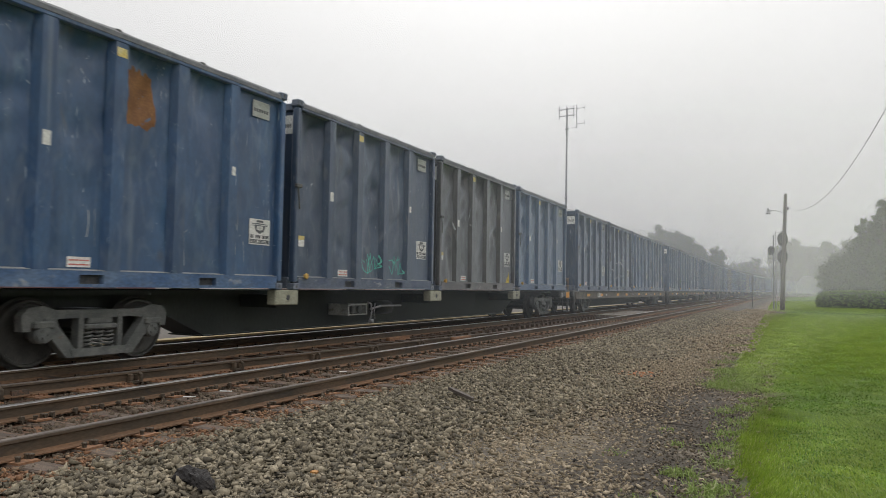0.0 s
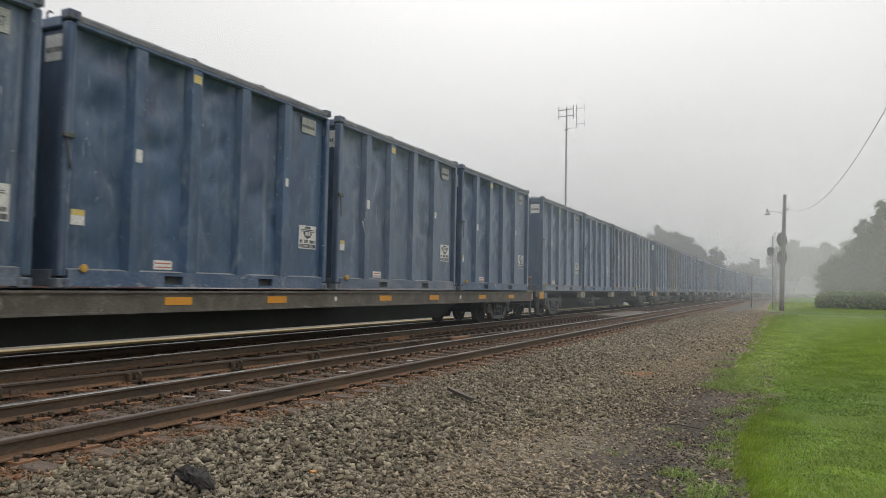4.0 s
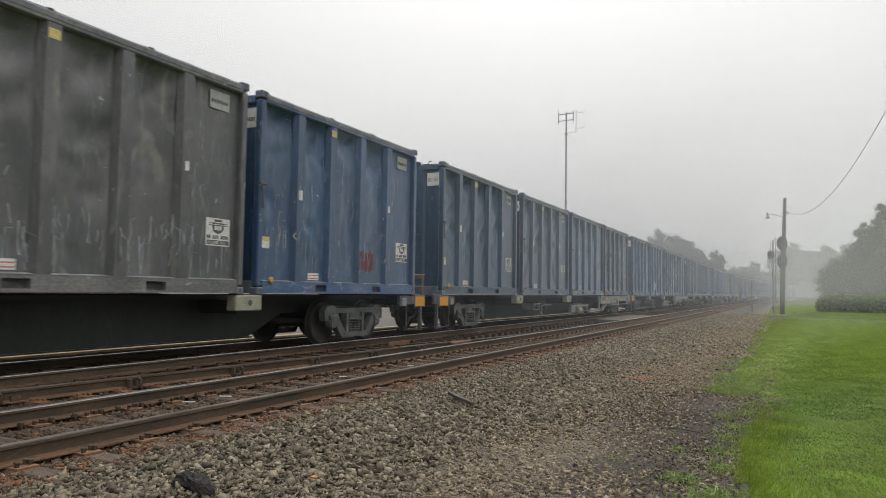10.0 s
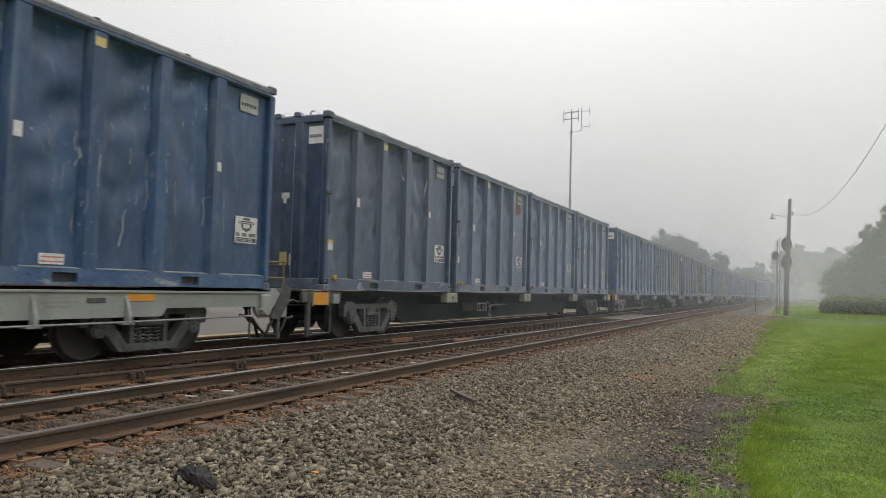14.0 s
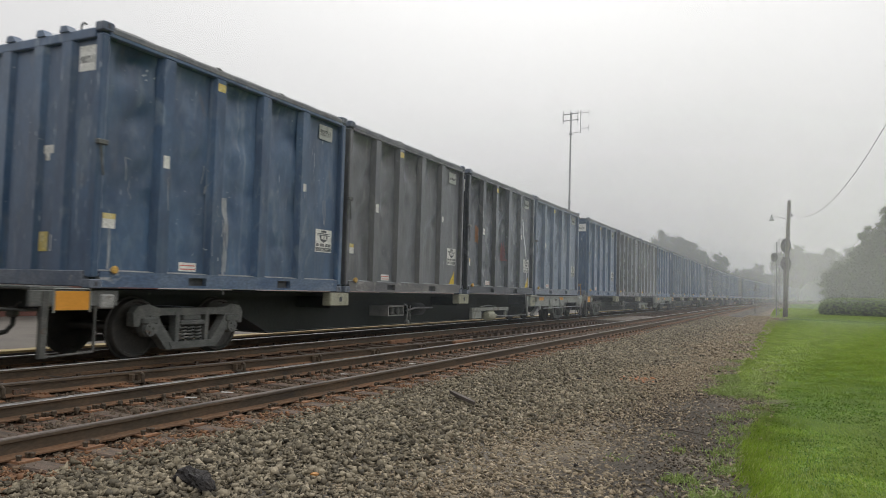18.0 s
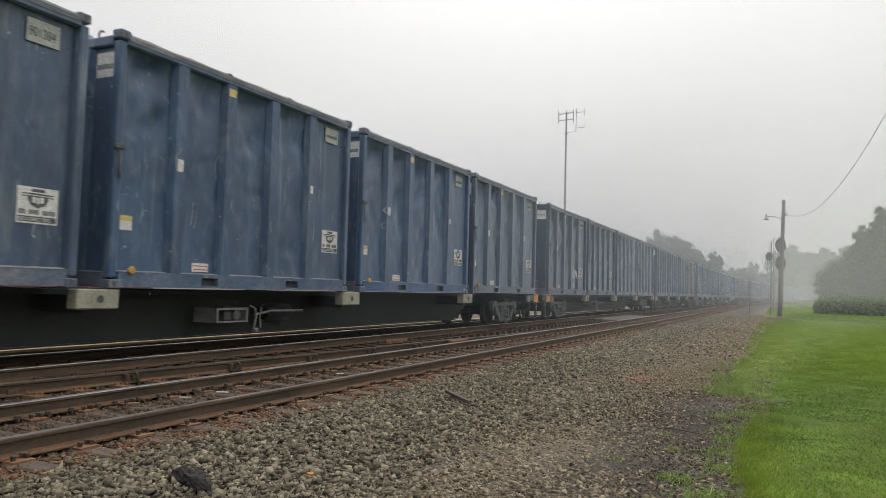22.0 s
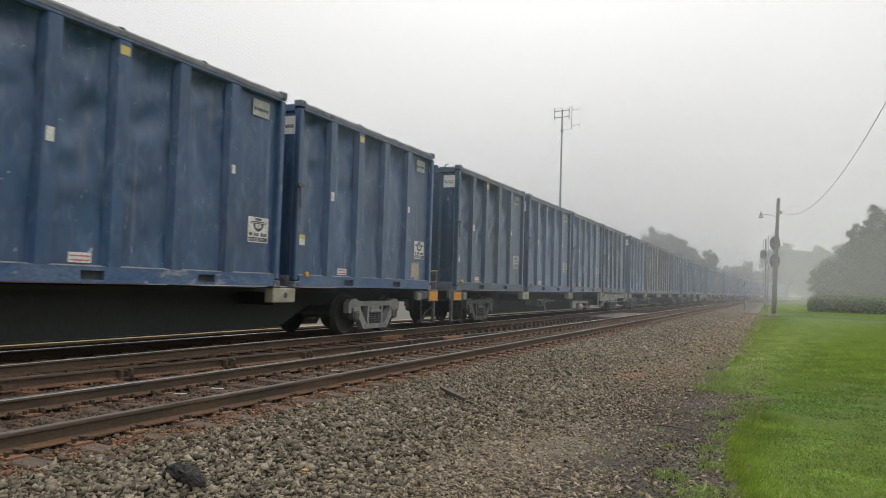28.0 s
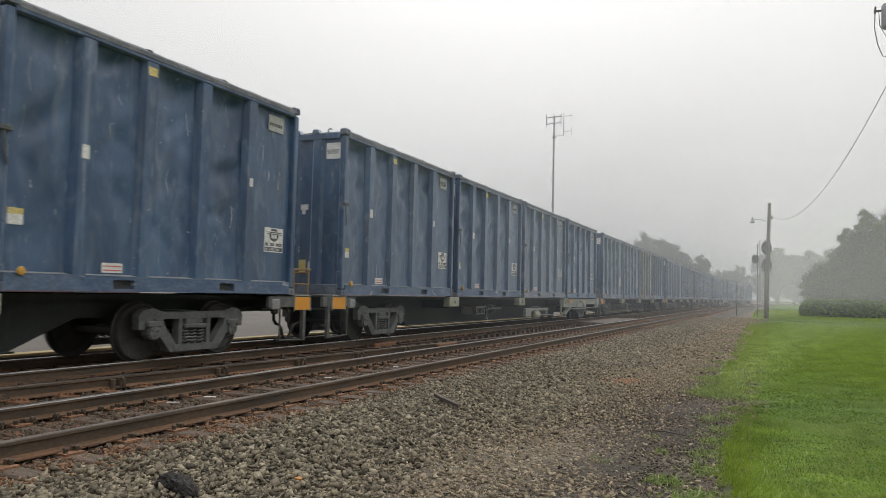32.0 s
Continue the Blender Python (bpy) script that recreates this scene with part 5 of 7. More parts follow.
masters = {}
VARIANTS = {"royal": 3, "blue": 4, "navy": 4, "slate": 4, "black": 1}
for seed, kind in enumerate(PAINT):
    for var in range(VARIANTS.get(kind, 2)):
        masters[kind, var] = build_container(kind, seed * 3 + var * 11 + 1)
        add_labels(masters[kind, var])
    masters[kind, "far"] = build_container(kind, seed + 40)
    add_labels(masters[kind, "far"])
    join_alike(masters[kind, "far"])
cars_of = {"spine": build_spine_car(False), "pale": build_spine_car(True), "number": build_spine_car(True, True), "cap": build_spine_car(False, lead=M_BLUECAP),
           "light": build_spine_car(False, steel=M_GREYSTEEL), "flat": build_flat_car("638005"), "flat2": build_flat_car("638003")}
TRAIN, BOXES = [], {}
used = set()
for k, (kind, load) in enumerate(LOADS):
    at = pose(TRACK_X, FRONT[k], RAIL)
    if kind in used:
        car = copy_thing(cars_of[kind], at)
    else:
        used.add(kind)
        car = cars_of[kind]
        car.matrix_basis = at
    TRAIN.append((car, TRACK_X, FRONT[k], RAIL))
    for i, colour in enumerate(load):
        key = (colour, "far") if k >= NEVER_NEAR else (colour, (k + 2 * i) % VARIANTS.get(colour, 2))
        y = FRONT[k] + i * (BOX_L + BOX_GAP) + BOX_L / 2 + SHIFT.get((k, i), 0.0)
        if key in used:
            box = copy_thing(masters[key], pose(TRACK_X, y, RAIL + DECK))
        else:
            used.add(key)
            box = masters[key]
            box.matrix_basis = pose(TRACK_X, y, RAIL + DECK)
        BOXES[k, i] = box
        TRAIN.append((box, TRACK_X, y, RAIL + DECK))
for key, ob in list(masters.items()):
    if key not in used:
        for o in list(ob.children_recursive) + [ob]:
            bpy.data.objects.remove(o)

# ---- marks on single containers ----
def wall_x(y, z, seed):
    """The outer face of a container's side at y from its front edge: rib, slope or dented sheet."""
    d = min(abs(y - r) for r in RIBS)
    sheet = NEAR - REC - dent(y, z, seed)
    if d < 0.105:
        return NEAR - 0.004
    if d < 0.165:
        return max(sheet, NEAR - 0.004 - (d - 0.105) * 1.85)
    return sheet


def stroke(shape, pts, width, seed, lift=0.004):
    """A painted line on the side of a container through (y, z) points, following ribs and sheet."""
    fine = []
    for (y0, z0), (y1, z1) in zip(pts, pts[1:]):
        n = max(2, int(math.hypot(y1 - y0, z1 - z0) / 0.04))
        fine += [(y0 + (y1 - y0) * k / n, z0 + (z1 - z0) * k / n) for k in range(n)]
    fine.append(pts[-1])
    v, f = [], []
    for i, (y, z) in enumerate(fine):
        a, b = fine[max(i - 1, 0)], fine[min(i + 1, len(fine) - 1)]
        d = math.hypot(b[0] - a[0], b[1] - a[1]) or 1
        ny, nz = -(b[1] - a[1]) / d, (b[0] - a[0]) / d
        w = width * (0.8 + 0.35 * noise.noise((y * 6, z * 6, 1.3)))
        for s in (1, -1):
            yy, zz = y + s * ny * w / 2, z + s * nz * w / 2
            v.append((wall_x(yy, zz, seed) + lift, yy - BOX_L / 2, zz))
    for i in range(len(fine) - 1):
        f.append((2 * i, 2 * i + 1, 2 * i + 3, 2 * i + 2))
    return shape.add(v, f)


def curve(points, n=8):
    """A smooth line through points."""
    out = []
    p = [points[0]] + list(points) + [points[-1]]
    for i in range(1, len(p) - 2):
        for k in range(n):
            t = k / n
            out.append(tuple(0.5 * (2 * p[i][j] + (p[i + 1][j] - p[i - 1][j]) * t + (2 * p[i - 1][j] - 5 * p[i][j] + 4 * p[i + 1][j] - p[i + 2][j]) * t * t
                                    + (3 * p[i][j] - p[i - 1][j] - 3 * p[i + 1][j] + p[i + 2][j]) * t ** 3) for j in (0, 1)))
    out.append(points[-1])
    return out


def spray(box, lines, width, mat, label, name="graffiti"):
    s = Shape()
    for ln in lines:
        stroke(s, curve(ln), width, box["dents"])
    part(name, s, mat, box, label)


def letters(text, y, z, h, slant=0.0, pitch=0.75):
    """Hand-drawn capitals as strokes; (0..1) boxes scaled to h."""
    A = {"R": [[(0, 0), (0.05, 1)], [(0.05, 1), (0.5, 0.9), (0.45, 0.6), (0.05, 0.5), (0.55, 0)]],
         "S": [[(0.5, 0.9), (0.25, 1), (0.05, 0.75), (0.4, 0.5), (0.45, 0.2), (0.2, 0), (0, 0.15)]],
         "T": [[(0, 1), (0.6, 0.98)], [(0.3, 1), (0.28, 0)]],
         "0": [[(0.25, 1), (0.02, 0.5), (0.25, 0), (0.5, 0.5), (0.25, 1)]],
         "5": [[(0.5, 1), (0.1, 1), (0.05, 0.55), (0.4, 0.55), (0.45, 0.15), (0.05, 0)]],
         "1": [[(0.2, 0.8), (0.3, 1), (0.3, 0)]],
         "4": [[(0.35, 0), (0.38, 1), (0.02, 0.35), (0.55, 0.38)]],
         "8": [[(0.25, 0.55), (0.05, 0.8), (0.25, 1), (0.45, 0.8), (0.25, 0.55), (0.02, 0.25), (0.25, 0), (0.5, 0.25), (0.25, 0.55)]],
         "3": [[(0.05, 0.95), (0.45, 0.85), (0.2, 0.55), (0.48, 0.25), (0.05, 0)]],
         "A": [[(0, 0), (0.28, 1), (0.52, 0)], [(0.1, 0.4), (0.45, 0.4)]],
         "M": [[(0, 0), (0.08, 1), (0.3, 0.4), (0.52, 1), (0.6, 0)]],
         "(": [[(0.3, 1.1), (0.1, 0.5), (0.3, -0.1)]], ")": [[(0.0, 1.1), (0.22, 0.5), (0.0, -0.1)]]}
    out = []
    for ch in text:
        for ln in A[ch]:
            out.append([(y + (px + slant * pz) * h, z + pz * h) for px, pz in ln])
        y += h * pitch
    return out




def scribble(y0, y1, z0, z1, n, seed):
    r = random.Random(seed)
    out = []
    for k in range(n):
        y = y0 + (y1 - y0) * (k + 0.5) / n
        out.append([(y + r.uniform(-0.12, 0.12), z0 + (z1 - z0) * t + r.uniform(-0.06, 0.06)) for t in (r.uniform(0.5, 1.05), 0.55, r.uniform(0.1, 0.4), r.uniform(-0.02, 0.3), r.uniform(0.4, 0.9))])
    return out


def paint_run(box, pts, width, seed, mat=None, label="white paint run down the side"):
    """Spilled paint: a wandering streak with drips."""
    r = random.Random(seed)
    s = Shape()
    stroke(s, curve(pts), width, box["dents"], 0.003)
    for y, z in pts[1:]:
        stroke(s, [(y + r.uniform(-0.05, 0.05), z), (y + r.uniform(-0.05, 0.05), z - r.uniform(0.15, 0.4))], width * 0.4, box["dents"], 0.005)
    part("paint_run", s, mat or M_PAINTWHITE, box, label)


def patch(box, y0, y1, z0, z1, mat, label, name="paint_patch"):
    s = Shape()
    n, rows, seed = 14, 8, box["dents"]
    v = []
    for j in range(rows + 1):
        for k in range(n + 1):
            y = y0 + (y1 - y0) * k / n + 0.05 * noise.noise((k * 0.1, j * 1.3, y0 * 3)) * (k in (0, n))
            a, b = z0 + 0.14 * noise.noise((y * 9, z0, 1)), z1 + 0.14 * noise.noise((y * 11, z1, 1))
            z = a + (b - a) * j / rows
            v.append((wall_x(y, z, seed) + 0.0035, y - BOX_L / 2, z))
    s.add(v, [(j * (n + 1) + k, j * (n + 1) + k + 1, (j + 1) * (n + 1) + k + 1, (j + 1) * (n + 1) + k) for j in range(rows) for k in range(n)])
    part(name, s, mat, box, label)


M_RUSTPATCH = material("rust_brown_patch", (0.17, 0.075, 0.028), 0.8, 0, (0.24, 0.115, 0.04), 5, bump=0.3)
M_REDPAINT = material("red_paint_smear", (0.16, 0.035, 0.035), 0.7, 0, (0.11, 0.06, 0.07), 4, bump=0.1)
M_DARKPATCH = material("dark_repaint_patch", (0.020, 0.021, 0.025), 0.6, 0, (0.034, 0.034, 0.038), 3, bump=0.1)
M_TRIANGLE = material("yellow_corner_mark", (0.60, 0.42, 0.03), 0.6, 0, (0.66, 0.48, 0.06), 6, bump=0.05)


M_FILLER = material("cream_filler", (0.40, 0.36, 0.27), 0.8, 0, (0.50, 0.46, 0.36), 5, (1, 1, 0.3), bump=0.2, third=(0.20, 0.22, 0.24), third_at=0.6)


def corner_mark(box):
    l2 = BOX_L / 2
    x = NEAR - REC + 0.008
    part("corner_mark", Shape().prism([(5.38 - l2, 0.245), (5.72 - l2, 0.245), (5.72 - l2, 0.62)], 0, x, x + 0.004), M_TRIANGLE, box, "yellow triangular mark")


patch(BOXES[0, 0], 2.55, 3.08, 2.36, 3.22, M_RUSTPATCH, "rust-brown rectangular patch")
spray(BOXES[0, 1], scribble(2.7, 3.35, 0.36, 0.85, 5, 3) + scribble(3.9, 4.5, 0.38, 0.9, 5, 4), 0.025, M_GREENSPRAY, "thin green sprayed scribble")
corner_mark(BOXES[0, 2])
corner_mark(BOXES[4, 1])
corner_mark(BOXES[10, 1])
corner_mark(BOXES[10, 2])
spray(BOXES[1, 1], [[(0.75, 1.75), (0.74, 1.57), (0.82, 1.38)], [(0.7, 1.61), (0.52, 1.64), (0.43, 1.44), (0.5, 1.08), (0.75, 0.89), (0.95, 0.81), (0.97, 0.56), (0.84, 0.43), (0.67, 0.58), (0.63, 0.75)],
                    [(0.92, 1.64), (0.97, 1.33), (1.14, 1.06), (1.23, 0.72), (1.27, 0.45)], [(1.22, 1.61), (1.3, 1.29), (1.5, 1.17), (1.71, 1.41), (1.83, 1.61)],
                    [(1.37, 0.58), (1.35, 0.94), (1.5, 1.13), (1.64, 0.96), (1.66, 0.67), (1.54, 0.48), (1.27, 0.45)], [(1.83, 1.61), (1.74, 1.12), (1.7, 0.52)],
                    [(2.06, 1.71), (1.94, 1.28), (1.85, 0.9), (1.84, 0.53)]], 0.022, M_PAINTWHITE, "thin white sprayed letters")
spray(BOXES[1, 1], [[(2.16, 1.53), (2.52, 1.73), (2.88, 2.13), (2.93, 1.69), (2.52, 1.57)], [(1.98, 0.5), (2.43, 1.02), (2.65, 1.51)], [(2.46, 1.56), (3.17, 1.68)],
                    [(2.61, 1.15), (2.82, 1.14), (2.65, 1.02)], [(2.88, 1.53), (2.94, 0.9), (2.93, 0.5)], [(3.09, 1.88), (3.13, 1.07), (3.16, 0.51)],
                    [(3.22, 1.89), (3.46, 1.26), (3.56, 0.69), (3.64, 0.44)], [(3.37, 1.75), (3.67, 1.44), (3.63, 0.77)]], 0.022, M_PAINTWHITE, "thin white sprayed tag")
spray(BOXES[1, 1], [[(3.95, 3.1), (3.91, 2.49), (3.87, 1.8), (3.93, 0.45)], [(4.0, 2.08), (3.88, 1.46), (3.84, 0.78)], [(4.19, 2.06), (4.27, 1.33), (4.27, 0.46)],
                    [(4.42, 1.69), (4.42, 1.08), (4.41, 0.64)], [(3.98, 1.05), (4.45, 1.12)], [(2.43, 0.44), (3.16, 0.51)], [(3.86, 0.49), (4.42, 0.42)],
                    [(3.12, 1.19), (3.27, 0.88), (3.62, 0.86)]], 0.020, M_PAINTWHITE, "thin white sprayed tag")
spray(BOXES[7, 1], letters("RST", 0.36, 0.44, 0.32, 0.05), 0.035, M_PAINTWHITE, "white sprayed letters RST")
paint_run(BOXES[7, 1], [(2.35, 3.3), (2.3, 2.8), (2.28, 2.4)], 0.05, 2)
paint_run(BOXES[7, 1], [(2.05, 1.75), (2.1, 1.3), (2.15, 0.8)], 0.09, 5)
patch(BOXES[7, 1], 0.75, 0.9, 2.9, 3.3, M_RUSTPATCH, "rusty scrape")
paint_run(BOXES[5, 0], [(0.52, 1.1), (0.5, 0.7), (0.49, 0.3)], 0.09, 8, M_REDPAINT, "red paint smear")
paint_run(BOXES[5, 1], [(2.9, 2.7), (3.05, 2.2), (3.0, 1.5)], 0.03, 9)
paint_run(BOXES[5, 1], [(4.0, 2.0), (4.1, 1.4), (4.0, 0.7)], 0.03, 11)
paint_run(BOXES[7, 2], [(1.9, 3.2), (2.1, 2.4), (1.9, 1.4)], 0.03, 10)
patch(BOXES[5, 3], 3.4, 4.2, 0.5, 0.95, M_REDPAINT, "red paint smear")
patch(BOXES[1, 3], 5.70, 5.90, 0.28, 1.02, M_FILLER, "cream filler patch")
paint_run(BOXES[1, 3], [(3.62, 1.30), (3.50, 0.95), (3.34, 0.62), (3.26, 0.40)], 0.10, 41, M_DRIP, "pale dried spill down the side")
patch(BOXES[15, 3], 5.10, 5.55, 0.28, 0.66, M_FILLER, "cream filler patch")
patch(BOXES[11, 2], 0.62, 0.95, 1.15, 1.75, M_RUSTPATCH, "rust-brown square patch")
patch(BOXES[10, 2], 0.75, 1.02, 1.55, 2.05, M_RUSTPATCH, "rust-brown square patch")
patch(BOXES[8, 1], 4.95, 5.6, 2.75, 3.35, M_RUSTPATCH, "rust-brown patch")
spray(BOXES[9, 1], [[(4.75, 0.08), (4.85, 0.16), (4.75, 0.12)]] + scribble(4.8, 5.4, 0.05, 0.18, 6, 12), 0.02, M_PAINTWHITE, "small white sprayed tag")
paint_run(BOXES[10, 2], [(4.86, 3.45), (5.05, 2.8), (5.3, 2.0), (5.5, 1.4), (5.62, 0.8), (5.55, 0.3)], 0.10, 14)
paint_run(BOXES[10, 2], [(5.84, 1.0), (5.85, 0.6), (5.86, 0.3)], 0.05, 15)
patch(BOXES[10, 2], 3.0, 3.35, 1.1, 1.65, M_REDPAINT, "red-brown smear")
patch(BOXES[11, 1], 0.3, 1.0, 0.25, 1.7, M_DARKPATCH, "dark repainted panel")
patch(BOXES[11, 1], 1.5, 2.1, 0.25, 2.9, M_DARKPATCH, "dark repainted panel")
patch(BOXES[11, 1], 2.6, 3.3, 0.25, 2.4, M_DARKPATCH, "dark repainted panel")
patch(BOXES[11, 1], 3.8, 4.4, 0.25, 1.9, M_DARKPATCH, "dark repainted panel")
spray(BOXES[11, 1], scribble(0.4, 1.9, 0.06, 0.19, 14, 21), 0.03, M_PAINTWHITE, "white sprayed tag")
spray(BOXES[13, 0], scribble(3.9, 4.9, 0.75, 1.25, 9, 22) + scribble(3.9, 4.5, 0.36, 0.6, 5, 23), 0.03, M_PAINTWHITE, "white sprayed scribble")
spray(BOXES[17, 0], letters("(318AM)", 0.12, 0.36, 0.24, 0.1, 0.55) + letters("05148", 1.48, 0.40, 0.20, 0.0, 0.70) + letters("RST", 1.10, 0.03, 0.17, 0.05), 0.028, M_PAINTWHITE, "white sprayed letters and numbers")
spray(BOXES[17, 0], scribble(2.68, 3.32, 0.36, 0.74, 8, 24), 0.026, M_PAINTWHITE, "white sprayed tag")

def drips(box, seed, n, top, width=0.022):
    """Dried pale runs down the sheets, from scuffs at mixed heights."""
    r = random.Random(seed)
    s = Shape()
    for k in range(n):
        y, z = r.uniform(0.3, 5.8), top * r.uniform(0.45, 1.0)
        ln = r.uniform(0.12, 0.55)
        w = width * r.uniform(0.35, 1.3)
        stroke(s, [(y, z), (y + r.uniform(-0.03, 0.03), z - 0.5 * ln), (y + r.uniform(-0.05, 0.05), max(0.26, z - ln))], w, box["dents"], 0.004)
        if r.random() < 0.5:
            a = r.uniform(-1.2, 1.2)
            stroke(s, [(y, z), (y + 0.10 * math.cos(a), z + 0.12 * math.sin(a))], w * 0.5, box["dents"], 0.005)
    tagged(part("dried_runs", s, M_DRIP, box), "pale dried runs and scuffs", kind="stuff")


for k in range(19):
    for i in range(4):
        if (k + i) % 2 == 0 or (k, i) in ((5, 2), (5, 3), (6, 1), (7, 1), (9, 1), (12, 1), (12, 2), (16, 1)):
            drips(BOXES[k, i], 50 * k + i, 9 + (7 * k + 5 * i) % 13, (1.5, 2.2, 3.1)[(k + i) % 3])
drips(BOXES[5, 2], 901, 90, 1.25, 0.022)
drips(BOXES[5, 3], 902, 50, 1.3, 0.025)
paint_run(BOXES[10, 0], [(2.62, 1.55), (2.68, 1.0), (2.66, 0.3)], 0.14, 33, M_DRIP, "pale dried spill down the side")
paint_run(BOXES[10, 0], [(0.35, 0.85), (0.36, 0.55), (0.35, 0.27)], 0.05, 34, M_DRIP, "pale dried spill down the side")

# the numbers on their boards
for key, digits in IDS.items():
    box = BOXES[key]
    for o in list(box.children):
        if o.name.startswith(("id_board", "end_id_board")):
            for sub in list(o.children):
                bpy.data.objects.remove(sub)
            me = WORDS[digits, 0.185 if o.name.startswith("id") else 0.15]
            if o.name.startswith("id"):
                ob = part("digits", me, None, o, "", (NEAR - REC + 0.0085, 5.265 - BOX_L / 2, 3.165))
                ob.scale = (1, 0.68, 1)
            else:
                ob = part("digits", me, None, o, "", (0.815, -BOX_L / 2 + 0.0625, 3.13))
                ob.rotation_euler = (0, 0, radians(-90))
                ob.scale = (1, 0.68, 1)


# ---- sleepers, plates and fittings of the near track ----
def build_track_fittings():
    root = new("track_fittings")
    tagged(root, "weathered sleepers and rusty plates of the near track", "", "", "structure")
    r = random.Random(3)
    ties = [Shape().box((RAIL_B - 0.55, -0.115, -0.03), (RAIL_A + 0.52, 0.115, 0.142), 0, 0.015).mesh("sleeper", M_TIE) for k in range(3)]
    plate = Shape().box((-0.19, -0.095, 0.0), (0.19, 0.095, 0.012)).box((-0.19, -0.095, 0.0), (-0.075, 0.095, 0.02)).box((0.075, -0.095, 0.0), (0.19, 0.095, 0.02))
    sp = plate
    for x, y in ((-0.085, -0.05), (-0.12, 0.06), (0.085, 0.05), (0.135, -0.06), (0.12, 0.065)):
        sp.box((x - 0.014, y - 0.014, 0.012), (x + 0.014, y + 0.014, 0.052), 1).box((x - 0.022, y - 0.018, 0.046), (x + 0.022, y + 0.018, 0.064), 1, 0.006)
    plate = sp.mesh("tie_plate", M_PLATE, M_RAILSIDE)
    an = Shape().box((0.03, -0.012, -0.035), (0.105, 0.012, 0.01)).box((0.065, -0.03, -0.015), (0.10, 0.03, 0.035), 0, 0.01).mesh("rail_anchor", M_RAILSIDE)
    y, n = -1.0, 0
    far_t, far_p = Shape(), Shape()
    while y < 110:
        jit = r.uniform(-0.04, 0.04)
        if y < 36:
            t = part("sleeper", ties[n % 3], None, root, at=(0, y + jit, r.uniform(-0.008, 0.004)))
            for x in (RAIL_A, RAIL_B):
                part("tie_plate", plate, None, root, at=(x, y + jit, 0.142))
            if y < 18:
                for k in (-0.17, 0.17):
                    part("rail_anchor", an, None, root, at=(RAIL_B, y + jit + k, 0.175))
        else:
            far_t.box((RAIL_B - 0.55, y - 0.115, 0.0), (RAIL_A + 0.52, y + 0.115, 0.142))
            for x in (RAIL_A, RAIL_B):
                far_p.box((x - 0.19, y - 0.095, 0.142), (x + 0.19, y + 0.095, 0.162))
        y += 0.61
        n += 1
    tagged(part("far_sleepers", far_t, M_TIE, root), kind="stuff")
    tagged(part("far_plates", far_p, M_PLATE, root), kind="stuff")
    # braces of the check rail, plates under it
    brace = Shape().box((-0.02, -0.10, -0.01), (0.12, 0.10, 0.015)).box((0.0, -0.085, 0.0), (0.075, -0.03, 0.115), 0, 0.01).box((0.0, 0.03, 0.0), (0.075, 0.055, 0.10), 0, 0.008)
    brace.tube([(0.06, 0.055, 0.10), (0.09, 0.055, 0.125), (0.125, 0.055, 0.10), (0.13, 0.055, 0.05), (0.115, 0.055, 0.0)], 0.024, 8)
    brace = brace.mesh("rail_brace", M_RAILSIDE)
    for k in range(6):
        part("rail_brace", brace, None, root, at=(point_x(5.6 + 1.94 * k) + 0.02, 5.6 + 1.94 * k, 0.175))
    block = Shape().box((-0.06, -0.55, 0.0), (0.06, 0.55, 0.15), 0, 0.02).mesh("spacer_block", M_PLATE)
    for x, y in ((-7.62, 17.3), (-8.86, 16.2)):
        part("spacer_block", block, None, root, at=(x, y, 0.165))
    for y in (19.0, 21.6, 24.4, 27.6):
        part("rail_brace", brace, None, root, at=(-8.72, y, 0.2))
    wide = Shape().box((-0.16, -0.1, 0), (0.30, 0.1, 0.016)).box((0.10, -0.07, 0.016), (0.14, -0.03, 0.045)).box((0.19, 0.03, 0.016), (0.23, 0.07, 0.045)).box((0.10, 0.03, 0.016), (0.13, 0.07, 0.04))
    wide = wide.mesh("base_plate", M_PLATE)
    timber = Shape().box((-8.72, -0.12, -0.05), (-7.75, 0.12, 0.14), 0, 0.015).mesh("timber_end", M_TIE)
    y = 0.0
    while y < 34:
        part("timber_end", timber, None, root, at=(0, y, 0))
        part("base_plate", wide, None, root, at=(min(-7.62, point_x(y)), y, 0.142))
        y += 0.61
    # the train's own sleepers, in its shade
    main = Shape()
    y = -3.0
    while y < 100:
        main.box((TRACK_X - 1.3, y - 0.115, 0.1), (TRACK_X + 1.3, y + 0.115, 0.238))
        for x in (TRACK_X - 0.7525, TRACK_X + 0.7525):
            main.box((x - 0.18, y - 0.09, 0.238), (x + 0.18, y + 0.09, 0.256)).box((x + 0.09, y - 0.03, 0.256), (x + 0.13, y + 0.02, 0.29))
        y += 0.56
    tagged(part("main_sleepers", main, M_TIE, root), kind="stuff")


build_track_fittings()

# crossing planks between the rails farther off
planks = new("crossing_planks")
tagged(planks, "worn timber planks of a crossing between the rails", "", "", "structure")
plank = Shape().box((-0.13, 0, 0.16), (0.13, 9.0, 0.315), 0, 0.01).mesh("plank", M_PLANK)
for x in [-8.75 + 0.28 * k for k in range(5)]:
    part("plank", plank, None, planks, at=(x + 0.22, 36.0, 0.0))

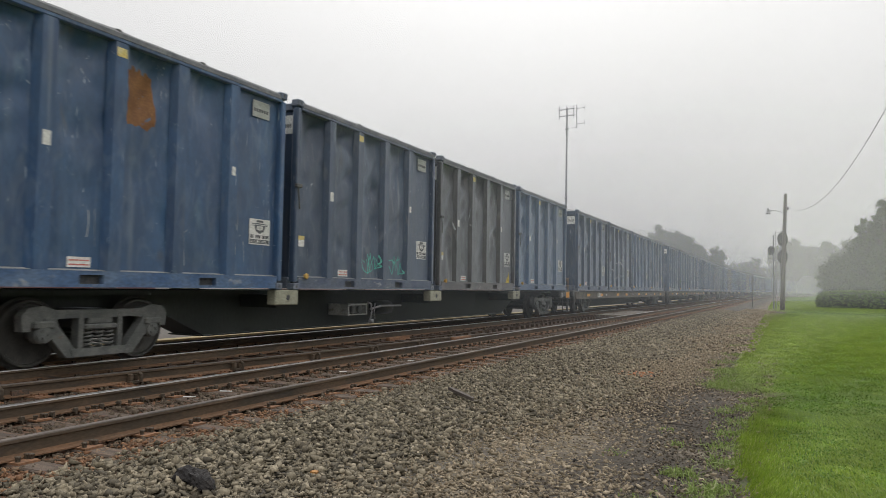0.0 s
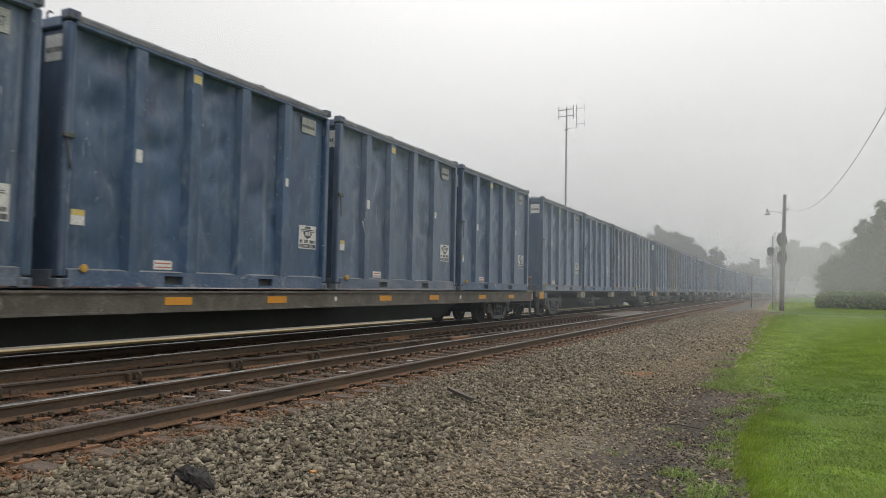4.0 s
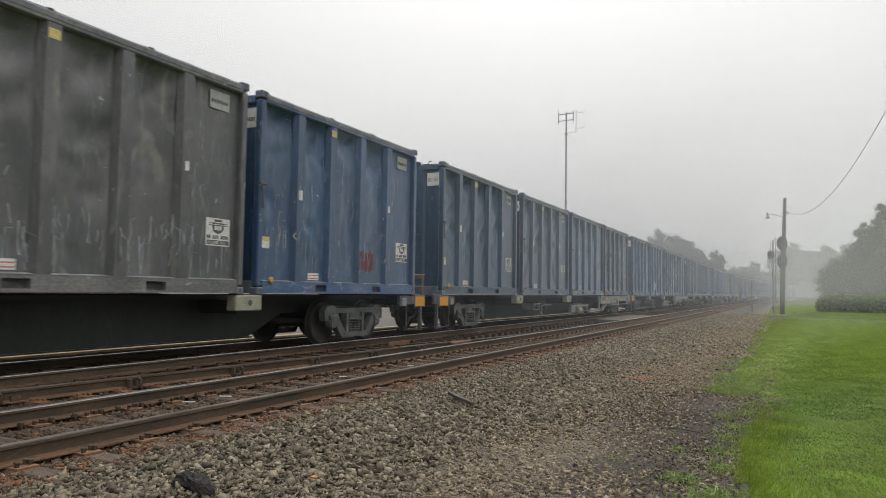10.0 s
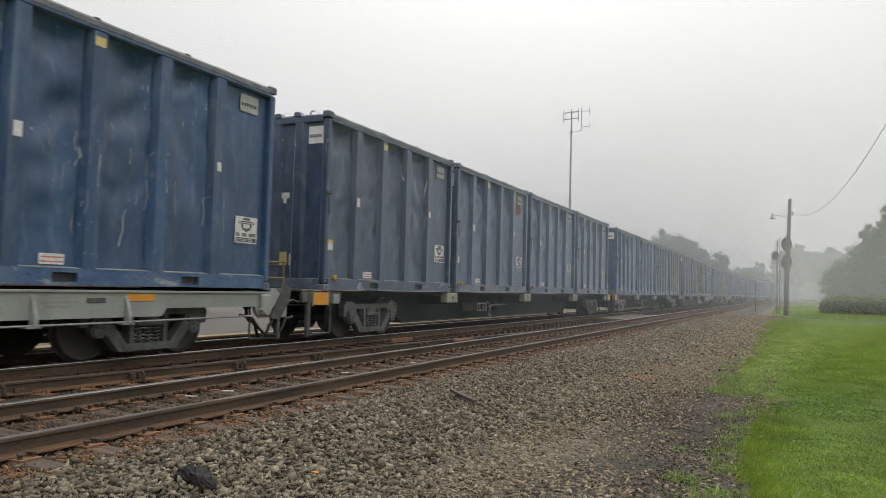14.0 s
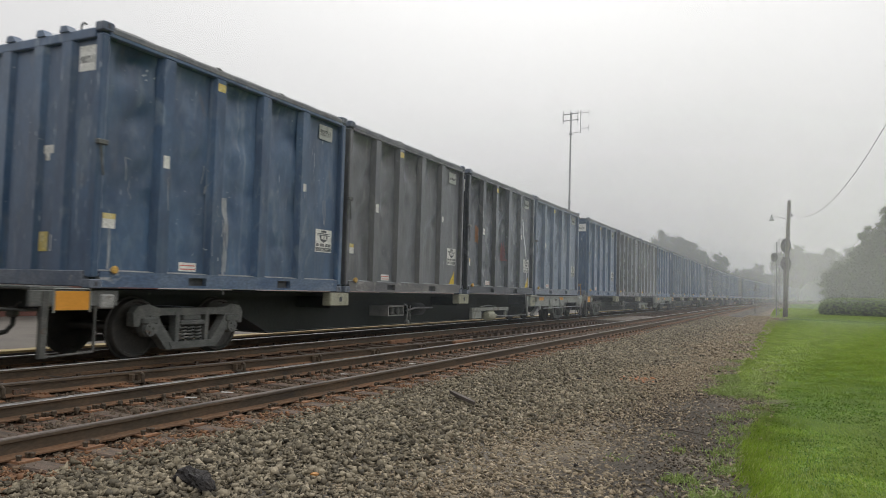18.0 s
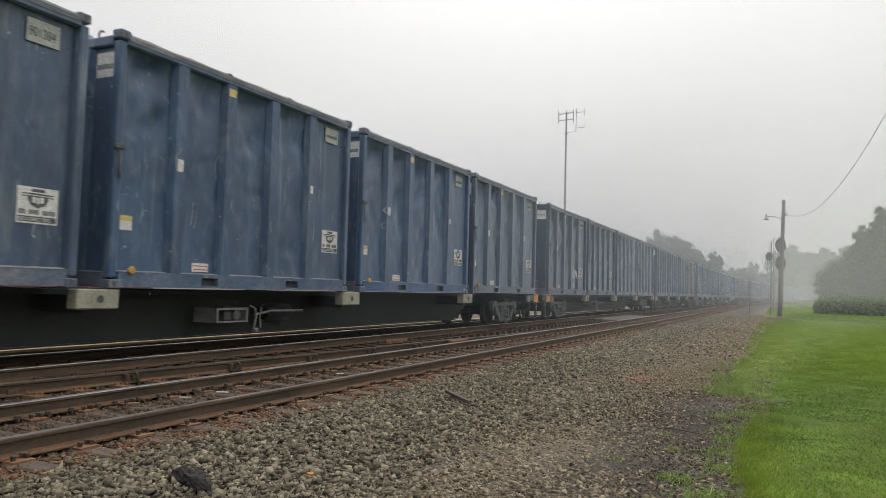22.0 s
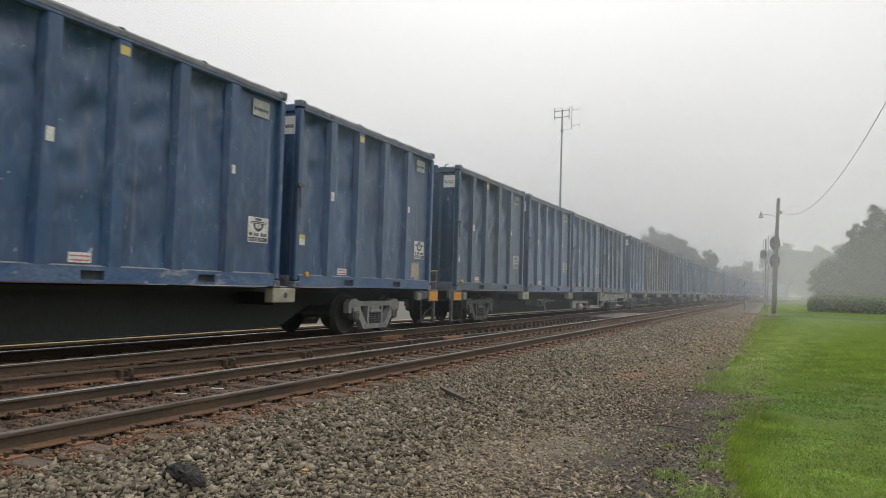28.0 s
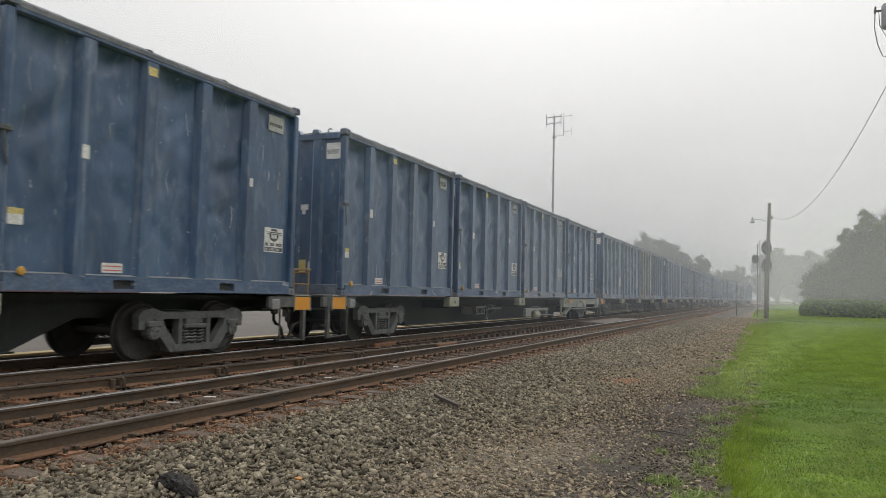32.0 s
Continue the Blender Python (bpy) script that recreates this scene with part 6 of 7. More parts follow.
# ---- low platform beyond the train ----
structure("platform", Shape().box((-160, -60, 0.0), (-12.68, 130, 0.315)), M_CONCRETE, "pale concrete platform slab beyond the train")
structure("platform_edge", Shape().box((-12.68, -60, 0.0), (-12.36, 130, 0.318), 0, 0.01), M_EDGE, "worn yellow platform edge strip")
structure("platform_face", Shape().box((-12.36, -60, 0.0), (-12.34, 130, 0.27)), M_DARKFACE, "dark face of the platform")


# ---- station house on the platform ----
def build_depot():
    """A long low brick house with a grey hipped roof, deep eaves and a chimney."""
    x0, x1, y0, y1, eave, ridge = -31.0, -23.4, 2.0, 22.0, 3.75, 6.6
    d = thing("station_house", "low red brick station house with grey roof and deep pink eaves", "house", "", ((x0 + x1) / 2, (y0 + y1) / 2, 0.31))
    w, l = (x1 - x0) / 2, (y1 - y0) / 2
    part("wall", Shape().box((-w, -l, 0), (w, l, eave)), M_BRICK, d, "dull red brick wall")
    e, g = 1.3, eave - 0.05
    part("eaves", Shape().box((-w - e, -l - e, g), (w + e, l + e, g + 0.24), 0, 0.02), M_FASCIA, d, "faded pink fascia board")
    r = Shape()
    base = [(-w - e - 0.1, -l - e - 0.1), (w + e + 0.1, -l - e - 0.1), (w + e + 0.1, l + e + 0.1), (-w - e - 0.1, l + e + 0.1)]
    v = [(a, b, g + 0.24) for a, b in base] + [(a, b, g + 0.30) for a, b in base] + [(0, -l + w * 0.7, ridge), (0, l - w * 0.7, ridge)]
    r.add(v, [(3, 2, 1, 0), (0, 1, 5, 4), (1, 2, 6, 5), (2, 3, 7, 6), (3, 0, 4, 7), (4, 5, 8), (5, 6, 9, 8), (6, 7, 9), (7, 4, 8, 9)])
    part("roof", r, M_SLATE, d, "grey shingle roof")
    part("chimney", Shape().box((0.45, 3.8, ridge - 1.4), (1.35, 4.6, ridge + 1.0)).box((0.35, 3.7, ridge + 1.0), (1.45, 4.7, ridge + 1.22)), M_BRICK, d, "red brick chimney")
    for y in (-7.5, -2.5, 2.5, 7.5):
        fr = part("window", Shape().box((w, y - 0.6, 0.9), (w + 0.05, y + 0.6, 2.6), 0, 0.01), M_FASCIA, d)
        part("pane", Shape().box((w + 0.05, y - 0.5, 1.0), (w + 0.056, y + 0.5, 2.5)), M_INKSHADE, fr)


M_BRICK = material("dull_brick", (0.13, 0.055, 0.042), 0.9, 0, (0.19, 0.085, 0.065), 3, (1, 1, 6), 12, 0.4, (0.10, 0.06, 0.05))
M_SLATE = material("grey_shingles", (0.115, 0.115, 0.115), 0.9, 0, (0.15, 0.15, 0.148), 2, (1, 1, 8), 14, 0.4)
M_FASCIA = material("faded_pink_board", (0.26, 0.15, 0.14), 0.8, 0, (0.34, 0.22, 0.20), 3, bump=0.1)
build_depot()


# ---- ballast and gravel ----
def scatter_stones(name, n, region, size, flat, mat, label, seed, keep=None, lift=0.35):
    """Angular stones, joined into one mesh: cubes with shifted corners, lying at random."""
    rg = np.random.default_rng(seed)
    x, y = region(rg, n)
    if keep is not None:
        k = keep(x, y, rg)
        x, y = x[k], y[k]
    n = len(x)
    corner = np.array([(a, b, c) for c in (-1, 1) for b in (-1, 1) for a in (-1, 1)], float)
    v = corner[None] * rg.uniform(0.45, 1.05, (n, 8, 3)) * rg.choice([0.35, 1.0, 1.0], (n, 8, 1))
    sz = (size[0] * (size[1] / size[0]) ** rg.uniform(0, 1, (n, 1, 1))) * np.stack([rg.uniform(0.7, 1.4, n), rg.uniform(0.6, 1.1, n), rg.uniform(flat[0], flat[1], n)], -1)[:, None]
    v = v * sz * 0.62
    a, b, c = rg.uniform(0, 6.28, n), rg.normal(0, 0.42, n), rg.normal(0, 0.42, n)

    def turn(v, i, j, ang):
        w = v.copy()
        co, si = np.cos(ang)[:, None], np.sin(ang)[:, None]
        w[..., i], w[..., j] = v[..., i] * co - v[..., j] * si, v[..., i] * si + v[..., j] * co
        return w
    v = turn(turn(turn(v, 1, 2, b), 0, 2, c), 0, 1, a)
    z = np.array([ground_height(p, q) for p, q in zip(x, y)])
    v += np.stack([x, y, z + lift * sz[:, 0, 2] * rg.uniform(0.0, 1.3, n)], -1)[:, None]
    quad = np.array([(0, 2, 3, 1), (4, 5, 7, 6), (0, 1, 5, 4), (2, 6, 7, 3), (0, 4, 6, 2), (1, 3, 7, 5)])
    f = (quad[None] + 8 * np.arange(n)[:, None, None]).reshape(-1, 4)
    f = np.concatenate([f[:, [0, 1, 2]], f[:, [0, 2, 3]]])
    ob = new(name, big_mesh(name, v.reshape(-1, 3), f, mat))
    return tagged(ob, label, "gravel", "", "stuff")


def wedge(y0, y1, x0, x1, power=1.6):
    """Places between two lines along the track, thicker near the camera."""
    def place(rg, n):
        y = y0 + (y1 - y0) * rg.uniform(0, 1, n) ** power
        return rg.uniform(x0, x1, n), y
    return place


def shoulder(x, y, rg):
    """Stones thin out towards the path and where rust soil shows beside the rail."""
    lim = -2.75 + 0.35 * np.sin(y * 0.7) + rg.normal(0, 0.28, len(x))
    return (x < lim) & (x > -5.15 + np.abs(rg.normal(0, 0.22, len(x))))


scatter_stones("ballast_stones", 72000, wedge(2.2, 18, -5.2, -1.9, 1.1), (0.020, 0.064), (0.3, 0.75), M_BALLAST, "loose grey crushed ballast stones beside the rail", 11, shoulder, 0.75)
scatter_stones("far_ballast_stones", 34000, wedge(17, 60, -5.2, -1.9, 1.5), (0.04, 0.085), (0.4, 0.8), M_BALLAST, "loose grey crushed ballast stones beside the rail", 12, shoulder)
scatter_stones("path_gravel", 56000, wedge(2.2, 20, -3.3, -0.2, 1.05), (0.016, 0.05), (0.3, 0.6), M_CHIPS, "flat brown gravel chips trodden into the path", 13,
               lambda x, y, rg: rg.uniform(0, 1, len(x)) < np.clip((-0.85 - x) / 0.9, 0.2, 1) * np.where(((x + 1.3) / 1.05) ** 2 + ((y - 9.8) / 3.2) ** 2 < 1, 0.5, 1))
scatter_stones("far_path_gravel", 12000, wedge(20, 70, -3.3, -0.8, 1.3), (0.04, 0.09), (0.3, 0.6), M_CHIPS, "flat brown gravel chips trodden into the path", 14)
scatter_stones("track_stones", 15000, wedge(2, 40, -7.8, -5.3, 1.5), (0.03, 0.065), (0.5, 0.9), M_DUSTSTONE, "brown dusty stones between the sleepers", 15, None, 0.15)
scatter_stones("track_gap_stones", 6000, wedge(2, 40, -8.9, -7.5, 1.5), (0.03, 0.06), (0.5, 0.9), M_DUSTSTONE, "brown dusty stones between the tracks", 16, None, 0.15)

scatter_stones("cinder_grit", 20000, wedge(2.6, 15, -2.4, -0.35, 1.1), (0.010, 0.028), (0.4, 0.8), M_GRIT, "dark cinder grit trodden into the path", 19)
scatter_stones("rusty_stones", 8000, wedge(1.8, 30, -5.5, -4.85, 1.3), (0.02, 0.05), (0.3, 0.6), M_RUSTSTONE, "rust-stained stones and soil beside the rail", 20, None, 0.6)

# lump of dark rubber-like waste, a stick, a twig and litter
rg = np.random.default_rng(5)
lump = Shape()
ring = []
LR, LS = 30, 22
for i in range(LR + 1):
    t = i / LR
    for k in range(LS):
        a = 2 * math.pi * k / LS
        ca, sa = math.cos(a), math.sin(a)
        rr = 0.080 * max(0.0004, 1 - abs(2 * t - 1) ** 3.2) ** 0.5 * (1 - 0.25 * t)
        rr *= 1 + 0.55 * noise.noise((t * 3.5, ca * 1.5, sa * 1.5)) + 0.30 * noise.noise((t * 11, ca * 4, sa * 4)) + 0.20 * noise.noise((t * 26, ca * 9, sa * 9))
        ring.append(((t - 0.5) * 0.60, rr * ca * 1.15, rr * sa * 0.95 + 0.03 * math.sin(3 * t)))
lump.add(ring, [(i * LS + k, i * LS + (k + 1) % LS, (i + 1) * LS + (k + 1) % LS, (i + 1) * LS + k) for i in range(LR) for k in range(LS)] + [tuple(range(LS)), tuple(range(LR * LS, (LR + 1) * LS))])
M_LUMP = material("charred_lump", (0.010, 0.008, 0.008), 0.9, 0, (0.022, 0.018, 0.016), 12, bump=0.8, fine=60)
ob = new("charred_log", lump.mesh("charred_log", M_LUMP))
ob.matrix_basis = pose(-3.95, 4.15, 0.135, 0, 2, -17) @ Matrix.Diagonal((0.85, 0.95, 0.85, 1))
tagged(ob, "charred dark lump of wood lying on the ballast", "debris")
M_STICK = material("grey_stick", (0.06, 0.048, 0.04), 0.9, 0, (0.10, 0.085, 0.07), 8, (0.3, 3, 3), bump=0.5)
ob = new("broken_stick", Shape().prism([(-0.36, -0.02), (-0.1, -0.035), (0.36, -0.01), (0.33, 0.03), (0.0, 0.04), (-0.3, 0.03)], 2, 0, 0.04).mesh("broken_stick", M_STICK))
ob.matrix_basis = pose(-3.93, 8.95, 0.155, 0, 4, -40)
tagged(ob, "broken grey stick lying on the ballast stones", "debris")
ob = new("twig", Shape().tube([(-0.2, 0, 0.01), (-0.05, 0.01, 0.02), (0.12, -0.02, 0.018), (0.24, 0.0, 0.012)], 0.011, 6, 0, 0.006).mesh("twig", M_STICK))
ob.matrix_basis = pose(-1.1, 8.98, 0.012, 0, 0, -20)
tagged(ob, "thin dark twig lying on the path", "debris")
M_LITTER = material("white_litter", (0.55, 0.55, 0.53), 0.7, 0, (0.68, 0.68, 0.66), 9, bump=0.1)
strip = Shape().prism([(-0.09, -0.012), (0.08, -0.018), (0.09, 0.010), (-0.07, 0.016)], 2, 0, 0.008).mesh("litter_strip", M_LITTER)
for x, y, a in ((-6.75, 6.95, 70), (-6.7, 7.55, 62), (-6.6, 10.2, 80), (-6.5, 12.4, 70)):
    ob = new("litter_strip", strip)
    ob.matrix_basis = pose(x, y, 0.165, 3, 5, a)
    tagged(ob, "pale strip of litter between the sleepers", "litter", "litter between the rails")
M_SCRAP = material("dirty_orange_plastic", (0.33, 0.15, 0.035), 0.7, 0, (0.40, 0.20, 0.06), 30, bump=0.2)
ob = new("orange_scrap", Shape().prism([(-0.03, -0.016), (0.024, -0.022), (0.034, 0.008), (0.0, 0.024)], 2, 0, 0.014).mesh("orange_scrap", M_SCRAP))
ob.matrix_basis = pose(-3.37, 4.83, 0.12, 10, 5, 20)
tagged(ob, "small orange plastic scrap on the ballast", "litter")
M_BRICKDUST = material("orange_brick_crumbs", (0.32, 0.13, 0.06), 0.9, 0, (0.4, 0.18, 0.09), 9, bump=0.4)
scatter_stones("brick_crumbs", 60, lambda r, n: (r.normal(-2.5, 0.16, n), r.normal(14.05, 0.22, n)), (0.03, 0.08), (0.3, 0.6), M_BRICKDUST, "orange brick crumbs on the gravel path", 17)
scatter_stones("coal_bits", 45, lambda r, n: (r.uniform(-4.4, -0.8, n), r.uniform(5, 40, n)), (0.03, 0.09), (0.4, 0.8), M_LUMP, "dark bits of rotten wood on the gravel", 18)


# ---- lawn and weeds ----
def blades(name, x, y, h, w, mat, label, seed, lean=0.5, category="grass"):
    """Grass blades, each a bent strip of three triangles, joined into one mesh."""
    rg = np.random.default_rng(seed)
    n = len(x)
    z = np.array([ground_height(p, q) for p, q in zip(x, y)])
    a, b = rg.uniform(0, 6.28, n), rg.uniform(0, 6.28, n)
    ln = np.abs(rg.normal(0, lean, n))
    side = np.stack([np.cos(a), np.sin(a), np.zeros(n)], -1) * (w / 2)[:, None]
    bend = np.stack([np.cos(b), np.sin(b), np.zeros(n)], -1) * (ln * h)[:, None]
    base = np.stack([x, y, z - 0.005], -1)
    up = np.zeros((n, 3))
    up[:, 2] = h
    v = np.stack([base - side, base + side, base + bend * 0.3 + up * 0.55 - side * 0.8, base + bend * 0.3 + up * 0.55 + side * 0.8, base + bend + up * (1 - 0.25 * np.minimum(ln, 1.5))[:, None]], 1)
    i = 5 * np.arange(n)[:, None]
    f = np.concatenate([i + np.array([[0, 1, 3]]), i + np.array([[0, 3, 2]]), i + np.array([[2, 3, 4]])])
    ob = new(name, big_mesh(name, v.reshape(-1, 3), f, mat))
    return tagged(ob, label, category, "", "stuff")


def lawn(name, n, y0, y1, seed):
    """Blades grow wider and fewer with the distance; the edge is ragged and its tufts stand higher."""
    rg = np.random.default_rng(seed)
    y = y0 * (y1 / y0) ** rg.uniform(0, 1, n) ** 0.85
    e = np.array([grass_edge(q) for q in y])
    ragged = np.array([noise.noise((0.0, q * 1.1, 9.0)) + 0.7 * noise.noise((0.0, q * 3.7, 2.0)) for q in y])
    x = e + (0.16 * y + 1.0 - e) * rg.uniform(0, 1, n) ** 1.15 + rg.normal(0, 0.07, n) + 0.20 * ragged * rg.uniform(0.2, 1, n)
    tuft = 1.0 + 0.5 * np.array([noise.noise((p * 1.3, q * 1.3, 5.0)) + 0.6 * noise.noise((p * 5.0, q * 5.0, 1.0)) for p, q in zip(x, y)])
    tuft += 0.9 * np.exp(-((x - e) / 0.25) ** 2) * (y < 20)
    blades(name, x, y, (rg.uniform(0.020, 0.048, n) + 0.0006 * y) * tuft, rg.uniform(0.6, 1.4, n) * (0.0050 + 0.0006 * y), M_GRASS, "bright green mown lawn grass", seed, 0.9)


lawn("lawn_grass", 200000, 4.2, 130, 21)
rg = np.random.default_rng(23)
n = 60000
cy = 4.2 * (40 / 4.2) ** rg.uniform(0, 1, n)
cx = np.array([grass_edge(q) for q in cy]) + 0.05 + (0.16 * cy + 1.0) * rg.uniform(0, 1, n) ** 1.1
keep = np.array([noise.noise((p * 0.9, q * 0.9, 3.0)) + 0.5 * noise.noise((p * 3, q * 3, 8.0)) for p, q in zip(cx, cy)]) > -0.12
cx, cy = cx[keep], cy[keep]
blades("clover", cx, cy, rg.uniform(0.012, 0.030, len(cx)) + 0.0005 * cy, rg.uniform(0.012, 0.022, len(cx)) + 0.0006 * cy, M_CLOVER, "low clover and broad weed leaves in the lawn", 24, 1.5, "clover")
rg = np.random.default_rng(31)
spots = [(-0.92, 13.3, 0.17, 2600), (-0.75, 14.3, 0.20, 3000), (-0.90, 15.6, 0.20, 3000), (-0.62, 12.9, 0.20, 700), (-0.91, 6.68, 0.05, 130), (-0.80, 6.70, 0.07, 170), (-0.62, 6.15, 0.10, 330),
         (-0.52, 6.3, 0.08, 220), (-0.55, 7.3, 0.09, 260), (-0.60, 8.0, 0.10, 240), (-0.59, 8.8, 0.10, 280), (-0.55, 9.6, 0.12, 260), (-0.74, 10.4, 0.10, 150), (-0.52, 10.8, 0.10, 230), (-0.48, 11.6, 0.10, 220),
         (-1.15, 17.5, 0.20, 500), (-1.1, 19.8, 0.2, 500), (-1.2, 23, 0.22, 500), (-1.3, 28, 0.25, 600), (-1.35, 34, 0.3, 600), (-1.02, 7.88, 0.05, 50), (-1.5, 7.2, 0.05, 30), (-1.0, 5.6, 0.1, 120), (-1.25, 8.7, 0.05, 30)]
wx = np.concatenate([rg.normal(x, s, n) for x, y, s, n in spots])
wy = np.concatenate([rg.normal(y, s * 1.5, n) for x, y, s, n in spots])
blades("weeds", wx, wy, rg.uniform(0.02, 0.07, len(wx)), rg.uniform(0.006, 0.018, len(wx)), M_WEED, "pale low weeds creeping over the edge of the path", 32, 1.4, "weeds")


# ---- trees, hedge ----
def leaf_cloud(centres, radii, per, size, seed, flat=0.8):
    """Leaves as small bent quads round clump centres."""
    rg = np.random.default_rng(seed)
    c = np.repeat(np.asarray(centres), per, 0)
    r = np.repeat(np.asarray(radii), per)
    n = len(c)
    d = rg.normal(0, 1, (n, 3))
    d /= np.linalg.norm(d, axis=1)[:, None]
    p = c + d * (r * np.abs(rg.normal(0.62, 0.3, n)))[:, None] * np.array([1, 1, flat])
    a = rg.normal(0, 1, (n, 3))
    a /= np.linalg.norm(a, axis=1)[:, None]
    b = np.cross(a, rg.normal(0, 1, (n, 3)))
    b /= np.linalg.norm(b, axis=1)[:, None]
    s = rg.uniform(size[0], size[1], n)[:, None]
    v = np.stack([p - a * s, p - b * s * 0.6, p + a * s, p + b * s * 0.6], 1).reshape(-1, 3)
    i = 4 * np.arange(n)[:, None]
    f = np.concatenate([i + np.array([[0, 1, 2]]), i + np.array([[0, 2, 3]])])
    return v, f


def build_tree(x, y, height, width, seed, label, leaf=0.28, clumps=60, per=70, low=0.25):
    r = random.Random(seed)
    t = thing("tree", label, "tree", "trees in the mist", (x, y, 0.0))
    limbs = Shape()
    limbs.tube([(0, 0, -0.1), (0.1 * r.uniform(-1, 1), 0.1, height * 0.3), (0.25 * r.uniform(-1, 1), 0, height * 0.6), (0, 0, height * 0.82)], height * 0.028, 8, 0, height * 0.006)
    centres, radii = [], []
    for k in range(clumps):
        for _ in range(20):
            u = Vector((r.uniform(-1, 1), r.uniform(-1, 1), r.uniform(-1, 1)))
            if 0.25 < u.length < 1:
                break
        z = height * (low + (1 - low) * (0.5 + 0.46 * u.z))
        spread = width / 2 * (0.72 + 0.28 * noise.noise((u.x * 1.5 + seed, u.y * 1.5, u.z * 1.5)))
        p = (u.x * spread, u.y * spread, z)
        centres.append(p)
        radii.append(r.uniform(0.09, 0.17) * width)
        if k % 4 == 0:
            limbs.tube([(0, 0, z * 0.6), (p[0] * 0.5, p[1] * 0.5, z * 0.82), p], height * 0.008, 5, 0, height * 0.002)
    part("trunk", limbs, M_BARK, t, "grey-brown trunk and limbs")
    v, f = leaf_cloud(centres, radii, per, (leaf * 0.6, leaf * 1.2), seed)
    part("crown", big_mesh("crown", v, f, M_LEAF), None, t, "dull green leafy crown")
    return t


for args in ((11.2, 129, 13.6, 5.6, 40), (13.4, 127, 16.4, 6.6, 41), (16.6, 130, 16.4, 8.2, 42), (10.2, 134, 9.5, 4.6, 43), (20.5, 131, 15.5, 9.4, 57), (13.6, 123, 10.0, 7.0, 58), (17.5, 124, 9.5, 7.0, 59)):
    build_tree(*args, "broad leafy tree standing behind the hedge in mist", leaf=0.17, clumps=120, per=130, low=0.02)
for args in ((2.9, 402, 29.0, 16.0, 44), (10.7, 405, 27.5, 15.0, 45), (17.6, 398, 27.5, 14.5, 46), (-5.3, 470, 28.5, 17.0, 47), (27.5, 440, 30.0, 18.0, 48), (14.0, 420, 20.0, 18.0, 49), (4.3, 460, 24.5, 18.0, 50), (36.0, 470, 30.0, 20.0, 77)):
    build_tree(*args, "tall leafy tree fading into the mist beyond the line", leaf=0.5, clumps=80, per=110, low=0.02)
for args in ((9.0, 148, 9.4, 6.0, 78), (7.4, 140, 8.0, 6.5, 79), (10.6, 144, 11.0, 7.5, 80), (-14.6, 300, 12.0, 8.0, 60), (-15.5, 255, 9.0, 5.0, 61)):
    build_tree(*args, "leafy tree fading into the mist beside the line", leaf=0.2, clumps=80, per=110, low=0.02)
for args in ((-23.4, 150, 14.9, 6.4, 51), (-20.8, 152, 14.2, 6.2, 52), (-19.0, 156, 13.6, 5.6, 53), (-18.6, 162, 13.2, 5.8, 54), (-17.0, 166, 12.2, 5.0, 55), (-25.5, 156, 13.0, 6.0, 56), (-15.9, 190, 13.2, 4.6, 62), (-14.9, 193, 12.6, 3.6, 63), (-22.0, 158, 12.0, 8.0, 64),
             (-14.5, 400, 21.0, 9.0, 65), (-19.0, 385, 16.5, 9.0, 66), (-24.0, 380, 14.5, 10.0, 67), (-27.0, 440, 18.0, 10.0, 70), (-38.0, 735, 23.0, 13.0, 71), (-28.0, 740, 25.0, 13.0, 72), (-19.0, 738, 26.0, 13.0, 73), (-10.0, 742, 27.0, 13.0, 74), (-1.0, 736, 25.0, 13.0, 75), (8.0, 740, 24.0, 13.0, 76)):
    build_tree(*args, "leafy tree beyond the train in mist", leaf=0.19, clumps=110, per=120, low=0.1)


M_HEDGEIN = material("hedge_twigs", (0.025, 0.04, 0.018), 0.95, 0, (0.05, 0.07, 0.03), 4, bump=0.6, fine=12)


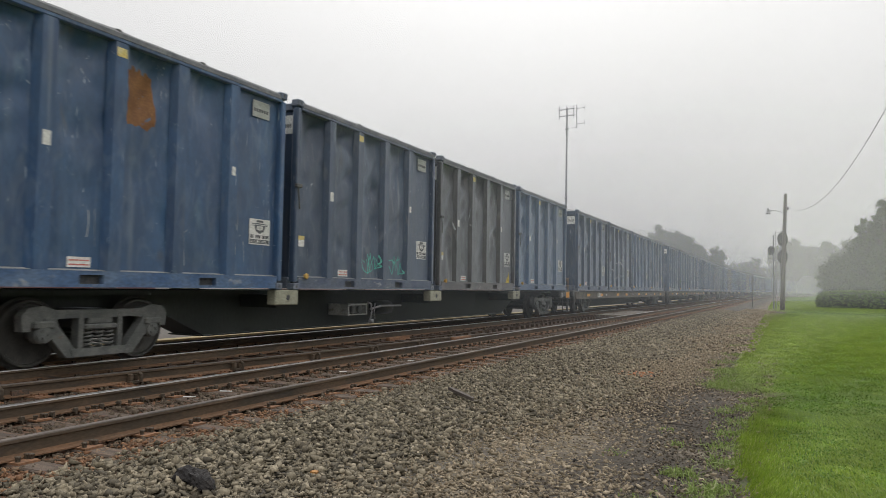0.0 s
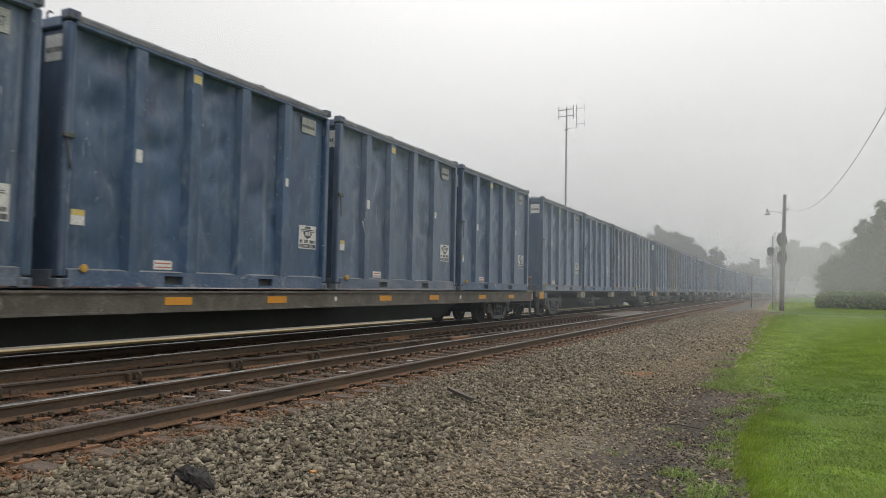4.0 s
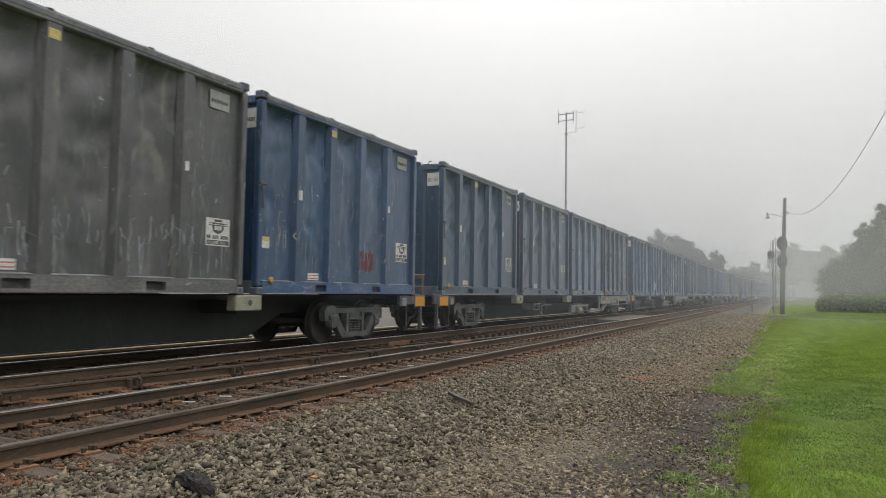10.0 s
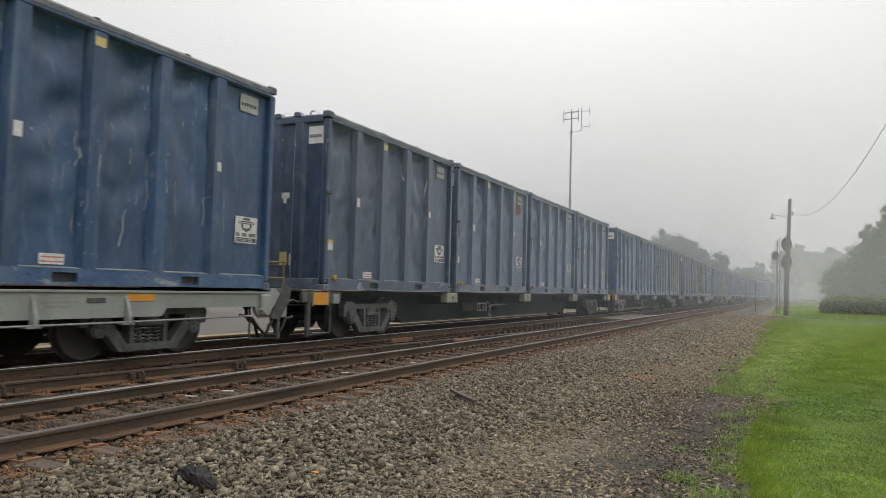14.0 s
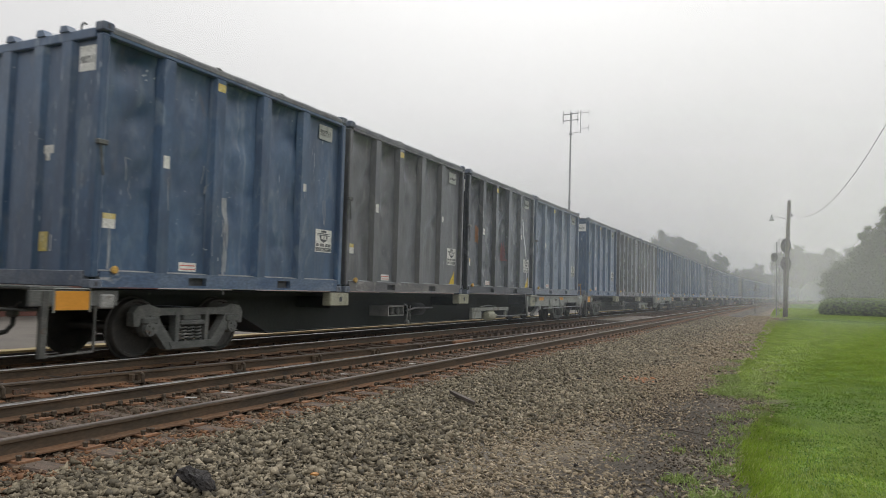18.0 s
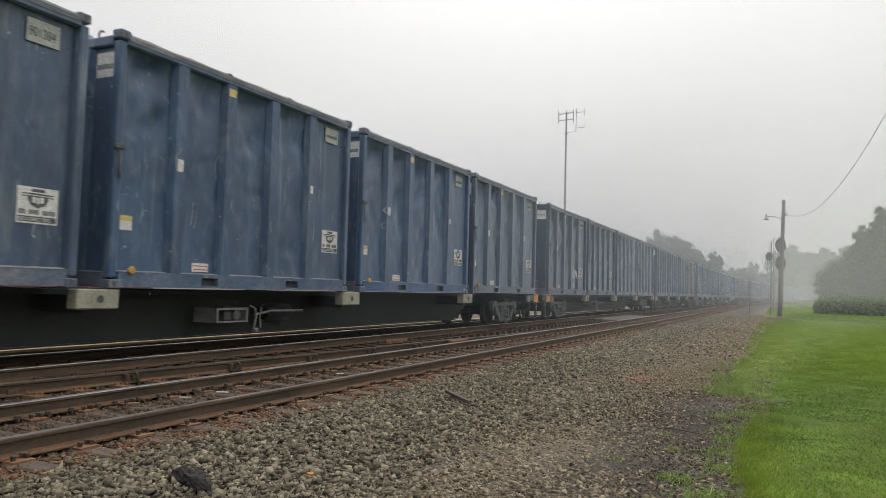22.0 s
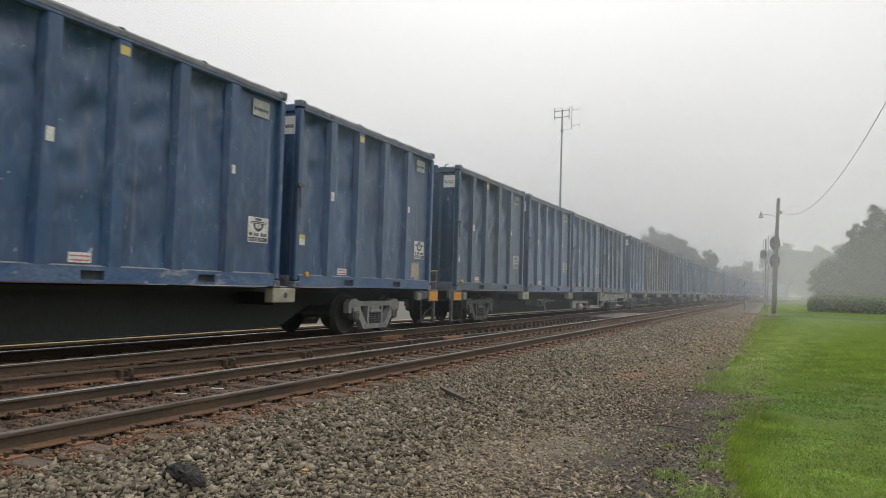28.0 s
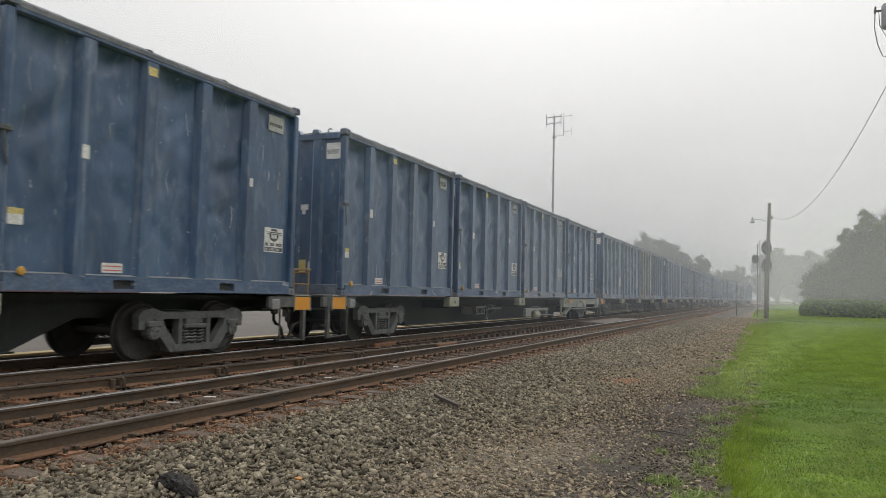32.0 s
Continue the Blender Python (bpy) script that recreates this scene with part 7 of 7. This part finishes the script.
def build_hedge():
    """A clipped oval hedge: stems inside, small leaves over a rounded form."""
    h = thing("clipped_hedge", "low rounded clipped hedge on the lawn", "hedge", "", (7.0, 85, 0.0))
    rg2 = random.Random(9)
    stems = Shape()
    for k in range(14):
        x, y = rg2.uniform(-3, 3), rg2.uniform(-1.6, 1.6)
        stems.tube([(x * 0.8, y * 0.8, -0.1), (x, y, 0.5), (x * 1.1, y * 1.1, 1.0)], 0.04, 5)
    part("stems", stems, M_BARK, h)
    # dense inner twigs as a rounded body, leaves over it
    core, n, rows = Shape(), 36, ((0.0, 0.90), (0.25, 0.97), (0.9, 0.97), (1.35, 0.93), (1.62, 0.80), (1.74, 0.55), (1.78, 0.0))
    v = []
    for z, rr in rows:
        for k in range(n):
            a = 2 * math.pi * k / n
            w = rr * (1 + 0.02 * noise.noise((3 * math.cos(a), 3 * math.sin(a), z * 2)))
            v.append((4.25 * w * math.cos(a), 2.7 * w * math.sin(a), z))
    core.add(v, [(r_ * n + k, r_ * n + (k + 1) % n, (r_ + 1) * n + (k + 1) % n, (r_ + 1) * n + k) for r_ in range(len(rows) - 1) for k in range(n)])
    part("twigs", core, M_HEDGEIN, h, "dark inner twigs", smooth=True)
    centres, radii = [], []
    for k in range(1500):
        a = rg2.uniform(0, 6.283)
        if k % 2:
            rr = math.sqrt(rg2.uniform(0, 1))
            z = float(np.interp(rr, (0.0, 0.55, 0.80, 0.93, 1.0), (1.80, 1.76, 1.64, 1.38, 1.0)))
        else:
            z = rg2.uniform(0.1, 1.4)
            rr = float(np.interp(z, (0.0, 0.25, 0.9, 1.4), (0.93, 0.99, 0.99, 0.93)))
        centres.append((4.25 * rr * math.cos(a), 2.7 * rr * math.sin(a), z))
        radii.append(0.13)
    v, f = leaf_cloud(centres, radii, 26, (0.04, 0.08), 77, 0.6)
    part("foliage", big_mesh("foliage", v, f, M_HEDGE), None, h, "dense green clipped foliage")


build_hedge()

# ---- poles, signals, mast ----
def build_signal_pole():
    p = thing("utility_pole", "weathered wooden pole with a lamp arm and cable", "pole", "", (-0.37, 70, 0.05))
    part("shaft", Shape().tube([(0, 0, -0.3), (0.15, 0, 5.0), (0.32, 0, 10.1)], 0.21, 12, 0, 0.14), M_POLE, p, smooth=True)
    part("lamp_arm", Shape().tube([(0.25, 0, 8.15), (0.0, -0.05, 8.5), (-0.5, -0.05, 8.68), (-1.0, -0.05, 8.68)], 0.03, 6), M_GALV, p, smooth=True)
    part("lamp_head", Shape().lathe([(8.36, 0.20), (8.42, 0.24), (8.58, 0.12), (8.72, 0.08)], (-1.08, -0.05, 0), 2, 12).box((-1.15, -0.12, 8.7), (-1.0, 0.02, 8.9), 0, 0.02), M_GALV, p, "grey lamp head with a drop lens")
    part("insulator", Shape().lathe([(0.0, 0.05), (0.04, 0.09), (0.16, 0.06), (0.2, 0.09), (0.26, 0.04)], (0.52, -0.05, 8.7), 2, 10).tube([(0.28, 0, 8.72), (0.52, -0.05, 8.72)], 0.025, 6), M_SIGNAL, p)
    return p


def build_signal(x, y, heads, top, ladder, label):
    s = thing("railway_signal", label, "signal", "signals beside the line", (x, y, 0.05))
    part("mast", Shape().tube([(0, 0, -0.2), (0, 0, top)], 0.07, 10), M_GALV, s)
    for dx, z, r in heads:
        oval = Shape().lathe([(-0.12, r), (-0.15, r), (-0.15, r * 0.55), (-0.42, r * 0.5), (-0.42, 0.05)], (dx, 0, z), 1, 24)
        oval.v = [(p[0], p[1], z + 1.4 * (p[2] - z)) for p in oval.v]
        hd = part("signal_head", oval.box((dx - 0.16, -0.1, z - 0.22), (dx + 0.16, 0.25, z + 0.22), 0, 0.04), M_SIGNAL, s, "oval black signal target")
        part("lens", Shape().lathe([(-0.2, 0.1), (-0.22, 0.07)], (dx, 0, z), 1, 12), M_INKSHADE, hd)
        part("bracket", Shape().box((min(0, dx), -0.03, z - 0.06), (max(0, dx) + 0.02, 0.03, z)), M_SIGNAL, s)
    if ladder:
        ld = Shape()
        for dx in (-0.2, 0.2):
            ld.tube([(0.4 + dx, 0.15, 0), (0.4 + dx, 0.15, top + 0.4)], 0.035, 5)
        z = 0.3
        while z < top + 0.3:
            ld.tube([(0.2, 0.15, z), (0.6, 0.15, z)], 0.014, 5)
            z += 0.32
        part("ladder", ld, M_GALV, s, "steel ladder")
        part("platform", Shape().box((-0.2, -0.4, top - 2.3), (0.75, 0.45, top - 2.25)).tube([(-0.2, -0.4, top - 2.25), (-0.2, -0.4, top - 0.1), (0.6, -0.4, top - 0.1), (0.6, -0.4, top - 2.25)], 0.02, 5), M_GALV, s)
    return s


build_signal_pole()
build_signal(-0.36, 70.9, [(0.05, 6.2, 0.44), (0.05, 4.62, 0.44)], 6.9, False, "black signal with two round targets before a wooden pole")
build_signal(-1.1, 74.0, [(-0.2, 5.35, 0.30)], 6.75, True, "signal mast with a ladder and a round black target")
wp = thing("whistle_post", "thin dark post with a small marker beside the track", "post", "", (-3.16, 80, 0.02))
part("shaft", Shape().tube([(0, 0, -0.2), (0, 0, 3.5)], 0.04, 8), M_SIGNAL, wp)
part("marker", Shape().prism([(-0.18, 2.2), (0.12, 2.55), (0.16, 2.9), (-0.1, 2.6)], 1, -0.05, 0.02), M_SIGNAL, wp)


def build_mast():
    m = thing("antenna_mast", "slender steel antenna mast with dipole bars at its top", "antenna", "", (-14.07, 50, 0.3))
    part("shaft", Shape().tube([(0, 0, -0.2), (0, 0, 9.0), (0.02, 0, 14.1)], 0.075, 10, 0, 0.055), M_GALV, m, smooth=True)
    for z in (13.98, 13.52):
        part("cross_bar", Shape().tube([(-0.56, 0, z), (0.56, 0, z + 0.05)], 0.034, 6), M_GALV, m)
    for dx in (-0.55, 0.0, 0.52):
        part("dipole", Shape().tube([(dx, -0.02, 13.3), (dx, -0.02, 14.25)], 0.032, 6), M_GALV, m)
    part("side_mast", Shape().tube([(0.72, 0, 12.6), (0.72, 0, 14.3)], 0.03, 6), M_GALV, m)
    for z in (12.9, 14.0):
        part("side_arm", Shape().tube([(0.72, 0, z), (1.3, 0, z + 0.03)], 0.02, 5).tube([(1.3, 0, z - 0.25), (1.3, 0, z + 0.28)], 0.018, 5), M_GALV, m)
    part("stay", Shape().tube([(0, 0, 12.62), (0.72, 0, 12.66)], 0.014, 5), M_GALV, m)
    part("collar", Shape().box((-0.11, -0.1, 12.5), (0.14, 0.1, 12.62), 0, 0.02).box((-0.12, -0.1, 7.6), (0.1, 0.1, 7.72), 0, 0.02), M_GALV, m)


build_mast()


def build_transformer_pole():
    p = thing("transformer_pole", "wooden pole carrying a grey round transformer", "pole", "", (4.62, 30, 0.05))
    part("shaft", Shape().tube([(0, 0, -0.3), (0, 0, 13.8)], 0.17, 12, 0, 0.12), M_POLE, p, smooth=True)
    part("crossarm", Shape().box((-1.2, -0.06, 12.75), (1.2, 0.06, 12.87), 0, 0.01), M_POLE, p)
    tr = part("transformer", Shape().lathe([(11.45, 0.10), (11.48, 0.28), (11.55, 0.31), (12.25, 0.31), (12.32, 0.29), (12.42, 0.12)], (-0.62, 0, 0), 2, 20), M_GALV, p, "grey steel transformer can", smooth=True)
    part("bushing", Shape().lathe([(0, 0.05), (0.06, 0.07), (0.12, 0.045), (0.2, 0.06), (0.28, 0.03)], (-0.62, 0, 12.4), 2, 10), M_SIGNAL, tr)
    part("mounting", Shape().box((-0.4, -0.06, 11.6), (0, 0.06, 11.75)).box((-0.4, -0.06, 12.1), (0, 0.06, 12.25)), M_GALV, p)
    part("cutout", Shape().tube([(-1.1, 0, 12.3), (-1.12, 0, 12.05)], 0.035, 7).box((-1.16, -0.03, 12.1), (-0.9, 0.03, 12.16)), M_SIGNAL, p)
    part("drop_wire", Shape().tube([(-1.12, 0, 12.05), (-1.14, 0, 11.5), (-1.05, 0, 10.9), (-0.9, 0, 10.45), (-0.7, 0, 10.4), (0, 0, 10.6)], 0.016, 6), M_WIRE, p, smooth=True)
    part("drop_wire", Shape().tube([(-1.0, 0, 12.1), (-0.98, 0, 11.6), (-0.8, 0, 11.2), (-0.4, 0, 11.05), (0, 0, 11.2)], 0.013, 6), M_WIRE, p, smooth=True)


build_transformer_pole()
wire = Shape()
pa, pb = Vector((0.15, 69.95, 8.95)), Vector((4.55, 30.1, 11.0))
wire.tube([pa.lerp(pb, t) - Vector((0, 0, 4 * 2.3 * t * (1 - t))) for t in np.linspace(0, 1, 25)], 0.013, 6)
tagged(new("cable", wire.mesh("cable", M_WIRE, smooth=True)), "dark sagging cable between two wooden poles", "cable")


# ---- flat haze sheets for the ground mist ----
def haze_sheet_material(left, right, top, foot):
    """Flat sheet that stands in for haze: scatters the daylight that falls on it, lets most of the view through, thins
    out with height.
    The haze tone is put into its colour: grey and low along the train, white over the lawn and before the trees."""
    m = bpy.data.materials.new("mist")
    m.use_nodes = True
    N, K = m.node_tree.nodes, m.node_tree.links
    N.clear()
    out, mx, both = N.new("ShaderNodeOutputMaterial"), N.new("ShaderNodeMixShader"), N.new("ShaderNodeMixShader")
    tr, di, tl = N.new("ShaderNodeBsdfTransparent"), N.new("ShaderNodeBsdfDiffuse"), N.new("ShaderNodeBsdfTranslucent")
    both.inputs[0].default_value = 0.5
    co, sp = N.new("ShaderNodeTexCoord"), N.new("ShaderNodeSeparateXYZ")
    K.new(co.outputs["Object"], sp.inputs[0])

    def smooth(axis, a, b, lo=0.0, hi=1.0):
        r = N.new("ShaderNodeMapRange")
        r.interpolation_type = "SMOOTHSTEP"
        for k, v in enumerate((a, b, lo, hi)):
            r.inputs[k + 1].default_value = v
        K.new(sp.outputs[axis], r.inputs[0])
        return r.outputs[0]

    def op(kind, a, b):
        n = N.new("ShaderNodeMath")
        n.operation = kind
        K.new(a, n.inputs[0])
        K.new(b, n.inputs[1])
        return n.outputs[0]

    # haze brightness put into the colour: dim beside the train, white elsewhere
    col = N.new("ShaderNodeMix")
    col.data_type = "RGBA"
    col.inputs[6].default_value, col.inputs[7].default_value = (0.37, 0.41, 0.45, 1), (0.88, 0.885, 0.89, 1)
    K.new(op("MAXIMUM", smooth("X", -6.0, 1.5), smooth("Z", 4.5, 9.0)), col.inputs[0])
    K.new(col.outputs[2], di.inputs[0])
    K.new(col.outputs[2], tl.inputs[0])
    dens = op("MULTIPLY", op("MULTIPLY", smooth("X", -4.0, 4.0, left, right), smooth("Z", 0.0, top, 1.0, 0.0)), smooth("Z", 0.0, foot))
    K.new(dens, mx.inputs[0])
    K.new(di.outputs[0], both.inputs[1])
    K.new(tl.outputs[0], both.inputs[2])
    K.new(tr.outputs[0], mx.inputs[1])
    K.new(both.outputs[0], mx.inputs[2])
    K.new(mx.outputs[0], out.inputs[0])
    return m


# seven upright sheets across the line stand in for the depth of the haze
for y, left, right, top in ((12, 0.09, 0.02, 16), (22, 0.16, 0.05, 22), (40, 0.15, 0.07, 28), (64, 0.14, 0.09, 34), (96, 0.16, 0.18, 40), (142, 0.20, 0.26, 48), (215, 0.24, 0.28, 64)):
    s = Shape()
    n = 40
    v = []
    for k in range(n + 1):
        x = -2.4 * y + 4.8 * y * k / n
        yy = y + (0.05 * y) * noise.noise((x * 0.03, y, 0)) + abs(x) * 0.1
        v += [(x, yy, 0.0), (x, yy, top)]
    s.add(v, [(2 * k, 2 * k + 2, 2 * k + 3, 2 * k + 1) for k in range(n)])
    ob = new("mist", s.mesh("mist", haze_sheet_material(left, right, top, 2.4 if y < 90 else 1.4)))
    tagged(ob, "flat see-through sheet standing in for thin morning mist over the line", "mist", "", "stuff")


# ---- what moves: the train rolls past at an even pace, its wheels turn ----
def motions():
    turn = math.degrees(SPEED / WHEEL_R)
    spun = {}
    for ob, x, y, z in TRAIN:
        # straight past the camera, round the curve while it is still far off; a row each second keeps the pace even
        reach = CAR_LEN if "_car" in ob.name else 0.0
        times = [float(k) for k in range(33)]
        rows = []
        for t in times:
            a, b = along(y - SPEED * t), along(y - SPEED * t + reach)
            turn_z = -math.degrees(a[2]) if not reach else -math.degrees(math.atan2(b[0] - a[0], b[1] - a[1]))
            rows.append((t, pose(x + a[0], a[1], z, 0, 0, turn_z)))
        walk(ob, rows)
        for o in ob.children_recursive:
            if not o.name.startswith("wheelset"):
                continue
            p = o.location.copy()
            first = spun.setdefault(round(p.y, 3), o)
            if first is o:
                walk(o, [(i / FPS, pose(p.x, p.y, p.z, turn * i / FPS)) for i in range(32 * FPS + 1)])
            else:
                # all wheels roll alike: they share the turn of the first
                o.rotation_mode = "QUATERNION"
                o.animation_data_create()
                o.animation_data.action = first.animation_data.action
                o.animation_data.action_slot = first.animation_data.action_slot


motions()
